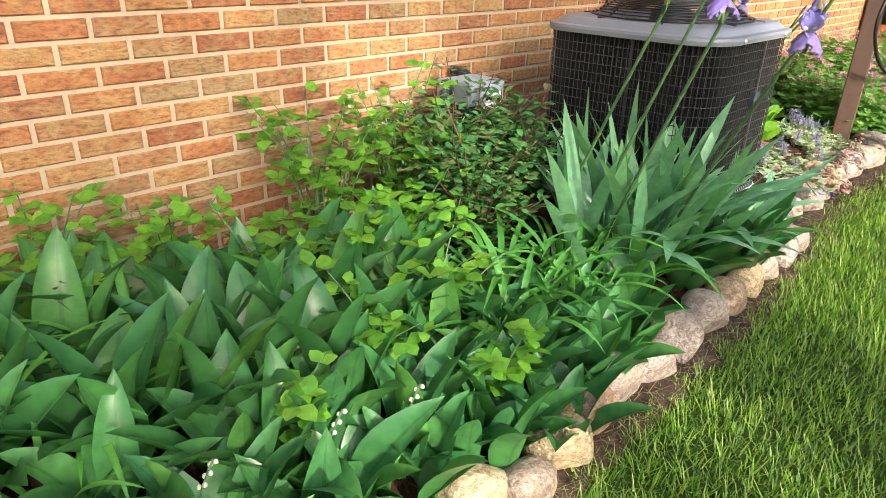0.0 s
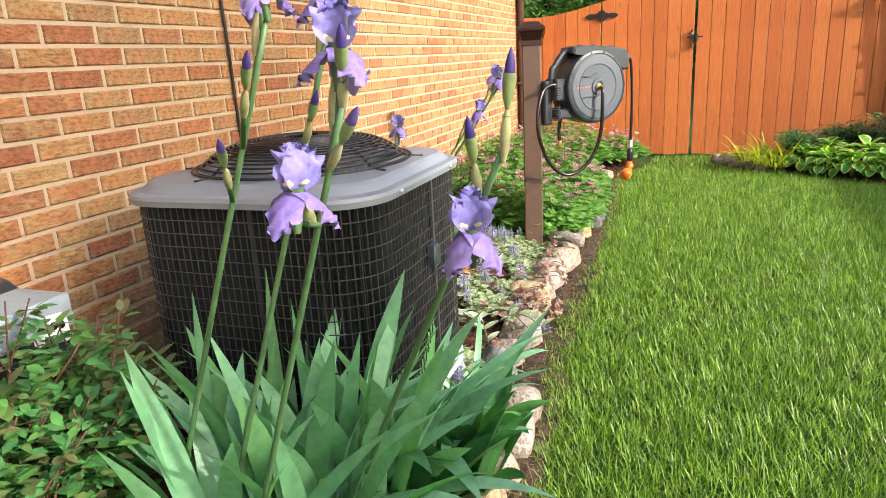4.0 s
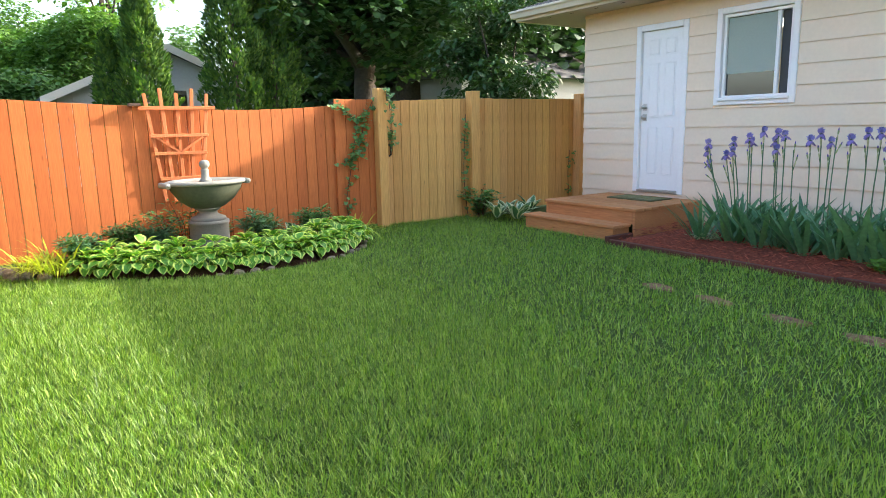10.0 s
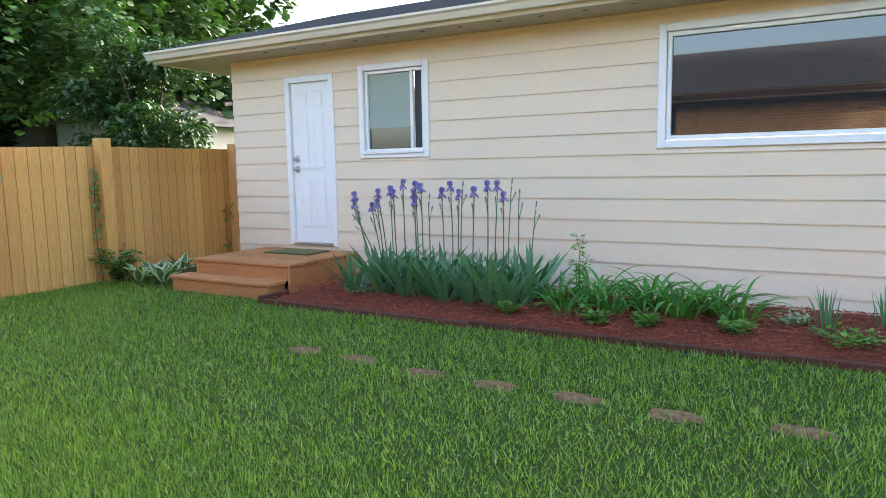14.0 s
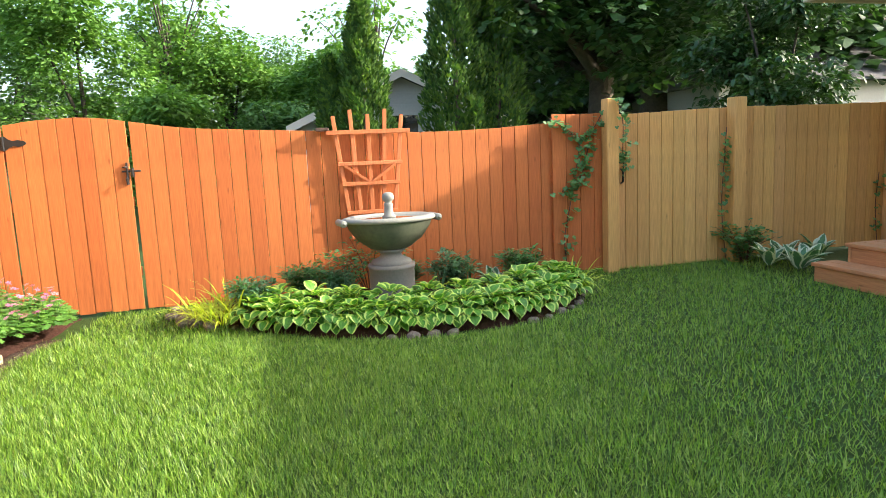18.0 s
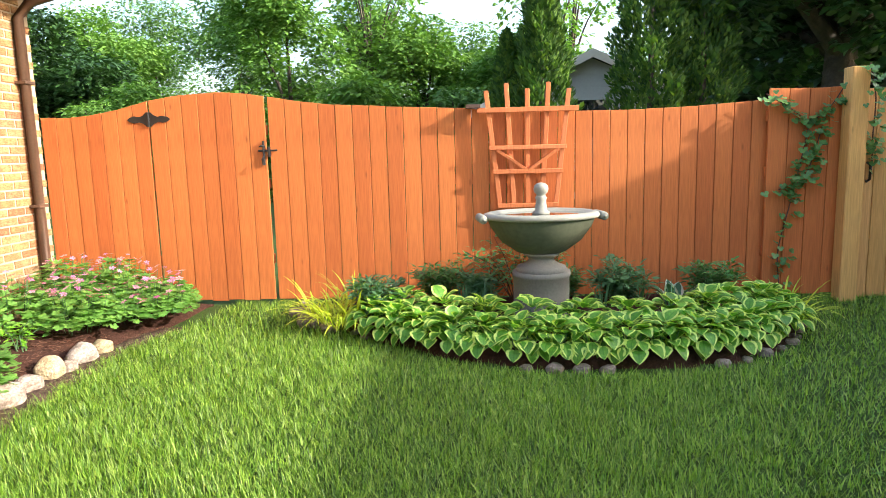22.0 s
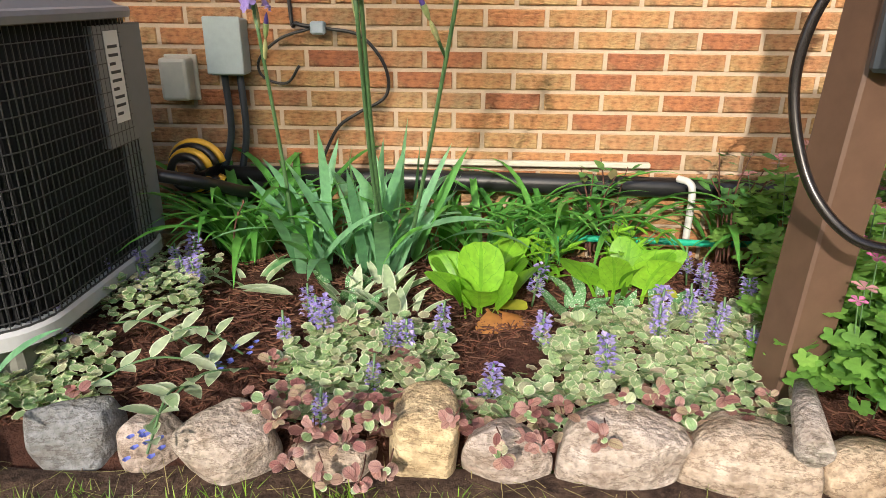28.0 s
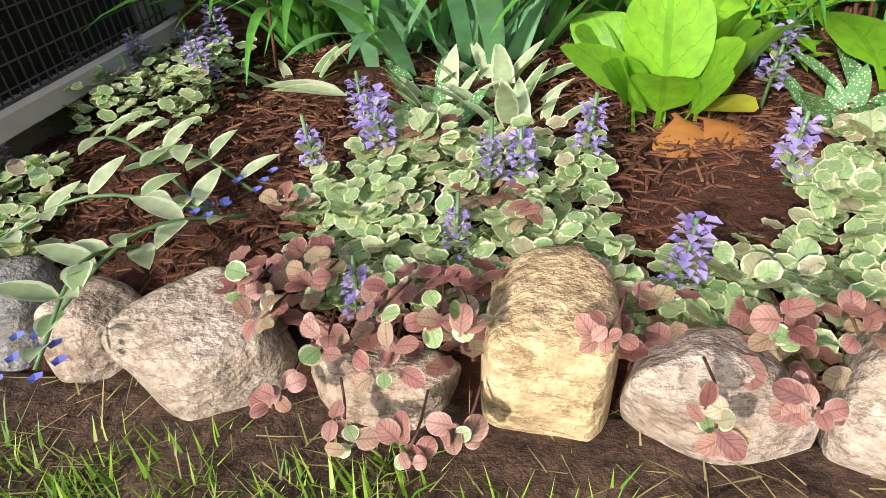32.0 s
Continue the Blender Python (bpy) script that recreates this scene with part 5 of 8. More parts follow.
for i in range(4):
    part("coil_turn", joined("coil_turn", [tube_arrays([((0.09 - 0.012 * i) * math.cos(a), -0.03 * i, (0.085 - 0.01 * i) * math.sin(a)) for a in np.linspace(0.2, 5.9, 22)], 0.013)], M["yellow" if i % 2 == 0 else "black"], True), cn)
part("bracket", box("bracket", (-0.02, 0.0, -0.27), (0.02, 0.2, -0.02), M["black"], 0.004), cn)

# gas meter beside the air conditioner
gm = thing("gas_meter", "pale blue-grey gas meter with a white index face by the wall", "meter", Matrix.Translation((2.09, 2.20, 0.0)) @ Matrix.Diagonal((0.95, 0.95, 1.10, 1.0)))
part("body", box("body", (-0.09, -0.08, 0.30), (0.11, 0.10, 0.58), M["greydark"], 0.012, 3), gm)
part("top_casting", box("top_casting", (-0.11, -0.09, 0.54), (0.125, 0.11, 0.625), M["bluegrey"], 0.010, 3), gm, "pale blue casting")
part("index", box("index", (-0.045, -0.035, -0.035), (0.045, 0.0, 0.035), M["white"], 0.008), gm, "white index face", pose(0.05, -0.075, 0.55, -12, 0, -30))
for i in range(4):
    part("dial", lathe("dial", [(0, 0.002), (0.009, 0.002), (0.010, 0)], M["black"], 10), gm, "black dial", pose(0.05, -0.075, 0.55, -12, 0, -30) @ pose(-0.027 + 0.018 * i, -0.0355, 0.008, 90, 0, 0))
for s in (-1, 1):
    part("pipe", tube("pipe", smooth_path([(s * 0.11, 0.10, 0.60), (s * 0.11, 0.14, 0.62), (s * 0.13, 0.18, 0.62), (s * 0.13, 0.245, 0.62)] if s > 0 else [(-0.09, 0.02, 0.58), (-0.12, 0.02, 0.60), (-0.15, 0.02, 0.56), (-0.15, 0.02, -0.05)]), 0.022, M["greydark"]), gm, "dark steel pipe")
part("regulator", lathe("regulator", [(0, 0.05), (0.05, 0.045), (0.065, 0.02), (0.065, -0.02), (0.05, -0.045), (0, -0.05)], M["greydark"], 24), gm, "grey regulator", pose(-0.15, -0.0, 0.40, 90, 0, 0))
part("stand", box("stand", (-0.03, -0.02, -0.03), (0.03, 0.03, 0.30), M["greydark"], 0.004), gm)

# ---- post with cap, and hose reel ----
POST = pose(4.833, 1.415, 0.02, 0, 3.0, 12)
pst = thing("wooden_post", "brown sleeved post with an ornate bronze solar cap", "post", POST)
part("sleeve", box("sleeve", (-0.053, -0.053, -0.05), (0.053, 0.053, 1.285), M["post"], 0.006), pst)
cap = part("cap", joined("cap", [loft([[(x * s, y * s, z) for x, y in ((1, 1), (-1, 1), (-1, -1), (1, -1))] for s, z in ((0.055, 1.262), (0.060, 1.262), (0.060, 1.285), (0.055, 1.292), (0.070, 1.335), (0.079, 1.338), (0.081, 1.352), (0.073, 1.362), (0.052, 1.378), (0.048, 1.386), (0.025, 1.392))])], M["bronze"]), pst, "ornate bronze post cap")
for s in range(4):
    for i in range(9):
        for j in range(3):
            u = -0.049 + i * 0.01225
            off = 0.0595 + (j + 0.5) * 0.0042
            b = part("lattice_knob", mesh_of("k", [(0, 0, 0), (0.005, -0.004, 0.005), (-0.005, -0.004, 0.005), (0, -0.009, 0.0), (0, -0.002, -0.007)], [(0, 1, 3), (0, 3, 2), (1, 4, 3), (2, 3, 4)], M["bronze"]), cap)
            b.matrix_basis = pose(0, 0, 0, 0, 0, 90 * s) @ pose(u * (1 + j * 0.12), -off - 0.001, 1.302 + j * 0.013)

HUB = pose(5.058, 1.128, 1.03, 0, 0, -45)      # x to the reel's right, -y out of its face
reel = thing("hose_reel", "slate-grey wall-mounted retractable garden hose reel on the post", "hose reel", HUB)


def disc_y(name, prof, material, n=56):
    """A turned shape whose axis is y, its profile given as (radius, outwards)."""
    me = lathe(name, prof, material, n, False)
    me.transform(Matrix.Rotation(radians(90), 4, "X"))
    return me


part("face_plate", disc_y("face_plate", [(0, 0.098), (0.028, 0.098), (0.034, 0.104), (0.044, 0.104), (0.048, 0.097), (0.125, 0.100), (0.128, 0.1035), (0.134, 0.1035), (0.137, 0.100), (0.175, 0.098), (0.186, 0.090), (0.186, 0.07)], M["grey"]), reel, "round grey face plate")
part("rim", disc_y("rim", [(0.184, 0.088), (0.190, 0.093), (0.203, 0.088), (0.209, 0.07), (0.209, 0.03), (0.205, 0.02), (0.205, -0.03), (0.209, -0.04), (0.209, -0.08), (0.195, -0.095), (0, -0.098)], M["greydark"]), reel, "slate-blue rim")
part("hub_fitting", disc_y("hub_fitting", [(0, 0.135), (0.008, 0.135), (0.012, 0.128), (0.012, 0.112), (0.018, 0.112), (0.018, 0.098)], M["brass"], 16), reel, "brass hub fitting")


def slab(outline, y0, y1, bev, material, name):
    """A plate with an outline in x and z, between two y, with bevelled edges."""
    c = [sum(p[i] for p in outline) / len(outline) for i in (0, 1)]
    rings = []
    for y, s in ((y0, bev), (y0 + bev, 0), (y1 - bev, 0), (y1, bev)):
        rings.append([(x - s * (1 if x > c[0] else -1), y, z - s * (1 if z > c[1] else -1)) for x, z in outline])
    return mesh_of(name, *loft(rings), material)


top_arm = [(-0.165, 0.20), (-0.155, 0.228), (-0.10, 0.235), (0.12, 0.222), (0.22, 0.198), (0.235, 0.185), (0.238, 0.09), (0.20, 0.085), (0.165, 0.12), (0.10, 0.175), (0.0, 0.20), (-0.10, 0.19)]
part("top_housing", slab(list(reversed(top_arm)), -0.085, 0.055, 0.010, M["greydark"], "top_housing"), reel, "slate-blue top housing")
part("handle", joined("handle", [tube_arrays(smooth_path([(-0.13, -0.01, 0.215), (-0.19, -0.01, 0.19), (-0.245, -0.01, 0.125), (-0.262, -0.01, 0.105), (-0.265, -0.01, 0.02), (-0.25, -0.01, -0.01), (-0.19, -0.01, -0.005)], 4), 0.018, 8)], M["greydark"], True), reel, "slate-blue carry handle")
part("side_arm", slab([(-0.27, -0.055), (-0.155, -0.075), (-0.155, 0.06), (-0.265, 0.06)], -0.06, 0.05, 0.008, M["greydark"], "side_arm"), reel)
part("side_arm", slab([(-0.25, -0.165), (-0.14, -0.17), (-0.14, -0.105), (-0.24, -0.115)], -0.06, 0.05, 0.008, M["greydark"], "side_arm"), reel)
part("bracket", box("bracket", (-0.315, -0.02, -0.20), (-0.262, 0.11, 0.05), M["greydark"], 0.008), reel, "slate-blue swivel bracket")
part("mount_plate", box("mount_plate", (-0.335, 0.03, -0.205), (-0.316, 0.15, 0.055), M["acpanel"], 0.003), reel, "zinc mounting plate")
for z in (-0.045, -0.155):
    part("spring", joined("spring", [tube_arrays([(-0.255 + 0.022 * math.cos(a), -0.045 + 0.022 * math.sin(a), z - 0.02 + 0.0068 * a / math.pi) for a in np.linspace(0, 12 * math.pi, 97)], 0.0032, 5)], M["greydark"], True), reel, "coiled spring")
    part("bolt", lathe("bolt", [(0, 0.008), (0.009, 0.008), (0.011, 0)], M["metal"], 8), reel, "zinc bolt", pose(-0.325, 0.028, z - 0.02, 90, 0, 0))
for x, z in ((-0.07, 0.2365), (0.02, 0.2345), (0.13, 0.222)):
    part("cap_nub", lathe("cap_nub", [(0.012, 0), (0.012, 0.006), (0, 0.007)], M["greydark"], 10), reel, "", (x, -0.02, z - 0.004))
for k in range(14):
    a = 2 * math.pi * k / 14
    part("rim_screw", lathe("rim_screw", [(0, 0.004), (0.004, 0.003), (0.005, 0)], M["black"], 8), reel, "", pose(0.197 * math.cos(a), -0.091, 0.197 * math.sin(a), 90, 0, 0))
part("outlet", disc_y("outlet", [(0, 0.02), (0.020, 0.02), (0.026, 0.01), (0.026, -0.05), (0, -0.05)], M["grey"], 18), reel, "grey hose outlet", pose(0.262, -0.015, 0.155, 0, 0, 90))
for nm, pts in (("swoosh", [(-0.118, 0.062), (-0.06, 0.060), (-0.03, 0.075), (0.0, 0.08)]), ("swoosh", [(-0.118, -0.062), (-0.09, -0.052), (-0.01, -0.055)])):
    part(nm, tube(nm, [(x, -0.101, z) for x, z in pts], 0.004, M["greydark"], 6), reel)
bars = [(-0.165 + i * 0.0105, 0.0085 if i % 3 else 0.011) for i in range(6)] + [(-0.098 + i * 0.0095, 0.0085 if i % 2 else 0.011) for i in range(5)]
for x, hgt in bars:
    part("lettering_bar", box("lettering_bar", (x, -0.1012, 0.0), (x + 0.0075, -0.0995, hgt), M["orangeprint"]), reel, "faded orange lettering")
ho = thing("reel_hose", "black rubber hose looping from the reel round the post", "hose", HUB)
part("hose", tube("hose", smooth_path([(0, -0.13, 0.0), (-0.005, -0.145, -0.05), (-0.015, -0.145, -0.25), (-0.06, -0.13, -0.39), (-0.15, -0.12, -0.47), (-0.25, -0.11, -0.48), (-0.345, -0.10, -0.40), (-0.405, -0.09, -0.25), (-0.405, -0.08, -0.12), (-0.36, -0.06, -0.01), (-0.30, -0.045, 0.025), (-0.25, -0.045, 0.025)]), 0.0105, M["hose"], 10), ho)
part("tail", tube("tail", smooth_path([(-0.15, 0.06, -0.16), (-0.165, 0.06, -0.24), (-0.165, 0.055, -0.31)]), 0.010, M["hose"], 10), ho)
part("coupling", lathe("coupling", [(0, -0.05), (0.011, -0.05), (0.015, -0.035), (0.015, -0.012), (0.012, 0.0), (0, 0.0)], M["brass"], 14), ho, "brass coupling", (-0.165, 0.055, -0.305))
nz = thing("hose_nozzle", "black hose end with an orange spray nozzle", "nozzle", HUB)
part("hose_end", tube("hose_end", smooth_path([(0.285, -0.015, 0.155), (0.305, -0.016, 0.13), (0.315, -0.02, 0.0), (0.31, -0.03, -0.2), (0.30, -0.035, -0.355)]), 0.0085, M["hose"], 10), nz)
part("connector", lathe("connector", [(0, 0.0), (0.015, 0.0), (0.017, -0.01), (0.014, -0.03), (0.017, -0.035), (0.017, -0.05), (0.013, -0.055), (0, -0.055)], M["metal"], 16), nz, "metal quick connector", (0.30, -0.035, -0.34))
part("grip", lathe("grip", [(0, 0.0), (0.016, 0.0), (0.019, -0.02), (0.017, -0.07), (0.013, -0.09), (0, -0.09)], M["black"], 16), nz, "black rubber grip", (0.30, -0.035, -0.395))
part("body", joined("body", [tube_arrays([(0.30, -0.035, -0.475), (0.295, -0.04, -0.50), (0.27, -0.055, -0.53)], [0.016, 0.022, 0.020], 12), tube_arrays([(0.30, -0.03, -0.49), (0.345, -0.01, -0.51)], [0.014, 0.009], 10)], M["orangeplastic"], True), nz, "orange plastic nozzle body")
part("spray_head", joined("spray_head", [tube_arrays([(0.275, -0.05, -0.525), (0.262, -0.06, -0.535), (0.225, -0.085, -0.545), (0.217, -0.09, -0.548)], [0.018, 0.030, 0.033, 0.026], 18)], M["orangeplastic"], True), nz, "orange spray head")

# ---- deck, steps, mat ----
dk = thing("deck_steps", "stained wooden landing with one lower step at the door", "steps", (0, 0, 0))
DX0, DX1, DY0, DZ = 6.05, 7.52, -5.90, 0.355
n = 9
for i in range(n):
    y0 = SIDE_Y + 0.02 + (DY0 - SIDE_Y - 0.02) * i / n
    y1 = SIDE_Y + 0.02 + (DY0 - SIDE_Y - 0.02) * (i + 1) / n
    part("deck_board", box("deck_board", (DX0 - 0.02, y0 + 0.003, DZ - 0.035), (DX1 + 0.02, y1 - 0.003 + (0.02 if i == n - 1 else 0), DZ), M["deck"], 0.005), dk)
for lo, hi in (((DX0, SIDE_Y + 0.02, 0.02), (DX0 + 0.035, DY0, DZ - 0.037)), ((DX1 - 0.035, SIDE_Y + 0.02, 0.02), (DX1, DY0, DZ - 0.037)), ((DX0 + 0.037, DY0 - 0.037, 0.17), (DX1 - 0.037, DY0 - 0.002, DZ - 0.037))):
    part("skirt_board", box("skirt_board", lo, hi, M["deck"], 0.004), dk)
for i in range(2):
    y0 = DY0 + 0.006 + i * 0.148
    part("tread", box("tread", (DX0 + 0.05, y0, 0.145), (DX1 + 0.12, y0 + 0.142, 0.18), M["deck"], 0.005), dk)
for lo, hi in (((DX0 + 0.08, DY0 + 0.24, 0.0), (DX1 + 0.10, DY0 + 0.275, 0.143)), ((DX0 + 0.08, DY0 + 0.0, 0.0), (DX0 + 0.115, DY0 + 0.238, 0.143)), ((DX1 + 0.065, DY0 + 0.0, 0.0), (DX1 + 0.10, DY0 + 0.238, 0.143))):
    part("riser", box("riser", lo, hi, M["deck"], 0.004), dk)
mt = thing("doormat", "green and tan patterned coir doormat on the landing", "doormat", (6.72, -6.78, DZ + 0.001))
part("mat", box("mat", (-0.36, -0.21, 0), (0.36, 0.21, 0.014), M["matedge"], 0.004), mt)
for i in range(5):
    for j in range(3):
        part("patch", box("patch", (-0.32 + i * 0.13, -0.17 + j * 0.12, 0.0145), (-0.21 + i * 0.13, -0.07 + j * 0.12, 0.019), M["matgreen"], 0.003), mt)

# timber edging of the red bed
x = 6.03
while x > -2.4:
    w = min(1.2, x + 2.5)
    t = tagged(new("edging_timber", box("edging_timber", (-w, -0.03, -0.04), (0, 0.03, 0.055), M["timber"], 0.006)), "dark red stained edging timber round the mulch bed", "edging", "bed edging timbers")
    t.matrix_basis = pose(x, -5.46 + 0.015 * math.sin(x * 3), 0, 0, 0, 1.2 * math.sin(x * 5))
    x -= w + 0.004
t = tagged(new("edging_timber", box("edging_timber", (-0.03, -0.42, -0.04), (0.03, 0, 0.085), M["timber"], 0.006)), "dark red stained edging timber beside the steps", "edging", "bed edging timbers")
t.matrix_basis = pose(6.06, -5.44, 0)

# ---- fountain ----
ft = thing("fountain", "cast stone garden fountain with an oval scrolled bowl", "fountain", pose(8.16, -1.69, 0.02, 0, 0, 8))
part("plinth", lathe("plinth", [(0, 0), (0.205, 0), (0.205, 0.06), (0.198, 0.065), (0.198, 0.36), (0.205, 0.365), (0.205, 0.40), (0, 0.40)], M["concrete"], 40), ft, "grey drum plinth")
part("pedestal", lathe("pedestal", [(0.175, 0.40), (0.18, 0.415), (0.17, 0.435), (0.13, 0.45), (0.10, 0.468), (0.088, 0.488), (0.10, 0.503), (0.125, 0.515), (0.13, 0.53), (0, 0.535)], M["concrete"], 40), ft, "turned stone pedestal")
# the outer bowl is a much darker olive than the rim above it
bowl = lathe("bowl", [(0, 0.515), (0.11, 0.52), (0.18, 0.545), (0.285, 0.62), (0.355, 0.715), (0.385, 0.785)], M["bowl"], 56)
part("bowl", bowl, ft, "dark olive grey-green bowl", Matrix.Diagonal((0.78, 1.0, 1.0, 1.0)))
rim = lathe("rim", [(0.375, 0.775), (0.405, 0.78), (0.415, 0.795), (0.405, 0.812), (0.37, 0.822), (0.34, 0.815), (0.30, 0.79), (0, 0.775)], M["rimstone"], 56)
part("rim", rim, ft, "pale stone rim", Matrix.Diagonal((0.78, 1.0, 1.0, 1.0)))
part("water", lathe("water", [(0, 0.803), (0.345, 0.803)], M["water"], 48), ft, "still water", Matrix.Diagonal((0.78, 1.0, 1.0, 1.0)))
for s in (1, -1):
    part("scroll", joined("scroll", [tube_arrays([(x, s * 0.425, 0.785) for x in (-0.11, -0.10, 0.10, 0.11)], [0.018, 0.030, 0.030, 0.018], 14), tube_arrays([(-0.12, s * 0.425, 0.785), (0.12, s * 0.425, 0.785)], 0.011, 10)], M["rimstone"], True), ft, "scrolled handle")
part("finial", lathe("finial", [(0, 0.80), (0.060, 0.80), (0.060, 0.82), (0.042, 0.83), (0.036, 0.90), (0.042, 0.92), (0.034, 0.928), (0.030, 0.938), (0.046, 0.955), (0.053, 0.98), (0.046, 1.005), (0.028, 1.02), (0, 1.025)], M["rimstone"], 28), ft, "pale ball finial")

# ---- stones ----
STONE_SPEC = [(0.86, 1.04, 0.19, "tanstone"), (1.0, 0.985, 0.16, "stone"), (1.16, 1.01, 0.19, "tanstone"), (1.32, 1.04, 0.19, "stone"), (1.49, 1.06, 0.20, "whitestone"), (1.67, 1.04, 0.19, "whitestone"),
              (1.86, 1.05, 0.21, "whitestone"), (2.07, 1.05, 0.20, "whitestone"), (2.26, 1.05, 0.18, "stone"), (2.45, 1.06, 0.18, "tanstone"), (2.63, 1.07, 0.18, "stone"), (2.83, 1.07, 0.19, "whitestone"), (3.02, 1.09, 0.18, "whitestone"),
              (5.42, 1.20, 0.14, "tanstone"), (5.58, 1.21, 0.11, "stone"), (5.72, 1.17, 0.17, "greystone"), (5.90, 1.17, 0.15, "greystone"), (6.09, 1.20, 0.18, "whitestone"), (6.33, 1.24, 0.20, "whitestone"), (6.52, 1.26, 0.15, "tanstone"), (6.72, 1.28, 0.20, "whitestone"),
              (6.93, 1.29, 0.17, "whitestone"), (7.18, 1.33, 0.20, "tanstone"), (7.28, 1.28, 0.12, "whitestone"), (7.48, 1.31, 0.20, "whitestone"), (7.66, 1.28, 0.16, "tanstone")]
for i in range(-16, 0):
    STONE_SPEC.append((0.86 + i * 0.18 - 0.02, 1.04, 0.18, ("stone", "tanstone", "whitestone")[i % 3]))
STONE_SPEC = [(x, y, s * 0.9, m, 1.0, 0.82, 0.82, 0.0) for x, y, s, m in STONE_SPEC]
# the ones met at close quarters
CLOSE = [(3.26, 1.225, 0.20, "greystone", 1.1, 0.8, 0.85, 0), (3.42, 1.205, 0.15, "whitestone", 0.95, 0.8, 1.0, 10), (3.615, 1.195, 0.21, "whitestone", 1.0, 0.8, 0.85, -8), (3.83, 1.20, 0.15, "stone", 1.2, 0.8, 0.6, 0),
               (4.015, 1.255, 0.20, "tanstone", 0.80, 1.0, 0.95, 6), (4.185, 1.22, 0.17, "whitestone", 1.05, 0.8, 0.85, 0), (4.435, 1.225, 0.24, "whitestone", 1.1, 0.75, 0.75, -5), (4.71, 1.215, 0.28, "stone", 1.15, 0.7, 0.65, -6),
               (5.25, 1.28, 0.26, "greystone", 1.15, 0.85, 0.6, 0), (4.94, 1.20, 0.20, "stone", 1.2, 0.75, 0.65, 0)]
STONE_SPEC += [(x, y + 0.02, s * 0.88, m, a, b, c, t) for x, y, s, m, a, b, c, t in CLOSE]
for i, (x, y, s, m, a, b, c, turn) in enumerate(STONE_SPEC):
    ob = tagged(new("border_stone", rock_mesh("border_stone", (s * a * 1.12, s * b * 1.1, s * c * 1.15), M[m], 3 + i * 1.37, 5 if 3.2 < x < 4.8 else 3, 0.55 if abs(x - 4.015) < 0.01 else 0.85)), {"greystone": "dark grey fieldstone bordering the flower bed", "whitestone": "whitish rounded fieldstone bordering the flower bed", "tanstone": "tan sandy fieldstone bordering the flower bed", "stone": "mottled brown fieldstone bordering the flower bed"}[m], "stone", "bed border stones")
    ob.matrix_basis = pose(x, y, -0.012, rng.uniform(-6, 6), rng.uniform(-6, 6), turn + (rng.uniform(-25, 25) if not (3.2 < x < 4.8) else 0))
stb = thing("branch_stub", "cut pale branch stub lying by the post", "branch", pose(4.77, 1.16, 0.16, 0, 0, 0))
part("wood", tube("wood", [(0.06, 0.16, 0.01), (0.02, 0.05, 0.02), (-0.005, -0.045, 0.0), (-0.006, -0.05, 0.0)], [0.026, 0.030, 0.036, 0.030], M["stone"], 12), stb)
hb = HOSTA_BED
k = 0
for (x0, y0), (x1, y1) in zip(hb[1:-1], hb[2:]):
    seg = math.hypot(x1 - x0, y1 - y0)
    for j in range(max(1, int(seg / 0.15))):
        if rng.random() < 0.45:
            continue
        f = (j + 0.5) / max(1, int(seg / 0.15))
        s = rng.uniform(0.06, 0.11)
        ob = tagged(new("edging_stone", rock_mesh("edging_stone", (s * 1.2, s, s * 0.75), M["darkstone"], 90 + k, 2)), "small dark edging stone round the hosta bed", "stone", "hosta bed edging stones")
        ob.matrix_basis = pose(x0 + (x1 - x0) * f - 0.02, y0 + (y1 - y0) * f, -0.01, 0, 0, rng.uniform(0, 180))
        k += 1
for j in range(9):
    s = rng.uniform(0.10, 0.16)
    ob = tagged(new("edging_stone", rock_mesh("edging_stone", (s * 1.2, s, s * 0.8), M["darkstone"], 150 + j, 2)), "small dark edging stone heaped at the bed's corner", "stone", "hosta bed edging stones")
    ob.matrix_basis = pose(8.85 - 0.09 * j + rng.uniform(-0.05, 0.05), 0.22 - 0.06 * (j % 3) - 0.05 * max(0, j - 3), 0.0, 0, 0, rng.uniform(0, 180))

# ---- stamping many small shapes into one mesh ----
def turns(yaw, tilt, roll=None):
    """Rotation matrices: roll about the leaf's own length (x), tilt up from level, then yaw."""
    n = len(yaw)
    roll = np.zeros(n) if roll is None else roll
    cy, sy, ct, st, cr, sr = np.cos(yaw), np.sin(yaw), np.cos(tilt), np.sin(tilt), np.cos(roll), np.sin(roll)
    a = np.stack([cy * ct, sy * ct, st], -1)
    side = np.stack([-sy, cy, np.zeros(n)], -1)
    up = np.cross(a, side)
    return np.stack([a, side * cr[:, None] + up * sr[:, None], up * cr[:, None] - side * sr[:, None]], -1)


def stamp(shape, at, yaw, tilt, scale, roll=None):
    """Copies of a small shape (vertices, triangles, uvs) into arrays."""
    v, f, u = shape
    R = turns(yaw, tilt, roll)
    V = np.einsum("nij,kj->nki", R, v) * np.asarray(scale)[:, None, None] + at[:, None, :]
    F = f[None] + (np.arange(len(at)) * len(v))[:, None, None]
    return V.reshape(-1, 3), F.reshape(-1, f.shape[1]), np.tile(u, (len(at), 1))


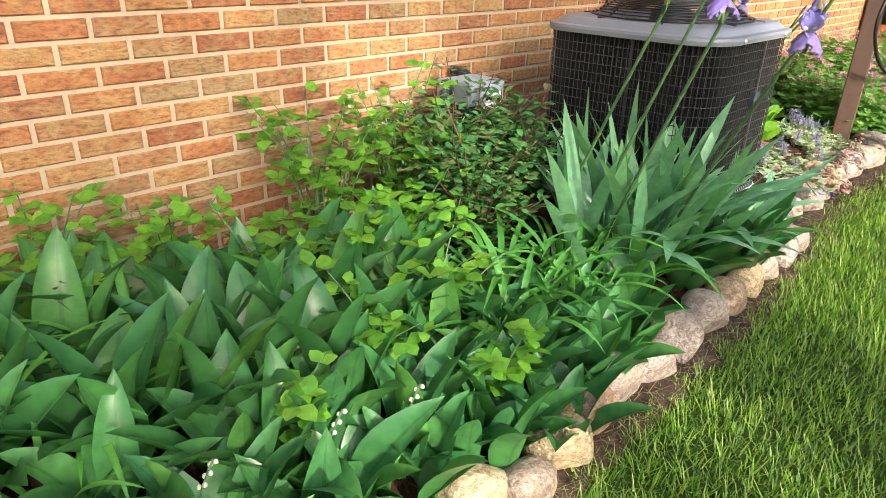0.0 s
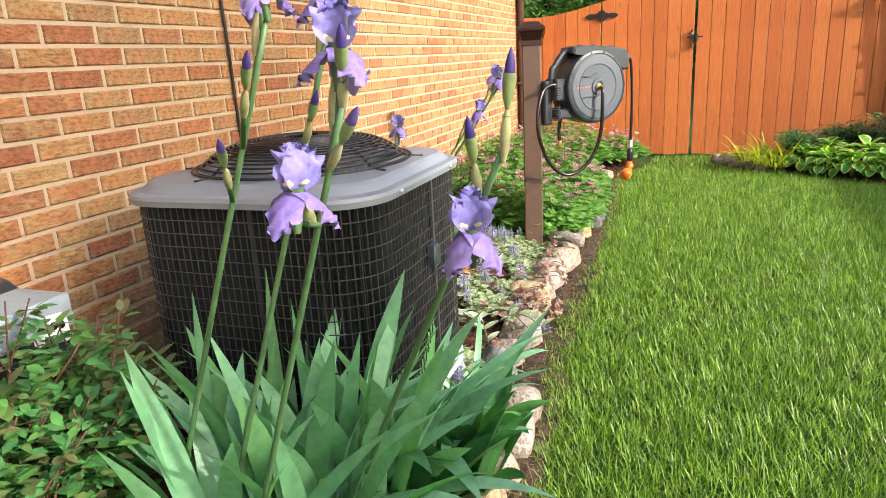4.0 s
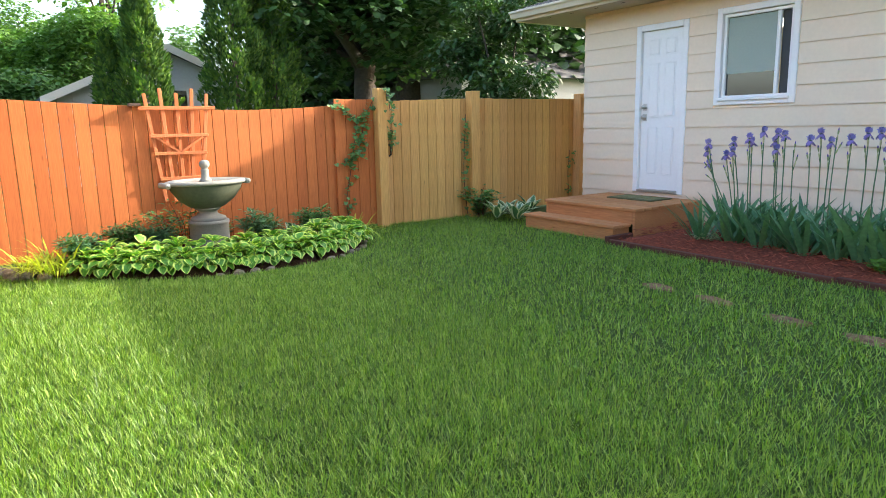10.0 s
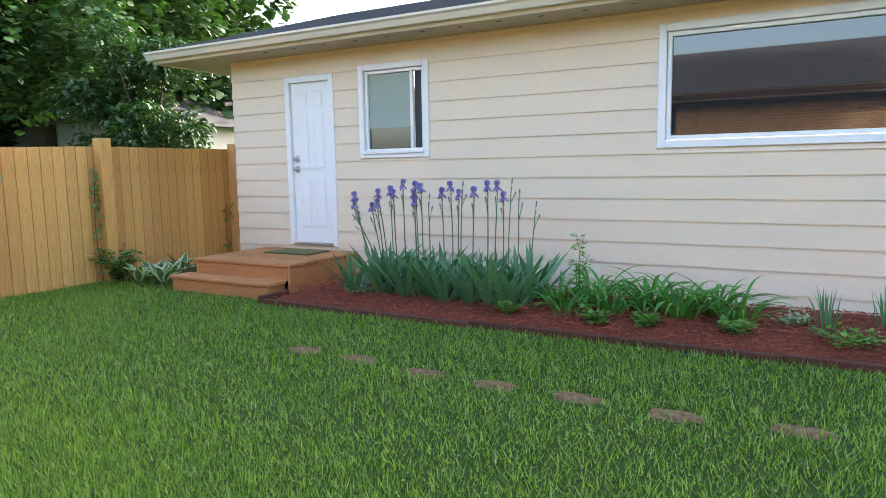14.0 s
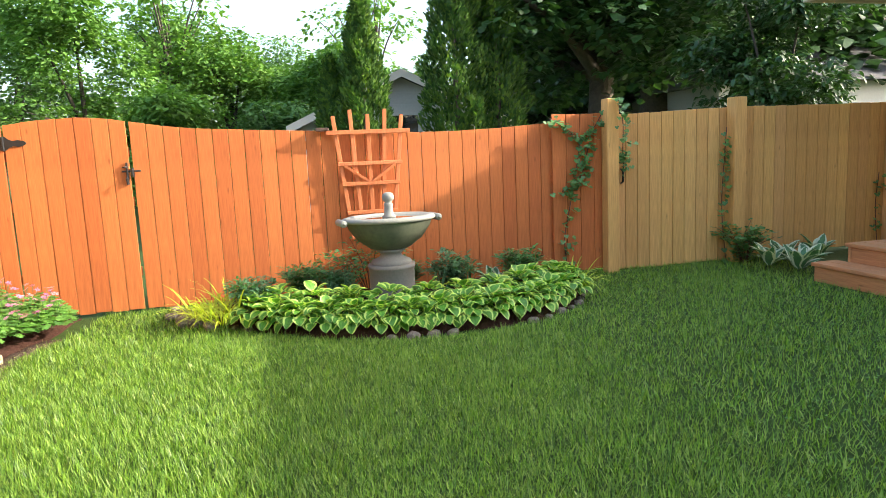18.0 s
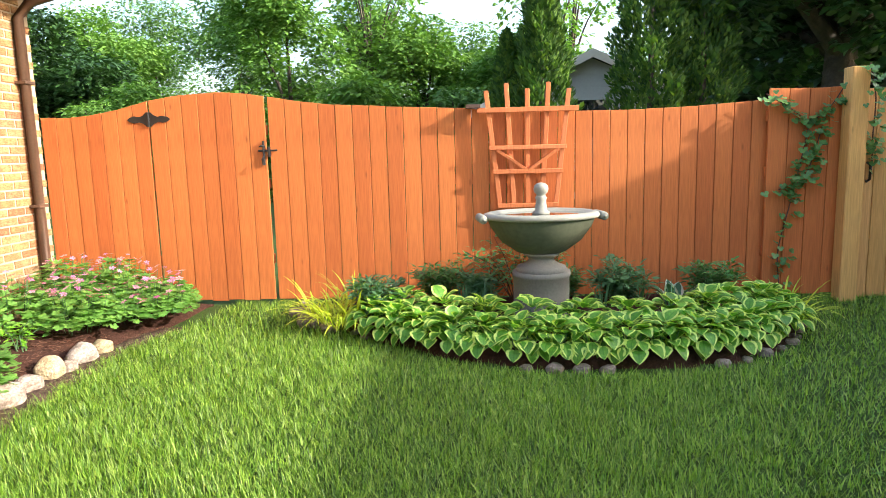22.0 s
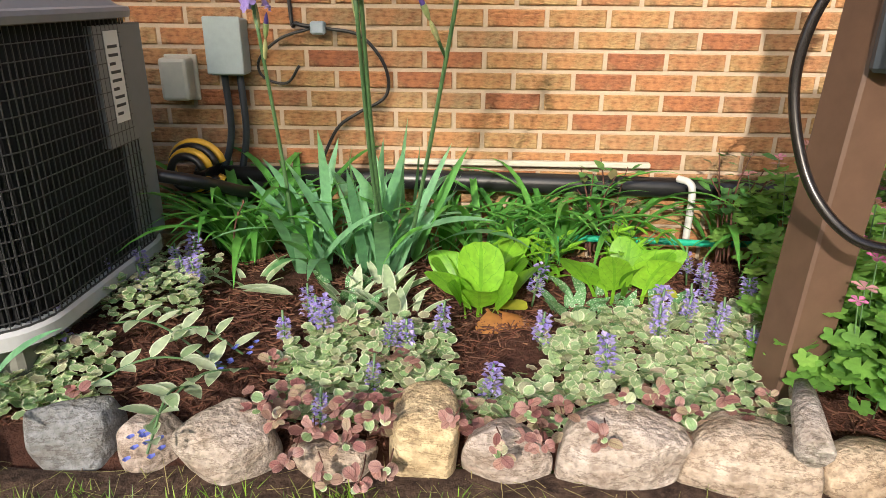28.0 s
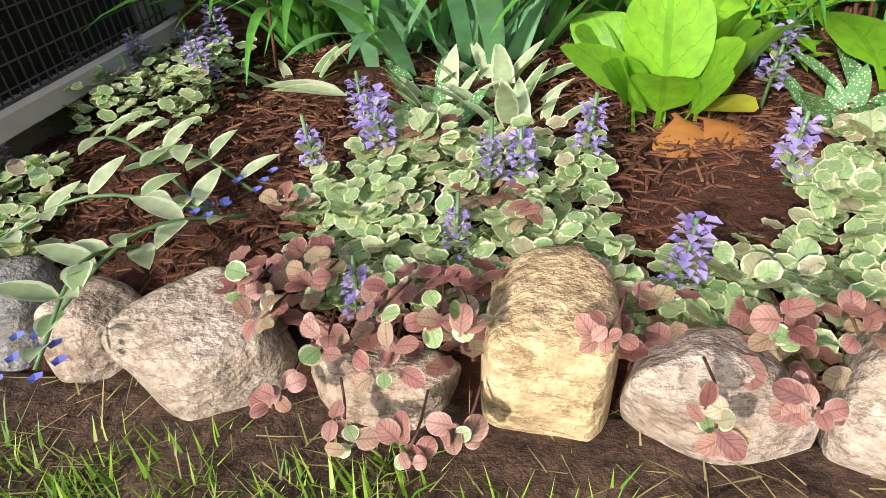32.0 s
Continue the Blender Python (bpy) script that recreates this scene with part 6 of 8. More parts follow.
def flat_leaf(width=0.5, cup=0.12, bend=-0.15):
    """A unit leaf along x: six triangles, cupped along the midrib and bent down at the tip."""
    v = np.array([(0, 0, 0), (0.35, -width / 2, cup), (0.35, 0, 0), (0.35, width / 2, cup), (0.72, -width * 0.38, cup * 0.7 + bend * 0.4), (0.72, 0, bend * 0.4), (0.72, width * 0.38, cup * 0.7 + bend * 0.4), (1, 0, bend)])
    f = np.array([(0, 1, 2), (0, 2, 3), (1, 4, 5), (1, 5, 2), (2, 5, 6), (2, 6, 3), (4, 7, 5), (5, 7, 6)])
    u = np.array([(0.5, 0), (0, 0.35), (0.5, 0.35), (1, 0.35), (0.05, 0.72), (0.5, 0.72), (0.95, 0.72), (0.5, 1)])
    return v, f, u


def palm_leaf(lobes=5, deep=0.45):
    """A unit rounded leaf cut into toothed lobes, on a short stalk."""
    v, u, f = [(0.5, 0, -0.03)], [(0.5, 0.5)], []
    n = lobes * 4
    for k in range(n + 1):
        a = math.pi - 0.25 + (-2 * math.pi + 0.5) * k / n
        ph = (k % 4) / 4
        r = 0.5 * (1 - deep * (0.0 if ph == 0.5 else (0.35 if ph in (0.25, 0.75) else 1.0)))
        v.append((0.5 + r * math.cos(a), r * math.sin(a), 0.05 * (1 if ph == 0.5 else 0)))
        u.append((0.5 + r * math.cos(a), 0.5 + r * math.sin(a)))
    f = [(0, k + 1, k + 2) for k in range(n)]
    return np.array(v, float), np.array(f), np.array(u)


def rhomb(width=0.6, bend=0.1):
    v = np.array([(0, 0, 0), (0.5, -width / 2, bend), (1, 0, 0), (0.5, width / 2, bend)], float)
    return v, np.array([(0, 1, 2), (0, 2, 3)]), np.array([(0.5, 0), (0, 0.5), (0.5, 1), (1, 0.5)])


def xyz(p, z):
    return np.concatenate([p, np.broadcast_to(np.asarray(z, float).reshape(-1, 1), (len(p), 1))], 1)


# ---- lawn ----
def lawn_points(n, x0, x1, y0, y1):
    p = np.stack([spread(n, x0, x1), spread(n, y0, y1)], -1)
    e = edge_y(p[:, 0]) - 0.115 + 0.08 * ((p[:, 0] > 3.1) & (p[:, 0] < 4.1)) + 0.025 * np.sin(p[:, 0] * 23) + 0.02 * np.sin(p[:, 0] * 57)
    rim = np.minimum.reduce([p[:, 0] - x0, x1 - p[:, 0], p[:, 1] - y0])
    keep = (p[:, 1] < e) & (rng.random(n) < 0.25 + rim * 0.8) & (p[:, 0] < FENCE_X + 0.1) & ~inside(HOSTA_BED, p[:, 0] + 0.08, p[:, 1])
    keep &= ~((p[:, 0] > 6.0) & (p[:, 0] < 7.65) & (p[:, 1] < -5.6)) & ~((p[:, 0] < 6.1) & (p[:, 1] < -5.42))
    for k, (cx, cy) in enumerate(PATCHES):
        d = np.hypot((p[:, 0] - cx) / 0.165, (p[:, 1] - cy) / 0.085) + 0.35 * np.sin(p[:, 0] * 40 + k) * np.sin(p[:, 1] * 47)
        keep &= d > 1 - 0.75 * rng.random(len(p)) ** 2
    return p[keep]


def grass_arrays(p, tall, wide, seg=2):
    n = len(p)
    wild = 0.95 + 0.14 * np.sin(p[:, 0] * 2.3 + 1.3 * np.sin(p[:, 1] * 1.7)) * np.sin(p[:, 1] * 2.9) + 0.16 * np.sin(p[:, 0] * 31 + 2 * np.sin(p[:, 1] * 13)) * np.sin(p[:, 1] * 37)
    L = tall * (0.55 + 0.75 * rng.random(n)) * np.clip(wild, 0.6, 1.3)
    return blade_field(xyz(p, -0.004), spread(n, 0, 2 * np.pi), spread(n, 0.0, 0.6), L, wide * spread(n, 0.7, 1.2), spread(n, 0.2, 1.3), seg)


near = grass_arrays(lawn_points(290000, -0.9, 8.2, -2.9, 1.25), 0.062, 0.0038)
far = grass_arrays(lawn_points(260000, -1.8, 9.9, -6.2, 1.2), 0.068, 0.0078, 1)
tagged(new("lawn_grass", field_mesh("lawn_grass", arrays(near, far), M["grass"])), "dense green lawn grass blades", "grass", kind="stuff")
p = lawn_points(9000, 1.0, 9.0, -5.6, -2.2)
p = p[rng.random(len(p)) < np.clip((-2.4 - p[:, 1]) / 2.2, 0.05, 1)]
c = stamp(palm_leaf(3, 0.5), xyz(p, spread(len(p), 0.015, 0.055)), spread(len(p), 0, 6.3), spread(len(p), -0.3, 0.3), spread(len(p), 0.013, 0.022))
tagged(new("clover_leaves", field_mesh("clover_leaves", c, M["geranium"])), "clover mixed into the shaded lawn", "clover", kind="stuff")
for k, (cx, cy) in enumerate(PATCHES):
    a = np.linspace(0, 2 * math.pi, 26)[:-1]
    pts = [(cx + 0.17 * (1 + 0.15 * math.sin(3 * t + k)) * math.cos(t), cy + 0.09 * (1 + 0.12 * math.sin(5 * t + k)) * math.sin(t)) for t in a]
    mound("ground_bare_patch", pts, 0.008, M["patchsoil"], "bare soil patch worn into the lawn", 0.04, 0.03, 0.010)
# stray grass and dry straw along the soil strip
xs = spread(3600, -1.0, 8.2)
p = np.stack([xs, edge_y(xs) - 0.105 + 0.032 * rng.standard_normal(3600)], -1)
tagged(new("edge_grass", field_mesh("edge_grass", grass_arrays(p, 0.05, 0.0035), M["grass"])), "ragged grass along the soil strip", "grass", kind="stuff")
xs = spread(1500, 0.5, 8.2)
p = np.stack([xs, edge_y(xs) - 0.05 + 0.06 * rng.standard_normal(1500)], -1)
straw = blade_field(xyz(p, 0.018), spread(1500, 0, 6.3), spread(1500, 1.25, 1.6), spread(1500, 0.02, 0.10), spread(1500, 0.0014, 0.0026), spread(1500, -0.2, 0.3), 2)
tagged(new("dry_straw", field_mesh("dry_straw", straw, M["drygrass"])), "dry straw and clippings on bare soil", "straw", kind="stuff")


# ---- mulch chips ----
def chips(name, poly, n, material, z, label, size=0.034):
    p = scatter(poly, n)
    L = 0.011 + size * rng.random(n) ** 1.6
    v = np.array([(-0.5, -0.055, 0), (0.5, -0.04, 0), (0.5, 0.04, 0), (-0.5, 0.055, 0), (-0.45, -0.04, 0.08), (0.42, -0.03, 0.07), (0.42, 0.03, 0.07), (-0.45, 0.04, 0.08)])
    f = np.array([(4, 5, 6), (4, 6, 7), (0, 1, 5), (0, 5, 4), (2, 3, 7), (2, 7, 6), (1, 2, 6), (1, 6, 5), (3, 0, 4), (3, 4, 7)])
    a = stamp((v, f, np.zeros((8, 2))), xyz(p, z(p)), spread(n, 0, 6.3), spread(n, -0.35, 0.35), L)
    tagged(new(name, field_mesh(name, a, material, False)), label, "mulch", kind="stuff")


def bed_z(p):
    return 0.012 + 0.12 * np.clip((p[:, 1] - edge_y(p[:, 0]) - 0.07) / 0.35, 0, 1) * np.clip((2.44 - p[:, 1]) / 0.35, 0, 1) + 0.006


chips("mulch_chips", [(2.9, 1.25), (5.2, 1.28), (5.2, 2.4), (2.9, 2.4)], 20000, M["mulch"], bed_z, "shredded brown bark mulch")
chips("mulch_chips", [(6.5, 1.33), (7.9, 1.36), (7.9, 1.8), (6.5, 1.7)], 1500, M["mulch"], bed_z, "shredded brown bark mulch")
chips("mulch_chips", [(0.4, 1.1), (2.9, 1.2), (2.9, 1.5), (0.4, 1.5)], 900, M["mulch"], bed_z, "shredded brown bark mulch")
chips("soil_crumbs", [(0.5, 0.93), (8.2, 1.08), (8.2, 1.25), (0.5, 1.1)], 5000, M["soil"], lambda p: 0.016 + 0 * p[:, 0], "loose crumbs of dark soil", 0.010)
chips("red_mulch_chips", [(6.0, -5.55), (-1.0, -5.55), (-1.0, -7.0), (6.0, -7.0)], 9000, M["redchip"], lambda p: 0.012 + 0.10 * np.clip((-5.5 - p[:, 1]) / 0.3, 0, 1) * np.clip((p[:, 1] + 7.1) / 0.3, 0, 1) + 0.022, "red shredded mulch", 0.06)


# ---- plants with leaves that can be told apart ----
def leaf_set(name, k, length, width, lean, droop, material, seg=7, fold=0.3, shape=oval, twist=0.0, spin=0.0):
    """A few leaf meshes of one kind, growing from the origin towards +x."""
    out = []
    for i in range(k):
        one = np.ones(1)
        a = blade_field(np.zeros((1, 3)), 0 * one, one * rng.uniform(*lean), one * rng.uniform(*length), one * rng.uniform(*width), one * rng.uniform(*droop), seg, fold, shape=shape, twist=rng.uniform(-twist, twist), spin=rng.uniform(-spin, spin))
        out.append(field_mesh(name, a, material))
    return out


def clump(name, label, category, at, leaves, n, radius=0.03, scale=(0.8, 1.1), group="", part_name="leaf", tilt=0.0, arc=(0, 360)):
    t = thing(name, label, category, at, group)
    for i in range(n):
        a = radians(rng.uniform(*arc) if arc != (0, 360) else 360 * (i + rng.uniform(0, 0.8)) / n)
        s = rng.uniform(*scale)
        r = radius * math.sqrt(rng.random())
        ob = part(part_name, leaves[int(rng.integers(len(leaves)))], t)
        ob.matrix_basis = pose(r * math.cos(a), r * math.sin(a), 0, rng.uniform(-tilt, tilt), rng.uniform(-tilt, tilt), math.degrees(a)) @ Matrix.Scale(s, 4)
    return t


broad = leaf_set("leaf", 12, (0.22, 0.32), (0.085, 0.115), (0.05, 0.6), (0.2, 1.3), M["bigleaf"], 8, 0.6, twist=0.6)
spots = [(-0.55, 1.3), (-0.4, 1.65), (-0.2, 1.2), (-0.15, 1.55), (-0.1, 1.9), (0.05, 1.35), (0.1, 1.7), (0.15, 2.1), (0.2, 1.15), (0.28, 1.5), (0.3, 1.85), (0.38, 1.28), (0.42, 1.65), (0.45, 2.15), (0.5, 1.12), (0.52, 1.42), (0.58, 1.8), (0.63, 1.22), (0.66, 1.58), (0.72, 1.98),
         (0.76, 1.12), (0.8, 1.38), (0.85, 1.7), (0.92, 1.18), (0.95, 1.5), (1.02, 1.85), (1.08, 1.14), (1.12, 1.38), (1.2, 1.62), (1.25, 1.18), (1.38, 1.3), (1.45, 1.16), (1.58, 1.22), (1.7, 1.17), (1.85, 1.18), (2.2, 1.18), (2.33, 1.22), (2.45, 1.17), (2.4, 1.35), (2.62, 1.19), (2.75, 1.17), (2.55, 1.12), (0.35, 1.98), (0.0, 1.08), (0.55, 1.3), (0.68, 1.35), (0.88, 1.28), (1.0, 1.3), (1.18, 1.25), (1.3, 1.42), (1.05, 1.6), (1.0, 1.1), (1.18, 1.08), (1.32, 1.1), (1.5, 1.1), (-0.3, 2.1), (-0.1, 2.2), (0.1, 2.05), (0.25, 2.2), (0.45, 2.05), (0.62, 2.1), (0.3, 1.68), (0.12, 1.85), (-0.3, 1.75), (0.55, 1.62), (0.78, 1.86), (0.85, 1.55), (1.0, 1.72), (1.2, 1.8)]
for x, y in spots:
    clump("lily_of_the_valley", "broad glossy green lily-of-the-valley clump in the bed", "plant", (x + rng.uniform(-0.04, 0.04), y + rng.uniform(-0.04, 0.04), float(bed_z(np.array([[x, y]]))[0]) - 0.015), broad, 8, 0.07, ((0.75, 1.08) if x < 2.1 else (0.95, 1.3)) if y < 1.55 else (1.0, 1.4), "lily of the valley clumps", tilt=6)
for x, y in ((0.35, 1.3), (0.62, 1.25), (0.8, 1.2), (0.15, 1.25)):
    t = thing("lily_flower_sprig", "small white bell flowers among broad leaves", "flower", (x, y, 0.1), "lily flower sprigs")
    part("stalk", tube("stalk", [(0, 0, 0), (0.01, 0.0, 0.12), (0.04, -0.01, 0.19)], 0.0022, M["stem"], 5), t)
    for i in range(6):
        part("bell", lathe("bell", [(0.001, 0.008), (0.005, 0.004), (0.0055, -0.001)], M["whitefloret"], 8), t, "", (0.012 + i * 0.006, -0.002 * i + 0.006 * (-1) ** i, 0.125 + i * 0.012))

strap = leaf_set("leaf", 10, (0.38, 0.55), (0.018, 0.028), (0.15, 0.55), (1.3, 2.4), M["dayleaf"], 10, 0.45, shape=lambda x: (0.8 + 0.2 * math.sin(3 * x)) if x < 0.5 else max(0.0, 1 - ((x - 0.5) / 0.5) ** 1.5))
for x, y, n in ((1.35, 1.32, 18), (1.5, 1.5, 20), (1.66, 1.32, 20), (1.8, 1.48, 20), (1.9, 1.26, 16), (1.3, 1.6, 12), (0.05, 1.75, 14), (0.5, 1.95, 10), (0.28, 1.72, 14), (0.15, 1.5, 10), (-0.2, 1.8, 14), (3.38, 2.08, 34), (3.25, 2.24, 20), (3.54, 2.18, 24), (4.25, 2.26, 22), (4.45, 2.3, 20), (4.15, 2.14, 16), (4.02, 2.28, 18), (4.62, 2.3, 18), (4.36, 2.14, 12), (5.12, 2.15, 16), (5.3, 2.25, 14), (5.0, 2.32, 12)):
    clump("daylily", "arching narrow-leaved daylily clump in the flower bed", "plant", (x, y, 0.10), strap, n, 0.05, (0.75, 1.1) if x < 3 else ((0.95, 1.3) if x < 3.6 else (0.8, 1.2)), "daylily clumps", tilt=6)

swords = leaf_set("leaf", 16, (0.46, 0.68), (0.048, 0.068), (0.02, 0.80), (0.02, 0.75), M["irisleaf"], 8, 0.12, sword, 0.35, 1.3)
bent = leaf_set("leaf", 4, (0.48, 0.60), (0.045, 0.058), (0.45, 0.7), (0.6, 1.3), M["irisleaf"], 10, 0.12, sword, 0.5)
for x, y, n in ((1.98, 1.52, 10), (2.08, 1.42, 12), (2.18, 1.50, 10), (2.12, 1.34, 10), (2.26, 1.38, 11), (2.36, 1.28, 10), (2.44, 1.24, 7), (2.20, 1.26, 9), (1.90, 1.42, 8), (2.02, 1.30, 8)):
    t = clump("iris_plant", "bearded iris clump with upright sword-shaped leaves", "plant", (x, y, 0.10), swords, n, 0.05, (0.8, 1.08), "iris clumps", tilt=3)
    for i in range(2):
        ob = part("leaf", bent[i + int(rng.integers(2))], t)
        ob.matrix_basis = pose(0, 0, 0.02, 0, 0, rng.uniform(200, 380))
t = clump("iris_plant", "bearded iris clump with long leaves over the stones", "plant", (2.18, 1.30, 0.10), bent, 5, 0.04, (0.9, 1.1), "iris clumps", tilt=2, arc=(-100, 10))
for x, y in ((2.58, 1.20), (2.80, 1.21), (2.99, 1.24)):
    clump("iris_plant", "low young iris leaves beside the air conditioner", "plant", (x, y, 0.09), bent, 7, 0.05, (0.42, 0.6), "iris clumps", tilt=14)
for x, y, n in ((3.66, 2.08, 9), (3.78, 2.02, 9), (3.90, 2.08, 9), (3.58, 1.99, 6), (3.84, 1.96, 6)):
    clump("iris_plant", "bearded iris clump with grey-green sword-shaped leaves", "plant", (x, y, 0.11), swords, n, 0.06, (0.56, 0.80), "iris clumps", tilt=20)
    clump("iris_plant", "arching grey-green iris leaves", "plant", (x, y, 0.13), bent, 3, 0.05, (0.7, 0.95), "iris clumps", tilt=10)
ob = clump("iris_plant", "bent grey-green iris leaf fan over the mulch", "plant", (3.68, 1.90, 0.14), bent, 3, 0.02, (0.55, 0.72), "iris clumps", arc=(235, 280))
clump("white_leaved_plant", "single broad white-green leaf over the mulch", "plant", (3.62, 1.72, 0.17), leaf_set("leaf", 2, (0.13, 0.15), (0.045, 0.05), (1.2, 1.4), (0.1, 0.3), M["paleleaf"], 6, 0.25), 2, 0.01, (0.9, 1.1), "white-leaved plants", arc=(165, 200))


def petal(length, width, lean, droop, material, name, ruffle=0.06, seg=10):
    """A ruffled iris petal growing from the origin towards +x: a narrow claw, a broad blade and a rounded, frilled end."""
    cols, vs, us = 11, [], []
    r, z = 0.0, 0.0
    for i in range(seg + 1):
        s = i / seg
        ang = lean + droop * s ** (1.2 if droop < 0 else 0.24)
        if i:
            r, z = r + math.sin(ang) * length / seg, z + math.cos(ang) * length / seg
        w = width * max(0.22, math.sin(math.pi * (0.06 + 0.84 * s ** 0.9)) ** 0.65)
        for c in range(cols):
            q = c / (cols - 1) * 2 - 1
            wave = ruffle * width * (math.sin(q * 8 + s * 15) + 0.6 * math.sin(q * 15 - s * 24)) * s * abs(q) ** 1.4
            cup = 0.26 * width * q * q
            back = length * 0.14 * q * q * (s > 0.8)
            vs.append((r + (cup if droop < 0 else -cup) + wave, q * w / 2, z + wave * 0.5 + (-back if droop < 0 else back)))
            us.append((c / (cols - 1), s))
    f = [(i * cols + c, i * cols + c + 1, (i + 1) * cols + c + 1, (i + 1) * cols + c) for i in range(seg) for c in range(cols - 1)]
    return mesh_of(name, vs, f, material, True, us)


STANDARD = petal(0.057, 0.046, 0.56, -1.35, M["irispetal"], "standard", 0.19, 14)
FALL = petal(0.070, 0.043, 0.45, 2.35, M["irisfall"], "fall", 0.15, 14)
BEARD = tube("beard", [(0.006, 0, 0.006), (0.014, 0, 0.010), (0.021, 0, 0.009)], [0.003, 0.004, 0.002], M["beard"], 6)
CLAW = lathe("spathe", [(0.003, -0.075), (0.007, -0.055), (0.0085, -0.03), (0.006, -0.008), (0.0025, 0.004)], M["spathe"], 10)
TUBE = lathe("flower_tube", [(0.004, -0.045), (0.0075, -0.02), (0.009, 0.0), (0.012, 0.008)], M["stem"], 10)
BUD = lathe("bud", [(0.004, 0.0), (0.0078, 0.010), (0.0074, 0.022), (0.0045, 0.036), (0.0008, 0.046)], M["irisbud"], 12)
BUDGREEN = lathe("bud_base", [(0.003, -0.04), (0.008, -0.022), (0.0095, -0.002), (0.0092, 0.009), (0.0086, 0.012)], M["budgreen"], 12)


def iris_stem(base, tip, flowers, buds, label="tall iris stem with pale lavender flowers and violet buds", scale=1.0):
    """A stem from base to tip; flowers and buds are places on it or beside it."""
    t = thing("iris_flower_stem", label, "flower", (0, 0, 0), "iris flower stems")
    b, e = Vector(base), Vector(tip)
    mid = (b + e) / 2 + Vector((rng.uniform(-0.015, 0.015), rng.uniform(-0.015, 0.015), 0))
    path = smooth_path([b, mid, e], 7)
    part("stem", tube("stem", path, [0.0066 * scale * (1 - 0.35 * i / len(path)) for i in range(len(path))], M["stem"], 8), t)
    for p in flowers:
        p = Vector(p)
        j = min(path, key=lambda q: (q - (p - Vector((0, 0, 0.10)))).length)
        if (j - p).length > 0.03:
            part("stem", tube("stem", smooth_path([j, (j + p) / 2 + Vector((0, 0, -0.01)), p - Vector((0, 0, 0.02))], 4), 0.0045 * scale, M["stem"], 6), t)
        p = p + Vector((0, 0, 0.012))
        f = part("flower", TUBE, t, "lavender iris flower")
        f.matrix_basis = pose(p.x, p.y, p.z, rng.uniform(-8, 8), rng.uniform(-8, 8), rng.uniform(0, 120)) @ Matrix.Scale(scale, 4)
        for k in range(3):
            part("standard", STANDARD, f, "", pose(0, 0, 0.005, 0, rng.uniform(-8, 8), 60 + 120 * k))
            part("fall", FALL, f, "", pose(0, 0, 0.004, 0, rng.uniform(-8, 8), 120 * k))
            part("beard", BEARD, f, "", pose(0, 0, 0.004, 0, 0, 120 * k))
        along = (p - j + Vector((0, 0, 0.01))).to_track_quat("Z", "X").to_matrix().to_4x4()
        part("spathe", CLAW, t, "papery spathe", Matrix.Translation(p) @ along @ pose(0, 0, -0.025 * scale) @ Matrix.Scale(scale, 4))
    for p in buds:
        p = Vector(p)
        j = min(path, key=lambda q: (q - (p - Vector((0, 0, 0.12 * scale)))).length)
        along = (p - j).normalized()
        part("stem", tube("stem", [j, (j + p) / 2, p - along * 0.04 * scale], 0.0045 * scale, M["stem"], 6), t)
        a = Matrix.Translation(p) @ along.to_track_quat("Z", "X").to_matrix().to_4x4() @ Matrix.Scale(0.78 * scale, 4)
        part("bud", BUD, t, "violet furled bud", a)
        part("bud_base", BUDGREEN, t, "", a)
        part("spathe", CLAW, t, "papery spathe", a @ pose(0, 0, -0.045))
    return t


iris_stem((1.98, 1.70, 0.1), (1.785, 1.12, 1.29), [(1.79, 1.125, 1.325)], [(1.735, 1.125, 1.23), (1.745, 1.19, 1.12)])
iris_stem((1.95, 1.54, 0.1), (1.88, 1.08, 1.275), [(1.885, 1.08, 1.315)], [(1.845, 1.095, 1.175)])
iris_stem((1.93, 1.45, 0.1), (1.665, 0.95, 1.19), [(1.665, 0.95, 1.235), (1.60, 0.985, 1.085)], [(1.625, 0.925, 1.245), (1.645, 0.935, 1.165)])
iris_stem((2.26, 1.36, 0.1), (1.715, 0.775, 1.13), [(1.70, 0.815, 1.02)], [(1.705, 0.765, 1.205), (1.70, 0.81, 1.14)])
iris_stem((3.84, 2.05, 0.12), (3.89, 1.37, 1.09), [(3.886, 1.36, 1.12)], [(3.93, 1.40, 1.06)])
iris_stem((3.90, 2.06, 0.12), (4.10, 1.44, 1.10), [(4.098, 1.435, 1.13)], [(4.00, 1.56, 0.93)])
iris_stem((3.84, 2.02, 0.12), (3.87, 1.46, 0.95), [(3.869, 1.45, 0.985)], [])
iris_stem((3.56, 2.02, 0.12), (3.58, 1.73, 0.90), [(3.58, 1.72, 0.95)], [(3.60, 1.74, 0.88)])

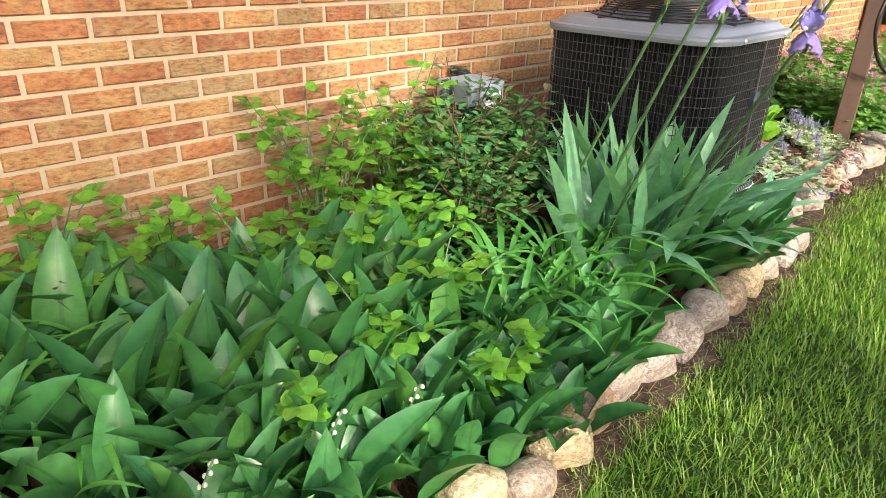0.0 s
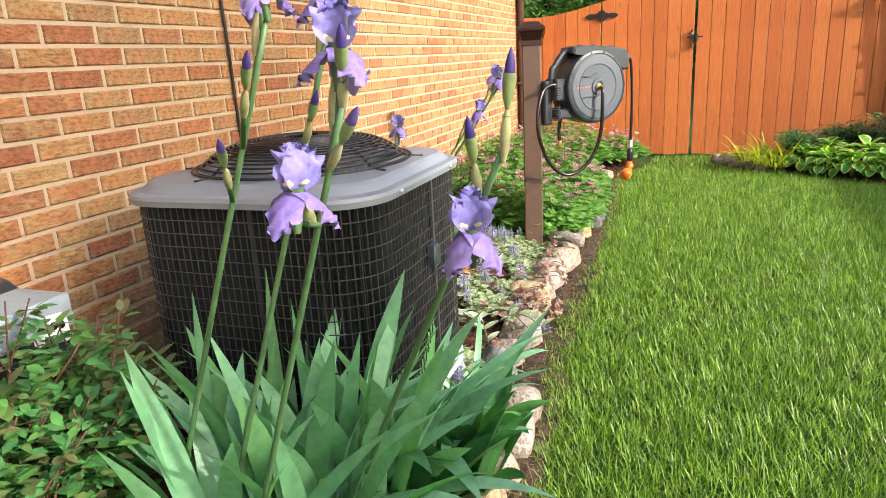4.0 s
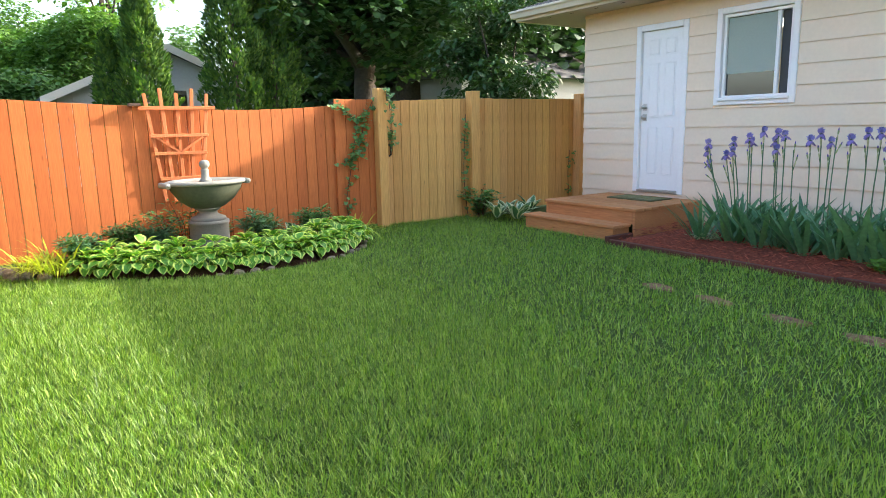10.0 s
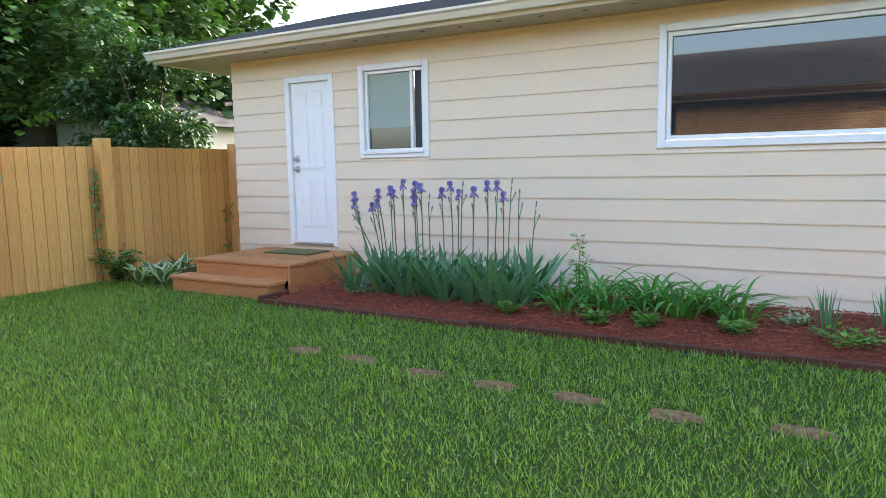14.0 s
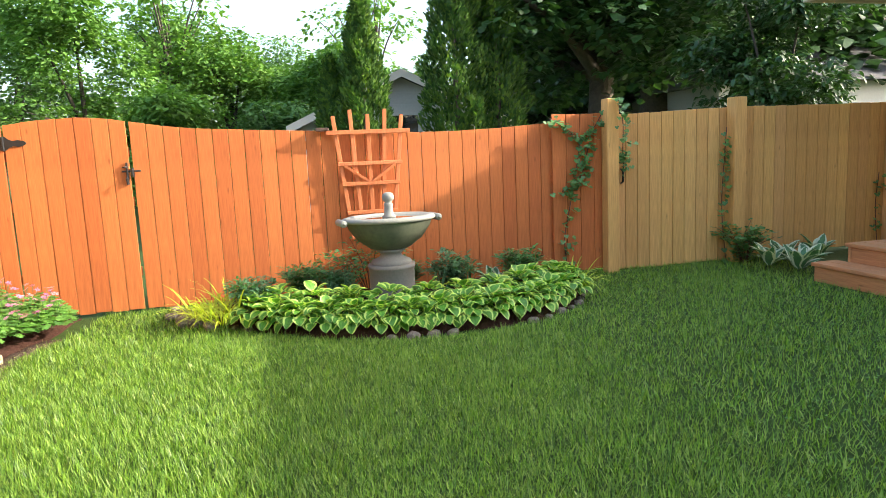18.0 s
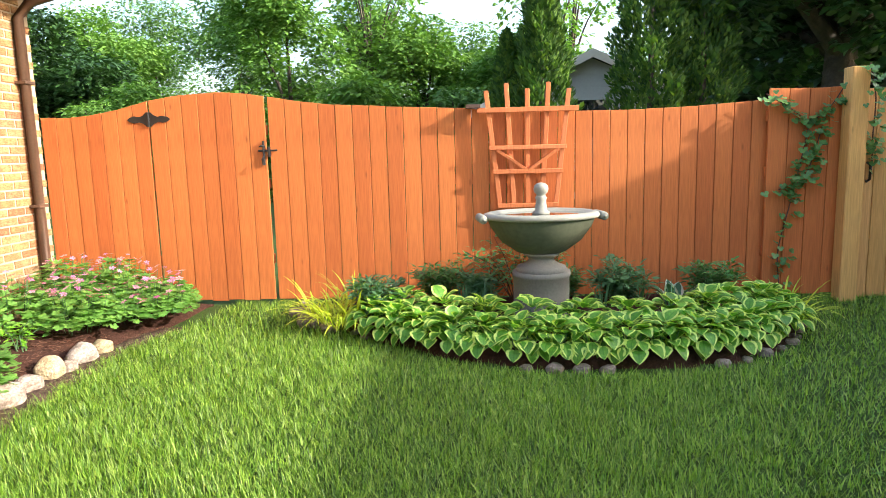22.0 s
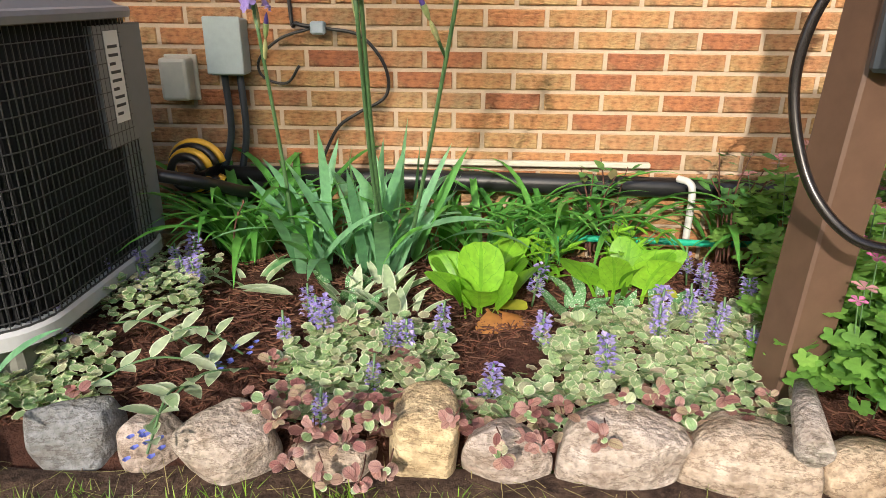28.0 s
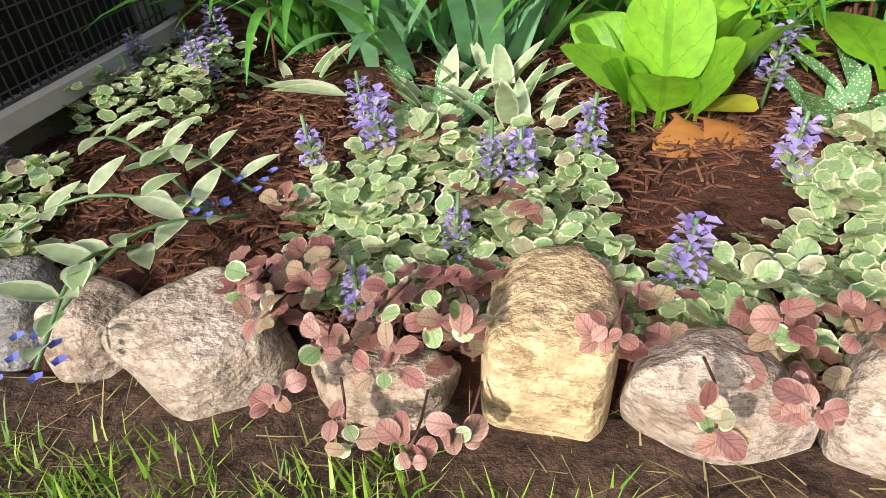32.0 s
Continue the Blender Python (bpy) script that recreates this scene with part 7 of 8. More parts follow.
# bergenia, pulmonaria, ajuga
berg = leaf_set("leaf", 9, (0.14, 0.21), (0.105, 0.13), (0.02, 0.60), (0.1, 0.9), M["bergenia"], 12, 0.14, lambda x: 0.10 if x < 0.34 else max(0.10, disc_leaf((x - 0.31) / 0.695) ** 0.75), twist=0.8, spin=1.3)
yel = leaf_set("leaf", 2, (0.13, 0.15), (0.08, 0.09), (1.0, 1.3), (0.4, 0.7), M["yellowleaf"], 7, 0.2, lambda x: 0.10 if x < 0.28 else disc_leaf((x - 0.24) / 0.77))
dry = leaf_set("leaf", 2, (0.12, 0.14), (0.095, 0.11), (1.3, 1.5), (0.3, 0.9), M["deadleaf"], 7, -0.35, lambda x: 0.10 if x < 0.28 else disc_leaf((x - 0.24) / 0.77))
for x, y, s in ((4.14, 1.74, 1.0), (4.56, 1.84, 0.95)):
    t = clump("bergenia", "bright green bergenia with round glossy leaves", "plant", (x, y, 0.12), berg, 16, 0.08, (0.7 * s, 1.2 * s), "bergenia plants", tilt=12)
    part("yellow_leaf", yel[0], t, "yellowed leaf", pose(0.02, -0.02, 0.02, 0, 0, -40))
    if x < 4.3:
        part("dry_leaf", dry[0], t, "dry curled orange leaf", pose(0.02, -0.03, 0.03, 0, 0, -75))
        part("dry_leaf", dry[1], t, "dry curled orange leaf", pose(0.05, -0.04, 0.03, 0, 0, -40))
pale = leaf_set("leaf", 6, (0.10, 0.16), (0.028, 0.042), (0.5, 1.1), (0.2, 0.9), M["paleleaf"], 6, 0.25)
spot = leaf_set("leaf", 5, (0.10, 0.15), (0.036, 0.050), (0.5, 1.1), (0.3, 0.9), M["spotleaf"], 6, 0.25)
for x, y, n in ((3.78, 1.74, 12), (3.86, 1.84, 10), (3.93, 1.66, 10), (3.45, 1.86, 6), (3.90, 1.74, 8)):
    clump("white_leaved_plant", "plant with narrow silvery white-green leaves on mulch", "plant", (x, y, 0.12), pale, n, 0.05, (0.7, 1.05), "white-leaved plants", tilt=8)
for x, y, n in ((4.40, 1.72, 12), (4.50, 1.64, 12), (4.62, 1.70, 10), (4.46, 1.80, 8), (3.80, 1.64, 8), (3.74, 1.82, 6)):
    clump("pulmonaria", "pulmonaria with silver-spotted green leaves", "plant", (x, y, 0.12), spot, n, 0.05, (0.65, 1.0), "pulmonaria plants", tilt=8)
small = leaf_set("leaf", 6, (0.055, 0.09), (0.028, 0.038), (0.9, 1.45), (0.0, 0.5), M["paleleaf"], 6, 0.25)
for x0, y0, x1, y1 in ((3.16, 1.58, 3.52, 1.40), (3.60, 1.38, 3.46, 1.13), (3.26, 1.26, 3.54, 1.40), (3.34, 1.50, 3.56, 1.46), (3.50, 1.30, 3.50, 1.08)):
    t = thing("trailing_sprig", "sprawling stem with pale green-white leaves", "plant", (0, 0, 0), "trailing sprigs")
    pts = smooth_path([(x0, y0, 0.14), ((x0 + x1) / 2, (y0 + y1) / 2, 0.19), (x1, y1, 0.13)], 5)
    part("stem", tube("stem", pts, 0.0028, M["stem"], 6), t)
    for i, q in enumerate(pts[1::2]):
        for s in (0, 1) if i % 2 else (int(rng.integers(2)),):
            ob = part("leaf", small[int(rng.integers(5))], t)
            ob.matrix_basis = Matrix.Translation(q) @ pose(0, 0, 0, 0, 0, math.degrees(math.atan2(y1 - y0, x1 - x0)) + (55 if s else -55) + rng.uniform(-20, 20))
    for i in range(5):
        q = Vector((x1, y1, 0.13)) + Vector((rng.uniform(-0.03, 0.03), rng.uniform(-0.03, 0.03), rng.uniform(0, 0.02)))
        part("floret", mesh_of("floret", [(0, 0, 0), (0.007, 0.004, 0.003), (0.003, 0.009, 0.004), (-0.006, 0.006, 0.003), (-0.007, -0.004, 0.004), (0.002, -0.008, 0.003)], [(0, 1, 2), (0, 2, 3), (0, 3, 4), (0, 4, 5), (0, 5, 1)], M["bluefloret"]), t, "blue floret", q)

aj_green = leaf_set("leaf", 7, (0.032, 0.044), (0.026, 0.034), (0.7, 1.45), (0.0, 0.5), M["ajuga"], 8, 0.10, lambda x: 0.15 if x < 0.15 else disc_leaf((x - 0.1) / 0.91))
aj_red = leaf_set("leaf", 6, (0.036, 0.048), (0.028, 0.035), (0.6, 1.5), (0.2, 1.0), M["ajugared"], 8, 0.10, lambda x: 0.15 if x < 0.15 else disc_leaf((x - 0.1) / 0.91))


def aj_height(x, y):
    return float(bed_z(np.array([[x, y]]))[0]) + 0.025 + 0.02 * math.sin(x * 31) * math.sin(y * 27)


AJUGA = [(3.70, 1.28), (4.84, 1.28), (4.84, 1.72), (4.50, 1.66), (4.32, 1.55), (4.28, 1.42), (4.10, 1.38), (4.06, 1.56), (3.80, 1.60), (3.64, 1.45)]
for x, y in scatter(AJUGA, 84):
    x, y = float(x), float(y)
    red = rng.random() < (0.5 if y < 1.34 else 0.06)
    clump("ajuga_plant", "rosy pink variegated ajuga rosette over the stones" if red else "cream and green variegated ajuga rosette", "plant", (x, y, aj_height(x, y)), aj_red if red else aj_green, 7, 0.014, (0.9, 1.25), "ajuga rosettes", tilt=14)


for x, y, z, down in ((3.76, 1.115, 0.09, 40), (3.83, 1.10, 0.06, 50), (3.90, 1.10, 0.055, 50), (3.95, 1.11, 0.07, 45), (3.87, 1.15, 0.12, 35), (3.80, 1.15, 0.13, 30), (3.95, 1.18, 0.15, 30), (3.68, 1.22, 0.14, 20), (3.66, 1.38, 0.15, 10), (3.72, 1.18, 0.14, 25), (3.85, 1.20, 0.15, 20), (3.91, 1.20, 0.14, 25), (3.77, 1.22, 0.16, 15), (3.99, 1.31, 0.20, 15),
                      (4.08, 1.20, 0.14, 35), (4.18, 1.125, 0.12, 45), (4.26, 1.15, 0.12, 35), (4.24, 1.22, 0.15, 25), (4.31, 1.24, 0.14, 20), (4.38, 1.16, 0.13, 40), (4.43, 1.24, 0.17, 20), (4.50, 1.25, 0.18, 15), (4.56, 1.24, 0.15, 25), (4.64, 1.26, 0.17, 15), (4.74, 1.26, 0.17, 20), (3.28, 1.24, 0.15, 15)):
    t = thing("ajuga_plant", "rosy ajuga runner hanging over a border stone", "plant", pose(x, y, z, down, 0, rng.uniform(-20, 20)), "ajuga runners")
    part("runner", tube("runner", smooth_path([(0, 0.06, -0.03), (0.005, 0.03, -0.008), (0, 0, 0)], 3), 0.0016, M["twig"], 5), t, "reddish runner stem")
    for i in range(8):
        ob = part("leaf", (aj_red if rng.random() < 0.8 else aj_green)[int(rng.integers(6))], t)
        ob.matrix_basis = pose(rng.uniform(-0.012, 0.012), rng.uniform(-0.01, 0.02), 0.004 * i - 0.01, rng.uniform(-25, 25), rng.uniform(-25, 25), i * 75 + rng.uniform(-25, 25)) @ Matrix.Scale(rng.uniform(0.45, 0.82), 4)


def round_leaf(k=12):
    """A unit rounded leaf on the ground: a shallow fan with a sunk middle and a puckered rim."""
    v, u = [(0.55, 0, -0.035)], [(0.5, 0.5)]
    for i in range(k):
        a = 2 * math.pi * (i + 0.5) / k
        v.append((0.55 + 0.45 * math.cos(a), 0.38 * math.sin(a), 0.045 + 0.035 * (-1) ** i - 0.07 * math.cos(a)))
        u.append((0.98 if math.sin(a) > 0 else 0.02, 0.5 + 0.5 * math.cos(a)))
    return np.array(v, float), np.array([(0, i + 1, (i + 1) % k + 1) for i in range(k)]), np.array(u)


def carpet(name, poly, n, material, size, label, lift=(0.01, 0.055), shape=None):
    p = scatter(poly, n)
    a = stamp(shape or round_leaf(), xyz(p, bed_z(p) + spread(n, *lift)), spread(n, 0, 6.3), spread(n, -0.40, 0.45), spread(n, *size), spread(n, -0.4, 0.4))
    return tagged(new(name, field_mesh(name, a, material)), label, "ground cover", kind="stuff")


carpet("ajuga_carpet", AJUGA, 2400, M["ajuga"], (0.024, 0.040), "low cream and green variegated ajuga carpet")
carpet("ajuga_carpet", [(3.05, 1.55), (3.38, 1.62), (3.36, 1.90), (3.05, 2.0)], 620, M["ajuga"], (0.022, 0.036), "low cream and green variegated ajuga carpet", (0.01, 0.09))
carpet("ajuga_carpet", [(2.95, 1.24), (3.28, 1.30), (3.22, 1.48), (2.95, 1.42)], 300, M["ajuga"], (0.028, 0.045), "low cream and green variegated ajuga carpet")
carpet("ajuga_fringe", [(3.60, 1.21), (4.75, 1.23), (4.75, 1.31), (3.64, 1.32)], 260, M["ajugared"], (0.026, 0.042), "rosy ajuga leaves spilling over the stones", (0.03, 0.085))
spike_shape = rhomb(0.9, 0.2)
SPIKES = [(3.00, 2.0), (3.06, 1.75), (3.22, 1.87), (3.28, 1.80), (3.66, 1.48), (3.69, 1.61), (3.75, 1.52), (3.72, 1.56), (3.89, 1.37), (3.92, 1.46), (3.96, 1.48), (4.04, 1.53), (4.16, 1.34), (4.29, 1.74), (4.29, 1.52), (4.44, 1.44), (4.76, 1.92), (4.78, 1.85), (4.69, 1.65), (4.71, 1.54), (4.86, 1.70), (4.80, 1.50), (3.12, 1.45), (3.79, 1.27), (4.66, 1.60), (4.74, 1.70), (2.98, 1.30), (3.10, 1.90), (3.16, 1.80), (3.12, 1.68), (3.26, 1.92), (3.34, 1.74), (3.20, 1.72), (4.60, 1.62), (4.58, 1.54), (4.76, 1.60)]
SPIKE_MESH = []
for k in range(4):
    n = 72
    zz = 0.012 + 0.0105 * (np.arange(n) // 9) + spread(n, -0.003, 0.003)
    a = np.arange(n) * 0.70 + spread(n, -0.2, 0.2)
    r = 0.0150 * (1 - 0.5 * zz / 0.1) * spread(n, 0.7, 1.25)
    p = np.stack([r * np.cos(a), r * np.sin(a), zz], -1)
    SPIKE_MESH.append(field_mesh("flower_head", stamp(spike_shape, p, a, spread(n, -0.5, 0.7), spread(n, 0.010, 0.019)), M["violet"], False))
for x, y in SPIKES:
    z = aj_height(x, y) + 0.01
    t = thing("ajuga_flower_spike", "violet-blue ajuga flower spike above cream foliage", "flower", pose(x, y, z, rng.uniform(-10, 10), rng.uniform(-10, 10), 0), "ajuga flower spikes")
    part("stalk", tube("stalk", [(0, 0, -0.03), (0, 0, 0.09)], 0.003, M["stem"], 6), t)
    ob = part("flower_head", SPIKE_MESH[int(rng.integers(4))], t, "violet-blue florets")
    ob.matrix_basis = pose(0, 0, 0, 0, 0, rng.uniform(0, 360)) @ Matrix.Scale(rng.uniform(0.7, 1.05), 4)
    for i in range(7):
        ob = part("leaf", aj_green[int(rng.integers(7))], t)
        ob.matrix_basis = pose(0, 0, 0.004 + 0.006 * i, 0, 0, i * 137) @ Matrix.Scale(0.6, 4)
for pts in ([(3.02, 1.62, 0.12), (3.00, 1.58, 0.32), (3.08, 1.52, 0.50)], [(3.0, 1.62, 0.12), (2.92, 1.50, 0.24), (2.84, 1.42, 0.27)], [(3.36, 1.95, 0.12), (3.40, 1.92, 0.30), (3.44, 1.90, 0.38)]):
    t = thing("bare_twig", "thin reddish bare twig with small buds", "twig", (0, 0, 0), "bare twigs")
    path = smooth_path(pts, 5)
    part("stem", tube("stem", path, [0.004 * (1 - 0.6 * i / len(path)) for i in range(len(path))], M["twig"], 6), t)
    for q in path[4::3]:
        part("bud", lathe("bud", [(0.0, -0.004), (0.004, 0.0), (0.0025, 0.007), (0, 0.011)], M["twig"], 8), t, "", q)


# ---- shrubs and massed plants ----
def shrub(name, label, at, rad, height, n_stems, leaf, material, size, per, group, leaves_up=0.25, tri=1, woody="twig", start=0.3, bare=0.0):
    """Stems that fork outwards, with leaves along their outer parts."""
    t = thing(name, label, "shrub", at, group)
    pieces, pts, yaws = [], [], []
    for i in range(n_stems):
        a, r = 2 * math.pi * (i + rng.random() * 0.8) / n_stems, rad * (0.35 + 0.65 * math.sqrt(rng.random()))
        h = height * (0.6 + 0.4 * rng.random()) * (1 - 0.25 * (r / rad) ** 2)
        tip = Vector((r * math.cos(a), r * math.sin(a), h))
        path = smooth_path([(0.03 * math.cos(a), 0.03 * math.sin(a), 0), (tip.x * 0.4 + rng.uniform(-0.03, 0.03), tip.y * 0.4 + rng.uniform(-0.03, 0.03), h * 0.6), tip], 6)
        pieces.append(tube_arrays(path, [0.005 * (1 - 0.7 * k / len(path)) for k in range(len(path))], 5))
        for k in range(per):
            s = start + (1 - start) * rng.random() ** 0.8
            q = path[min(len(path) - 1, int(s * (len(path) - 1)))]
            w = rng.uniform(0, 6.3)
            off = rng.uniform(0.01, 0.07) * (rad / 0.25)
            c = (q.x + off * math.cos(w), q.y + off * math.sin(w), q.z + rng.uniform(-0.02, 0.03))
            for j in range(tri):
                pts.append(c), yaws.append(w + (j - (tri - 1) / 2) * 1.15)
    part("branching", joined("branching", pieces, M[woody], True), t)
    p, n = np.array(pts), len(pts)
    fol = part("foliage", field_mesh("foliage", stamp(leaf, p, np.array(yaws), spread(n, -0.5, 0.5) + leaves_up, spread(n, *size), spread(n, -0.4, 0.4)), material), t, kind="stuff")
    return t


fresh = flat_leaf(0.80, 0.06, -0.12)
for x, y, r, h, n in ((1.62, 2.12, 0.26, 0.82, 12), (1.28, 2.16, 0.26, 0.86, 13), (1.40, 1.86, 0.26, 0.60, 10), (1.22, 1.56, 0.24, 0.48, 7), (0.92, 1.45, 0.18, 0.42, 4), (0.95, 1.95, 0.25, 0.46, 8), (0.72, 2.20, 0.24, 0.52, 7), (0.40, 2.26, 0.22, 0.55, 7), (1.12, 1.20, 0.14, 0.36, 3), (0.62, 1.35, 0.10, 0.40, 2)):
    shrub("leafy_shrub", "light green shrub with fresh three-part leaves by the wall", (x, y, 0.10), r, h, n, fresh, M["shrubleaf"], (0.036, 0.062), 9, "light green shrubs", tri=3, woody="stem", start=0.25)
for x, y, r, h, n in ((1.86, 2.02, 0.28, 0.78, 38), (1.70, 1.80, 0.26, 0.64, 28), (1.98, 1.86, 0.20, 0.68, 30)):
    t = shrub("rose_shrub", "dense dark green rose shrub with reddish new growth", (x, y, 0.10), r, h, n, flat_leaf(0.5, 0.05, -0.1), M["roseleaf"], (0.030, 0.054), 62, "rose shrubs", start=0.1)
for x, y, h in ((2.25, 2.2, 0.45), (5.30, 2.0, 0.55), (5.48, 2.15, 0.50), (4.55, 2.28, 0.42), (4.98, 2.2, 0.45), (6.25, 2.25, 0.62), (8.70, 2.15, 0.62)):
    shrub("climbing_shrub", "small green leafy shoot against the brick wall", (x, y, 0.10), 0.12, h, 7, flat_leaf(0.65, 0.05, -0.1), M["roseleaf" if x < 5.6 else "shrubleaf"], (0.035, 0.060), 9, "leafy shoots", start=0.3)
for x, y in ((4.62, 2.02), (4.30, 1.95), (7.35, 1.62)):
    shrub("feathery_plant", "bright green feathery seedling plant on mulch", (x, y, 0.11), 0.12, 0.22, 8, flat_leaf(0.25, 0.04, -0.15), M["bergenia"], (0.05, 0.08), 12, "feathery plants", woody="stem", start=0.2)

# geranium bank with pink flowers
ger_leaf = palm_leaf(5, 0.34)
GER = [(5.08, 1.45), (5.3, 1.42), (5.62, 1.38), (5.92, 1.38), (6.22, 1.40), (6.5, 1.42), (5.15, 1.68), (5.2, 2.05), (5.45, 1.42), (5.5, 1.85), (5.75, 1.55), (5.82, 2.1), (6.05, 1.45), (6.1, 1.85), (6.38, 1.55), (6.45, 2.1), (6.62, 1.85), (6.9, 2.15), (7.05, 1.9), (7.4, 2.1), (7.75, 1.95), (7.85, 1.55), (8.1, 1.75), (8.15, 1.4), (8.4, 1.65), (8.45, 2.0), (8.55, 1.3), (8.75, 1.75), (6.62, 1.48), (8.3, 1.2)]
n = 5
vs, fs = [(0, 0, 0)], []
for k in range(n):
    a = 2 * math.pi * k / n
    for da, r, z in ((-0.45, 0.75, 0.18), (-0.15, 1.0, 0.12), (0.15, 1.0, 0.12), (0.45, 0.75, 0.18)):
        vs.append((r * math.cos(a + da), r * math.sin(a + da), z))
    b = 1 + 4 * k
    fs += [(0, b, b + 1), (0, b + 1, b + 2), (0, b + 2, b + 3)]
bloom = (np.array(vs, float), np.array(fs), np.zeros((len(vs), 2)))
BLOOMS = [field_mesh("petals", stamp(bloom, np.zeros((1, 3)), np.zeros(1), spread(1, -0.3, 0.3), spread(1, 0.014, 0.018), spread(1, -0.3, 0.3)), M["pink" if k < 3 else "paleflower"], False) for k in range(5)]
for x, y in GER:
    h = 0.36 + 0.04 * math.sin(x * 3) - (0.12 if y < 1.45 else 0) + (0.08 if y > 1.8 else 0)
    t = thing("geranium", "mound of lobed green cranesbill geranium with pink flowers", "plant", (x, y, 0.08), "cranesbill geraniums")
    m = 430
    a, r = spread(m, 0, 6.3), 0.27 * np.sqrt(rng.random(m))
    p = np.stack([r * np.cos(a), r * np.sin(a), h * (1 - 0.55 * (r / 0.27) ** 2.2) * (0.55 + 0.45 * rng.random(m))], -1)
    part("foliage", field_mesh("foliage", stamp(ger_leaf, p, a + spread(m, -0.8, 0.8), spread(m, -0.65, 0.25), spread(m, 0.045, 0.078), spread(m, -0.3, 0.3)), M["geranium"]), t, kind="stuff")
    stalks = []
    for i in range(22):
        a, r = rng.uniform(0, 6.3), 0.26 * math.sqrt(rng.random())
        tip = Vector((r * math.cos(a), r * math.sin(a), h * (1 - 0.5 * (r / 0.27) ** 2) + rng.uniform(0.03, 0.10)))
        stalks.append(tube_arrays([(tip.x * 0.6, tip.y * 0.6, 0.02), (tip.x * 0.85, tip.y * 0.85, tip.z * 0.6), tip], 0.0016, 4))
        ob = part("flower", BLOOMS[int(rng.integers(4))], t, "pink cranesbill flower")
        ob.matrix_basis = pose(tip.x, tip.y, tip.z, rng.uniform(-25, 25), rng.uniform(-25, 25), rng.uniform(0, 360)) @ Matrix.Scale(rng.uniform(1.2, 1.9), 4)
    part("flower_stalk", joined("flower_stalk", stalks, M["stem"]), t, kind="stuff")
for x, y in ((5.35, 1.30), (5.2, 1.33), (5.6, 1.30)):
    clump("geranium_seedling", "low geranium leaves turning yellow at the stones", "plant", (x, y, 0.09), yel, 3, 0.03, (0.35, 0.5), "yellowing geranium leaves")

# ---- hosta island ----
hos = leaf_set("leaf", 9, (0.10, 0.135), (0.095, 0.125), (0.7, 1.35), (0.4, 1.2), M["hosta"], 7, 0.32)

STALK = tube("stalk", [(0.2, 0, 0), (0.45, 0, 0.5), (0.6, 0, 0.85)], 0.02, M["stem"], 5)


def dome(name, label, at, leaves, R, H, group, scale=(0.85, 1.15)):
    """A mound of leaves that hang outwards in tiers, each on its own stalk."""
    t = thing(name, label, "plant", at, group)
    for f, g, k, nod in ((0.12, 1.04, 5, -15), (0.40, 1.0, 9, 5), (0.64, 0.92, 12, 24), (0.88, 0.74, 14, 42), (1.04, 0.50, 14, 55)):
        for i in range(k):
            a = 360 * (i + rng.uniform(-0.3, 0.3)) / k + 25 * g
            x, y, z = R * f * math.cos(radians(a)), R * f * math.sin(radians(a)), H * g + rng.uniform(-0.03, 0.02)
            ob = part("leaf", leaves[int(rng.integers(len(leaves)))], t)
            ob.matrix_basis = pose(x, y, z, rng.uniform(-12, 12), nod + rng.uniform(-12, 12), a + rng.uniform(-15, 15)) @ Matrix.Scale(rng.uniform(*scale), 4)
    for i in range(5):
        part("stalk", STALK, t, "", pose(0, 0, 0, 0, 0, 72 * i) @ Matrix.Diagonal((R, R, H, 1)))
    return t


front = [(7.95, -0.52), (7.80, -0.69), (7.66, -0.88), (7.55, -1.07), (7.46, -1.27), (7.39, -1.48), (7.35, -1.70), (7.33, -1.92), (7.34, -2.14), (7.37, -2.36), (7.43, -2.57), (7.51, -2.77), (7.62, -2.95), (7.76, -3.12), (7.95, -3.28)]
second = [(8.02, -0.72), (7.83, -1.0), (7.70, -1.28), (7.62, -1.58), (7.60, -1.9), (7.62, -2.2), (7.68, -2.5), (7.80, -2.75), (8.0, -2.95), (8.02, -3.2)]
for x, y in front + second:
    dome("hosta", "lush hosta with chartreuse-edged green leaves", (x + 0.055, y, 0.05), hos, 0.16, 0.165 if (x, y) in front else 0.215, "hostas round the fountain", (0.68, 0.95))
whit = leaf_set("leaf", 5, (0.18, 0.24), (0.09, 0.12), (0.3, 0.9), (0.3, 1.0), M["hostawhite"], 7, 0.28)
for x, y, n in ((8.30, -0.58, 14), (8.45, -2.72, 12), (8.25, -5.65, 10), (7.95, -5.75, 9), (8.45, -6.0, 10), (8.1, -6.0, 8), (8.5, -6.5, 8)):
    clump("variegated_hosta", "blue-green hosta with broad white leaf edges", "plant", (x, y, 0.06), whit, n, 0.05, (1.0, 1.4), "white-edged hostas", tilt=6)
gold = leaf_set("leaf", 5, (0.32, 0.46), (0.011, 0.017), (0.2, 0.8), (0.8, 1.8), M["goldgrass"], 6, 0.0)
for x, y in ((8.40, -0.12), (8.62, -0.25), (8.2, -0.22), (8.28, -0.02), (8.05, -0.36), (7.98, -0.25), (8.12, -0.15), (7.95, -3.35), (8.2, -3.4)):
    clump("golden_grass", "tuft of bright golden ornamental grass", "plant", (x, y, 0.06), gold, 28, 0.07, (0.7, 1.1), "golden grasses", tilt=8)
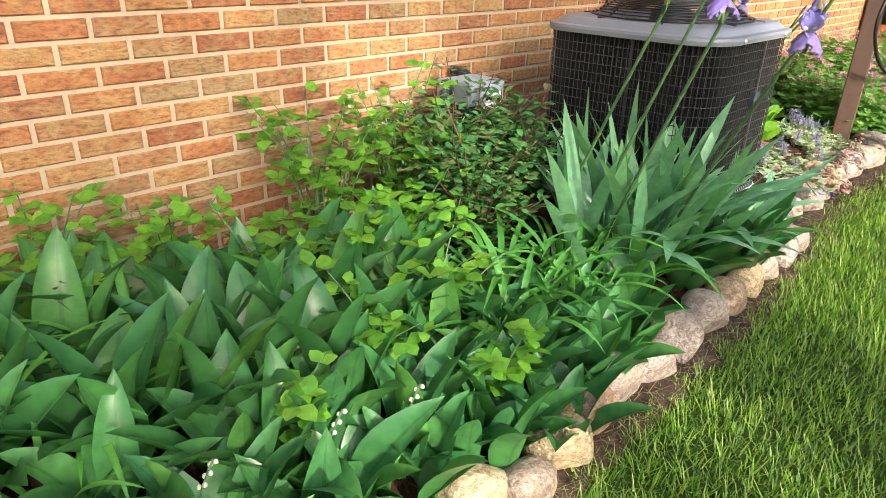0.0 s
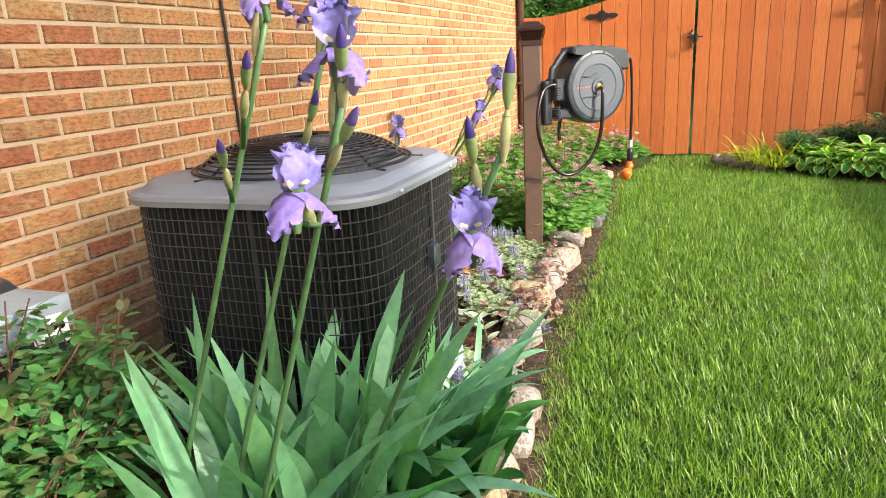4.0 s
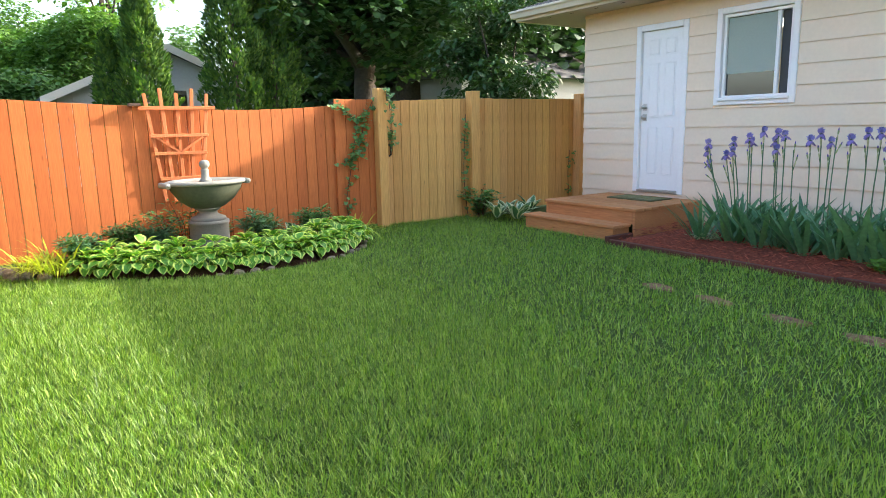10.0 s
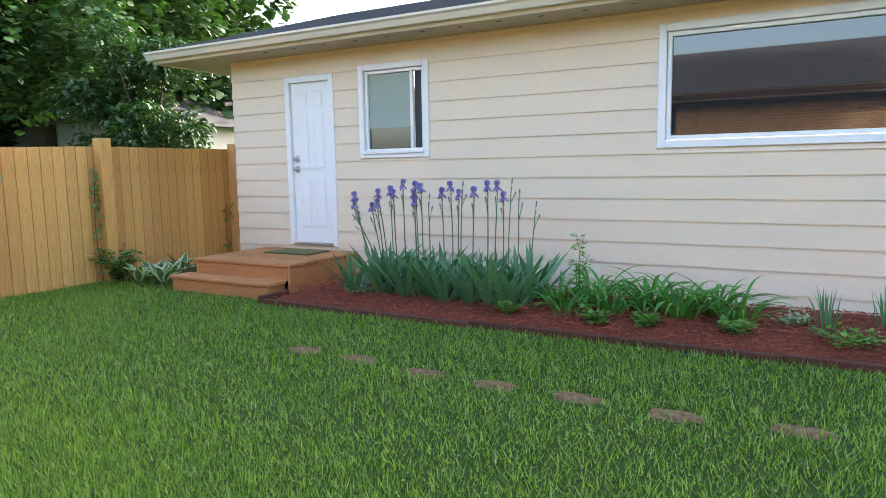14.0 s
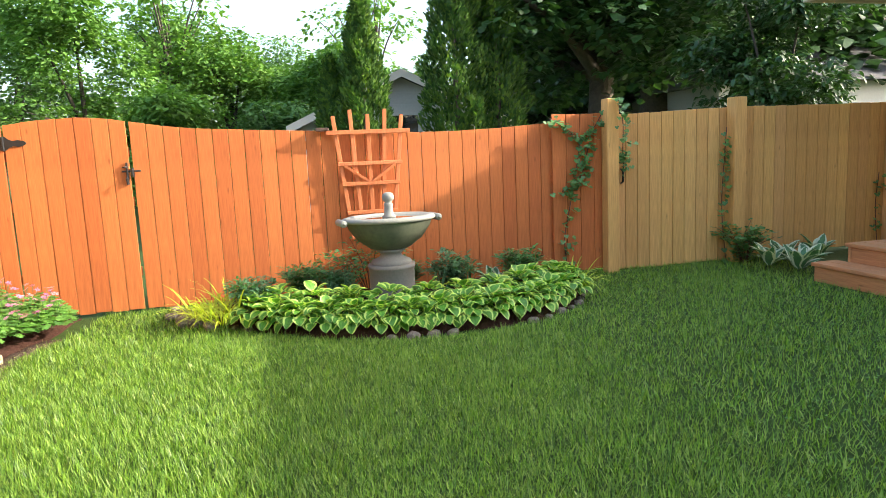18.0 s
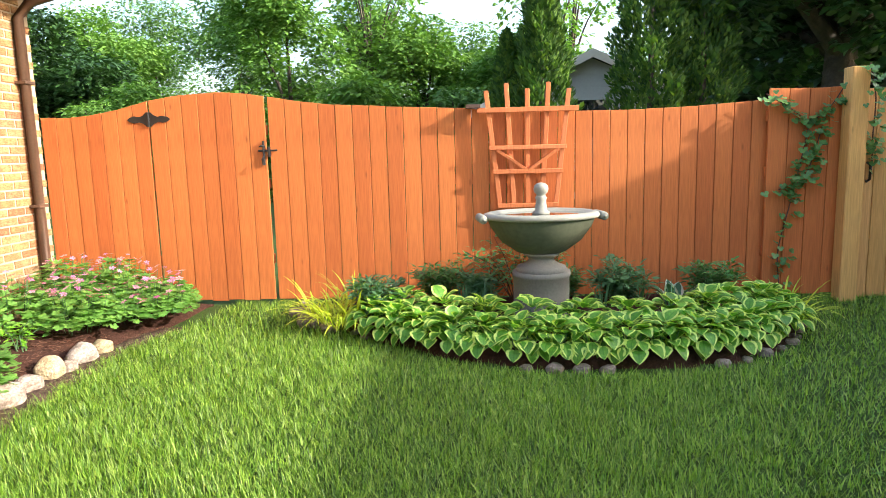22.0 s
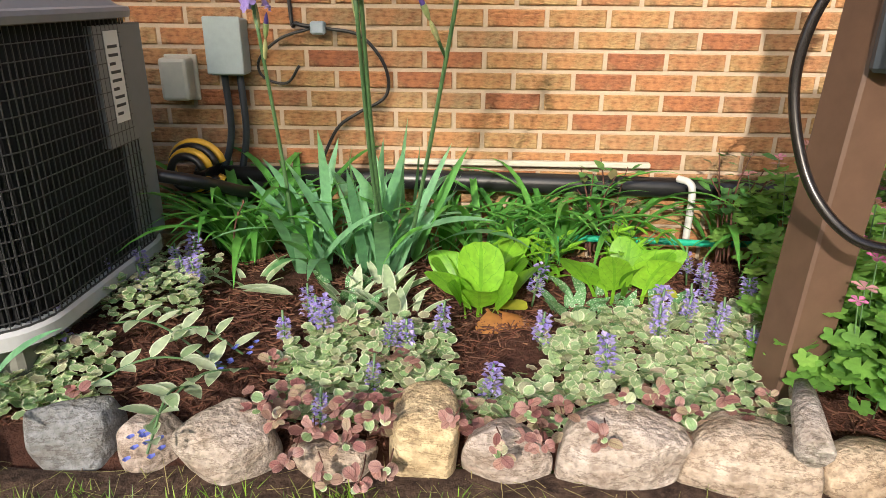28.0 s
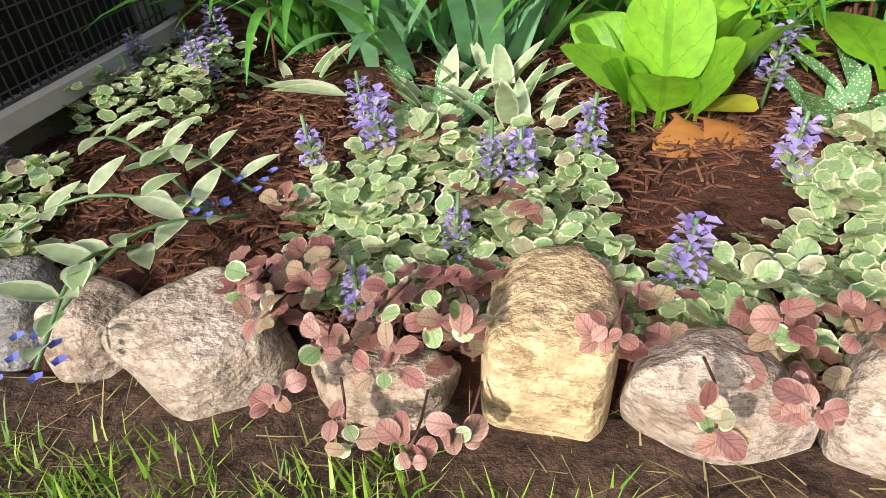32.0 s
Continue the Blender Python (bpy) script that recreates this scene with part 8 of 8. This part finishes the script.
for x, y, r, h, m, lab in ((8.18, -0.5, 0.22, 0.26, "bluefern", "soft blue-green feathery mound"), (8.55, -0.95, 0.24, 0.30, "roseleaf", "dark green mounded plant by the fence"), (8.45, -1.25, 0.14, 0.24, "bluefern", "grey-green feathery plant beside the fountain"), (8.45, -2.3, 0.24, 0.30, "bluefern", "soft blue-green feathery mound"), (8.5, -3.0, 0.22, 0.28, "roseleaf", "dark green mounded plant by the fence"), (8.7, -1.9, 0.2, 0.2, "roseleaf", "dark green mounded plant behind the fountain")):
    shrub("mounded_plant", lab, (x, y, 0.08), r, h * 1.4, 26, flat_leaf(0.30, 0.04, -0.1), M[m], (0.05, 0.085), 40, "mounded plants", woody="stem", start=0.15)
shrub("rose_bush", "small open rose bush beside the fountain", (8.62, -1.55, 0.08), 0.45, 0.66, 16, flat_leaf(0.5, 0.05, -0.1), M["roseleaf"], (0.04, 0.065), 34, "", start=0.3)
tuft = leaf_set("leaf", 5, (0.22, 0.32), (0.010, 0.016), (0.05, 0.5), (0.1, 0.7), M["blueleaf"], 5, 0.0)
for x, y in ((8.22, -1.30), (8.32, -1.15), (8.28, -2.15), (8.42, -2.45), (8.1, -2.6), (8.35, -2.9)):
    clump("grassy_tuft", "upright blue-green grassy tuft", "plant", (x, y, 0.07), tuft, 18, 0.05, (0.8, 1.1), "grassy tufts", tilt=5)

# ---- bed along the sided house ----
blue = leaf_set("leaf", 9, (0.46, 0.64), (0.044, 0.060), (0.02, 0.75), (0.05, 0.5), M["blueleaf"], 7, 0.1, sword, 0.3, 1.2)
for x in np.arange(3.35, 5.2, 0.18):
    for y in (-5.98, -6.30):
        clump("iris_plant", "dense clump of blue-green iris leaves on red mulch", "plant", (float(x) + rng.uniform(-0.06, 0.06), y + rng.uniform(-0.08, 0.08), 0.09), blue, 13, 0.07, (0.85, 1.15), "irises by the sided house", tilt=4)
FAR_STEMS = [(5.30, 1.02, 1), (5.10, 1.12, 1), (4.78, 1.16, 1), (4.62, 1.20, 1), (4.22, 1.14, 1), (3.80, 1.20, 1), (5.25, 1.10, 1), (5.15, 0.98, 1), (5.38, 0.88, 1), (5.05, 1.02, 1), (4.74, 1.22, 1), (4.85, 1.12, 1), (4.66, 1.12, 1), (4.58, 1.05, 1), (4.50, 1.18, 1), (4.35, 1.10, 0), (4.18, 1.20, 1), (4.08, 1.12, 1), (3.96, 1.22, 0), (3.85, 1.15, 1), (3.70, 1.20, 1), (3.62, 1.10, 1), (3.52, 1.24, 0), (3.44, 1.14, 0), (3.34, 1.02, 0)]
for x, z, fl in FAR_STEMS:
    bx, by = min(5.0, max(3.4, x - 0.06 * (x - 4.3))), -6.15 + rng.uniform(-0.15, 0.15)
    q = (x, by + 0.03, z - 0.02)
    iris_stem((bx, by, 0.1), (x, by + 0.02, z - 0.05), [q] if fl else [], [(x + 0.03, by, z - 0.14)] if fl else [(x, by, z + 0.0), (x - 0.025, by, z - 0.12)], "tall iris stem with lavender flower by the sided house" if fl else "tall iris stem with closed buds by the sided house", 1.1 if fl else 1.0)
for x, y, n, s in ((3.05, -6.1, 26, 1.0), (2.8, -6.3, 24, 1.05), (2.55, -6.05, 24, 1.0), (2.28, -6.25, 26, 1.1), (2.0, -6.1, 26, 1.1), (1.75, -6.3, 22, 1.05), (1.55, -6.1, 18, 0.95), (2.9, -5.85, 14, 0.7)):
    clump("daylily", "full clump of arching green daylily leaves on red mulch", "plant", (x, y, 0.09), strap, n + 12, 0.12, (0.9 * s, 1.25 * s), "daylilies by the sided house", tilt=8)
for x, y, n in ((0.95, -6.05, 22), (0.35, -6.15, 24), (0.55, -6.35, 18), (-0.2, -6.2, 20)):
    clump("chives", "upright tuft of thin blue-green chive leaves", "plant", (x, y, 0.09), tuft, n, 0.07, (0.9, 1.4), "chive tufts", tilt=5)
for x, y, r, m in ((5.13, -5.92, 0.20, "paleleaf"), (1.55, -5.78, 0.16, "geranium"), (0.8, -5.8, 0.30, "geranium"), (0.2, -5.8, 0.30, "geranium"), (2.6, -5.72, 0.14, "geranium"), (3.4, -5.75, 0.12, "geranium"), (1.15, -6.2, 0.14, "paleleaf"), (2.2, -5.75, 0.12, "geranium")):
    shrub("low_plant", "low grey-green flowering plant on red mulch" if m == "paleleaf" else "low round-leaved green plant at the bed edge", (x, y, 0.07), r, 0.14, 16, palm_leaf(3, 0.3) if m == "geranium" else flat_leaf(0.5), M[m], (0.03, 0.05), 12, "low plants", woody="stem", start=0.2)
shrub("leafy_shrub", "upright green shoot beside the irises", (2.95, -6.4, 0.09), 0.10, 0.75, 6, flat_leaf(0.4), M["shrubleaf"], (0.05, 0.08), 14, "", woody="stem")


# ---- ivy ----
def ivy(label, paths, n):
    t = thing("ivy", label, "climber", (0, 0, 0), "ivy on the fence")
    pts = []
    for path in paths:
        sp = smooth_path(path, 8)
        part("vine", tube("vine", sp, 0.005, M["twig"], 5), t)
        for i in range(int(n * 1.4)):
            q = sp[int(rng.integers(len(sp)))]
            pts.append((q.x - rng.uniform(0.0, 0.05), q.y + rng.normal(0, 0.045), q.z + rng.normal(0, 0.03)))
    p, m = np.array(pts), len(pts)
    part("foliage", field_mesh("foliage", stamp(palm_leaf(3, 0.35), p, spread(m, 2.4, 3.9), spread(m, -1.2, -0.1), spread(m, 0.045, 0.075), spread(m, -0.5, 0.5)), M["ivy"]), t, kind="stuff")


fx = FENCE_X - 0.075
ivy("ivy trailing over the orange fence end", [[(fx, -3.55, 1.66), (fx, -3.72, 1.56), (fx, -3.90, 1.45), (fx, -4.05, 1.55), (fx - 0.06, -4.12, 1.7)], [(fx, -3.90, 1.45), (fx, -3.85, 1.15), (fx, -3.78, 0.8), (fx, -3.7, 0.4), (fx, -3.72, 0.1)], [(fx, -4.0, 1.4), (fx, -3.88, 1.0), (fx, -3.68, 0.9)]], 60)
ivy("ivy hanging from the cedar gate post", [[(tan_x - 0.15, -4.25, 1.86), (tan_x - 0.16, -4.30, 1.6), (tan_x - 0.05, -4.36, 1.3), (tan_x - 0.03, -4.38, 1.1)]], 50)
ivy("ivy climbing the second cedar post", [[(tan_x - 0.1, -5.60, 0.05), (tan_x - 0.05, -5.58, 0.6), (tan_x - 0.05, -5.60, 1.1), (tan_x - 0.06, -5.62, 1.5)]], 55)
ivy("ivy climbing the end post by the house", [[(tan_x - 0.05, -7.75, 0.0), (tan_x - 0.03, -7.72, 0.5), (tan_x - 0.03, -7.75, 0.9)]], 20)
shrub("ivy_bush", "dark ivy bush at the foot of the cedar post", (8.75, -5.75, 0.0), 0.32, 0.52, 22, palm_leaf(3, 0.35), M["ivy"], (0.04, 0.07), 26, "", start=0.1)

# ---- trees and houses beyond the fence ----
def tree(name, label, at, crown, n, leaf, material, size, trunk=0.15, trunk_h=2.0, limbs=7, group="", bark="bark"):
    """A tapered trunk with limbs into each clump of the crown. crown: clumps of (x, y, z, radius, flatness)."""
    t = thing(name, label, "tree", at, group)
    pieces = [tube_arrays(smooth_path([(0, 0, -0.1), (0.05 * trunk_h * 0.2, 0.02, trunk_h * 0.5), (0, 0, trunk_h)], 4), [trunk * (1.25 - 0.5 * k / 8) for k in range(9)], 9)]
    for k in range(min(limbs, len(crown))):
        c = crown[k * len(crown) // min(limbs, len(crown))]
        pieces.append(tube_arrays(smooth_path([(0, 0, trunk_h * 0.8), (c[0] * 0.45, c[1] * 0.45, trunk_h + (c[2] - trunk_h) * 0.45), (c[0], c[1], c[2] + c[3] * 0.3)], 4), [trunk * 0.6 * (1 - 0.85 * j / 8) for j in range(9)], 6))
    part("trunk", joined("trunk", pieces, M[bark], True), t)
    vol = np.array([c[3] ** 2 for c in crown])
    pick = rng.choice(len(crown), n, p=vol / vol.sum())
    c = np.array(crown)[pick]
    d = rng.standard_normal((n, 3))
    d /= np.linalg.norm(d, axis=1)[:, None]
    lump = 1 + 0.22 * np.sin(d[:, 0] * 7 + pick) * np.sin(d[:, 1] * 6 + 2 * pick) + 0.15 * np.sin(d[:, 2] * 11 + pick)
    p = c[:, :3] + d * (c[:, 3] * (0.5 + 0.5 * rng.random(n) ** 0.45) * lump)[:, None] * np.stack([np.ones(n), np.ones(n), c[:, 4]], -1)
    part("crown", field_mesh("crown", stamp(leaf, p, np.arctan2(d[:, 1], d[:, 0]) + rng.normal(0, 0.8, n), spread(n, -0.9, 0.4), spread(n, *size), spread(n, -0.6, 0.6)), material), t, kind="stuff")
    return t


def round_crown(rad, z0, z1, k, seed, small=0.42):
    r = np.random.default_rng(seed)
    out = []
    for i in range(k):
        a, q = r.uniform(0, 6.3), math.sqrt(r.random())
        h = r.random()
        w = rad * (1 - 0.6 * abs(h - 0.4) ** 1.5) * q * 0.75
        out.append((w * math.cos(a), w * math.sin(a), z0 + (z1 - z0) * h, rad * small * r.uniform(0.7, 1.15), 0.8))
    return out


def arborvitae(at, rad, height, n, seed):
    """A narrow evergreen spire: sprays set on a tapering, lumpy cone."""
    r = np.random.default_rng(seed)
    t = thing("arborvitae", "tall narrow green arborvitae behind the fence", "tree", at, "arborvitae row")
    part("trunk", tube("trunk", [(0, 0, -0.1), (0, 0, height * 0.95)], [0.09, 0.015], M["bark"], 8), t)
    h, a = r.random(n) ** 0.85, r.uniform(0, 6.3, n)
    w = rad * np.clip((1 - h) * 1.9, 0, 1) ** 0.75 * (0.75 + 0.25 * np.clip(h * 6, 0, 1))
    w *= 0.82 + 0.16 * np.sin(a * 5 + h * 26) + 0.14 * np.sin(a * 3 - h * 41)
    w *= 0.72 + 0.32 * r.random(n) ** 0.5
    p = np.stack([w * np.cos(a), w * np.sin(a), 0.15 + (height - 0.15) * h], -1)
    part("crown", field_mesh("crown", stamp(rhomb(0.5, 0.1), p, a + r.normal(0, 0.5, n), r.uniform(0.5, 1.4, n), r.uniform(0.06, 0.14, n), r.uniform(-0.8, 0.8, n)), M["arbor"]), t, kind="stuff")


arborvitae((13.6, -2.25, 0), 0.50, 4.0, 10000, 1)
arborvitae((13.9, -1.75, 0), 0.36, 3.0, 5000, 4)
arborvitae((14.0, -3.95, 0), 0.64, 5.3, 14000, 2)
arborvitae((14.1, -4.75, 0), 0.56, 4.9, 11000, 3)

maple_leaf = (np.array([(0, 0, 0), (0.38, -0.48, 0.06), (0.38, 0.48, 0.06), (0.78, -0.26, -0.03), (0.78, 0.26, -0.03), (1, 0, -0.12)]), np.array([(0, 1, 2), (1, 3, 4), (1, 4, 2), (3, 5, 4)]),
              np.array([(0.5, 0), (0, 0.4), (1, 0.4), (0.2, 0.8), (0.8, 0.8), (0.5, 1)]))
cr = round_crown(5.2, 3.2, 11.5, 46, 5, 0.30)
tree("maple_tree", "large dark maple spreading over the cedar fence", (19.0, -11.0, 0), cr, 26000, maple_leaf, M["maple"], (0.17, 0.31), 0.45, 4.2, 10)
cr = [(x, y, z, r, f) for x, y, z, r, f in round_crown(3.7, 2.4, 7.0, 34, 8, 0.30)]
tree("maple_tree", "dark maple with low hanging boughs behind the cedar fence", (15.6, -7.6, 0), cr, 24000, maple_leaf, M["maple"], (0.12, 0.21), 0.30, 3.4, 8)
tree("maple_tree", "dark tree behind the sided house", (22.0, -17.0, 0), round_crown(5.5, 2.0, 12.0, 34, 9, 0.32), 13000, maple_leaf, M["maple"], (0.3, 0.5), 0.4, 3.5, 8)
tree("maple_tree", "dark tree filling the gap by the maple", (24.0, -11.2, 0), round_crown(4.6, 1.2, 9.0, 30, 12, 0.34), 11000, maple_leaf, M["maple"], (0.3, 0.5), 0.35, 2.5, 8)
tree("ornamental_tree", "small green tree with bare twisted branches by the house corner", (11.4, -8.4, 0), round_crown(1.35, 1.7, 3.7, 22, 11, 0.36), 8500, flat_leaf(0.5), M["maple"], (0.09, 0.15), 0.07, 1.5, 12)
LIGHT = [(30, 6.0, 3.4, 8.6, "lighttree"), (33, 1.0, 3.6, 7.2, "lighttree"), (31, -3.5, 2.6, 6.4, "lighttree"), (36, 10.5, 4.0, 9.8, "midtree"), (38, 4.0, 4.0, 9.6, "midtree"), (40, -1.5, 3.6, 8.2, "midtree"), (33, 14.5, 3.6, 9.0, "lighttree"), (42, 17.0, 4.4, 10.6, "midtree"),
         (30, 20.0, 3.8, 8.8, "lighttree"), (26, 13.0, 2.6, 6.6, "maple"), (21, 7.6, 1.5, 3.4, "lighttree"), (38, 25.0, 4.6, 11.0, "midtree"), (36, -7.0, 3.4, 6.4, "midtree"), (24, 10.2, 1.8, 3.2, "lighttree"), (27, 2.6, 1.9, 4.0, "lighttree"), (28, -1.0, 1.8, 3.6, "midtree"), (22, 4.0, 1.5, 2.5, "lighttree")]
for i, (x, y, r, h, m) in enumerate(LIGHT):
    lab = {"lighttree": "light green leafy tree beyond the fence", "midtree": "tall mid-green tree in the distance", "maple": "dark green round tree beyond the gate"}[m]
    tree("broadleaf_tree", lab, (x, y, 0), round_crown(r, h * 0.16, h * 0.88, 26, 20 + i, 0.34), 19000 if r > 2 else 8000, rhomb(0.6, 0.08), M[m], (0.155, 0.27) if x > 25 else (0.10, 0.18), 0.10 + 0.02 * r, h * 0.35, 7, "trees beyond the fence")
# sparse, nearly bare trees against the sky
for x, y, h, s in ((34, -4.8, 10.5, 3), (37, -6.0, 11.0, 4), (33, 3.2, 9.6, 6)):
    tree("sparse_tree", "thin-leaved tall tree with bare branches against the sky", (x, y, 0), round_crown(2.6, h * 0.4, h, 16, 60 + s, 0.34), 900, flat_leaf(0.6), M["lighttree"], (0.2, 0.36), 0.13, h * 0.55, 14, "trees beyond the fence")

tree("broadleaf_tree", "tall tree behind the sided house that dapples the brick wall", (-2.15, -14.6, 0), round_crown(3.4, 10.25, 13.35, 26, 77, 0.30) + [(-2.6, 0.0, 8.65, 1.0, 0.8), (-3.3, -0.2, 8.55, 0.95, 0.8), (-1.7, 0.2, 9.15, 0.9, 0.8), (-0.6, 0.0, 10.0, 0.55, 0.8), (0.0, 0.1, 9.95, 0.55, 0.8), (0.6, -0.1, 9.95, 0.55, 0.8), (1.2, 0.0, 10.0, 0.5, 0.8), (1.6, 0.1, 10.35, 0.5, 0.8), (-0.2, 0.0, 10.65, 0.6, 0.8), (0.5, 0.0, 10.65, 0.6, 0.8), (1.1, 0.0, 10.75, 0.6, 0.8)], 10000, flat_leaf(0.6), M["midtree"], (0.22, 0.38), 0.25, 7.5, 9)

# neighbour's gabled house beyond the fence
nb = thing("neighbour_house", "pale grey gabled neighbour house beyond the fence", "house", (20.0, -4.05, 0))
g = [(-2.6, 0), (2.6, 0), (2.6, 2.25), (0, 3.40), (-2.6, 2.25)]
v = [(x, y, z) for x in (0, 6) for y, z in g]
part("wall", mesh_of("wall", v, [(0, 4, 3, 2, 1), (5, 6, 7, 8, 9), (0, 1, 6, 5), (1, 2, 7, 6), (4, 0, 5, 9)], M["neighbour"]), nb, "pale grey siding")
for i in range(12):
    z = 0.3 + i * 0.3
    w = 2.6 if z < 1.96 else 2.6 * (3.40 - z - 0.292) / 1.15
    if w > 0.15:
        part("siding_board", box("siding_board", (-0.012, -w + 0.01, z), (-0.001, w - 0.01, z + 0.292), M["neighbour"], 0.004), nb)
for s in (1, -1):
    v = [(-0.35, s * 2.95, 2.10), (6.35, s * 2.95, 2.10), (6.35, 0, 3.43), (-0.35, 0, 3.43)]
    v += [(x, y, z + 0.10) for x, y, z in v]
    part("roof", mesh_of("roof", v, [(0, 1, 2, 3), (7, 6, 5, 4), (0, 4, 5, 1), (1, 5, 6, 2), (2, 6, 7, 3), (3, 7, 4, 0)], M["shingle"]), nb, "grey shingled roof")
    v = [(-0.39, s * 2.98, 2.00), (-0.355, s * 2.98, 2.00), (-0.355, 0, 3.36), (-0.39, 0, 3.36)]
    v += [(x, y, z + 0.2) for x, y, z in v]
    part("barge_board", mesh_of("barge_board", v, [(0, 1, 2, 3), (7, 6, 5, 4), (0, 4, 5, 1), (1, 5, 6, 2), (2, 6, 7, 3), (3, 7, 4, 0)], M["cream"]), nb, "pale barge board")
wn2 = part("window", box("window", (-0.02, -0.45, 1.5), (0.02, 0.45, 2.4), M["glass"]), nb, "dark window")
part("frame", box("frame", (-0.03, -0.5, 1.42), (-0.005, 0.5, 1.5), M["white"], 0.004), wn2, "white sill")
h2 = thing("neighbour_house", "pale sided neighbour house seen past the corner", "house", (16.5, -13.5, 0))
part("wall", box("wall", (0, -4, 0), (5, 2.4, 2.7), M["neighbour"], 0.01), h2, "pale siding")
part("roof", mesh_of("roof", [(-0.4, -4.4, 2.7), (-0.4, 2.8, 2.7), (2.5, 2.8, 4.0), (2.5, -4.4, 4.0), (5.4, 2.8, 2.7), (5.4, -4.4, 2.7)], [(0, 1, 2, 3), (3, 2, 4, 5), (0, 3, 5), (1, 4, 2), (0, 5, 4, 1)], M["shingle"]), h2, "grey roof")
w3 = part("window", box("window", (-0.02, 0.9, 1.2), (0.02, 1.7, 2.2), M["glass"]), h2, "dark window")
part("frame", box("frame", (-0.035, 0.82, 1.12), (-0.021, 0.9, 2.28), M["white"], 0.004), w3, "white frame")
part("frame", box("frame", (-0.035, 1.7, 1.12), (-0.021, 1.78, 2.28), M["white"], 0.004), w3, "white frame")

# ---- the nearest bricks, one by one ----
for x, y, z in BRICK_SPOTS:
    part("brick", brick_me, wall, at=(x, y, z))
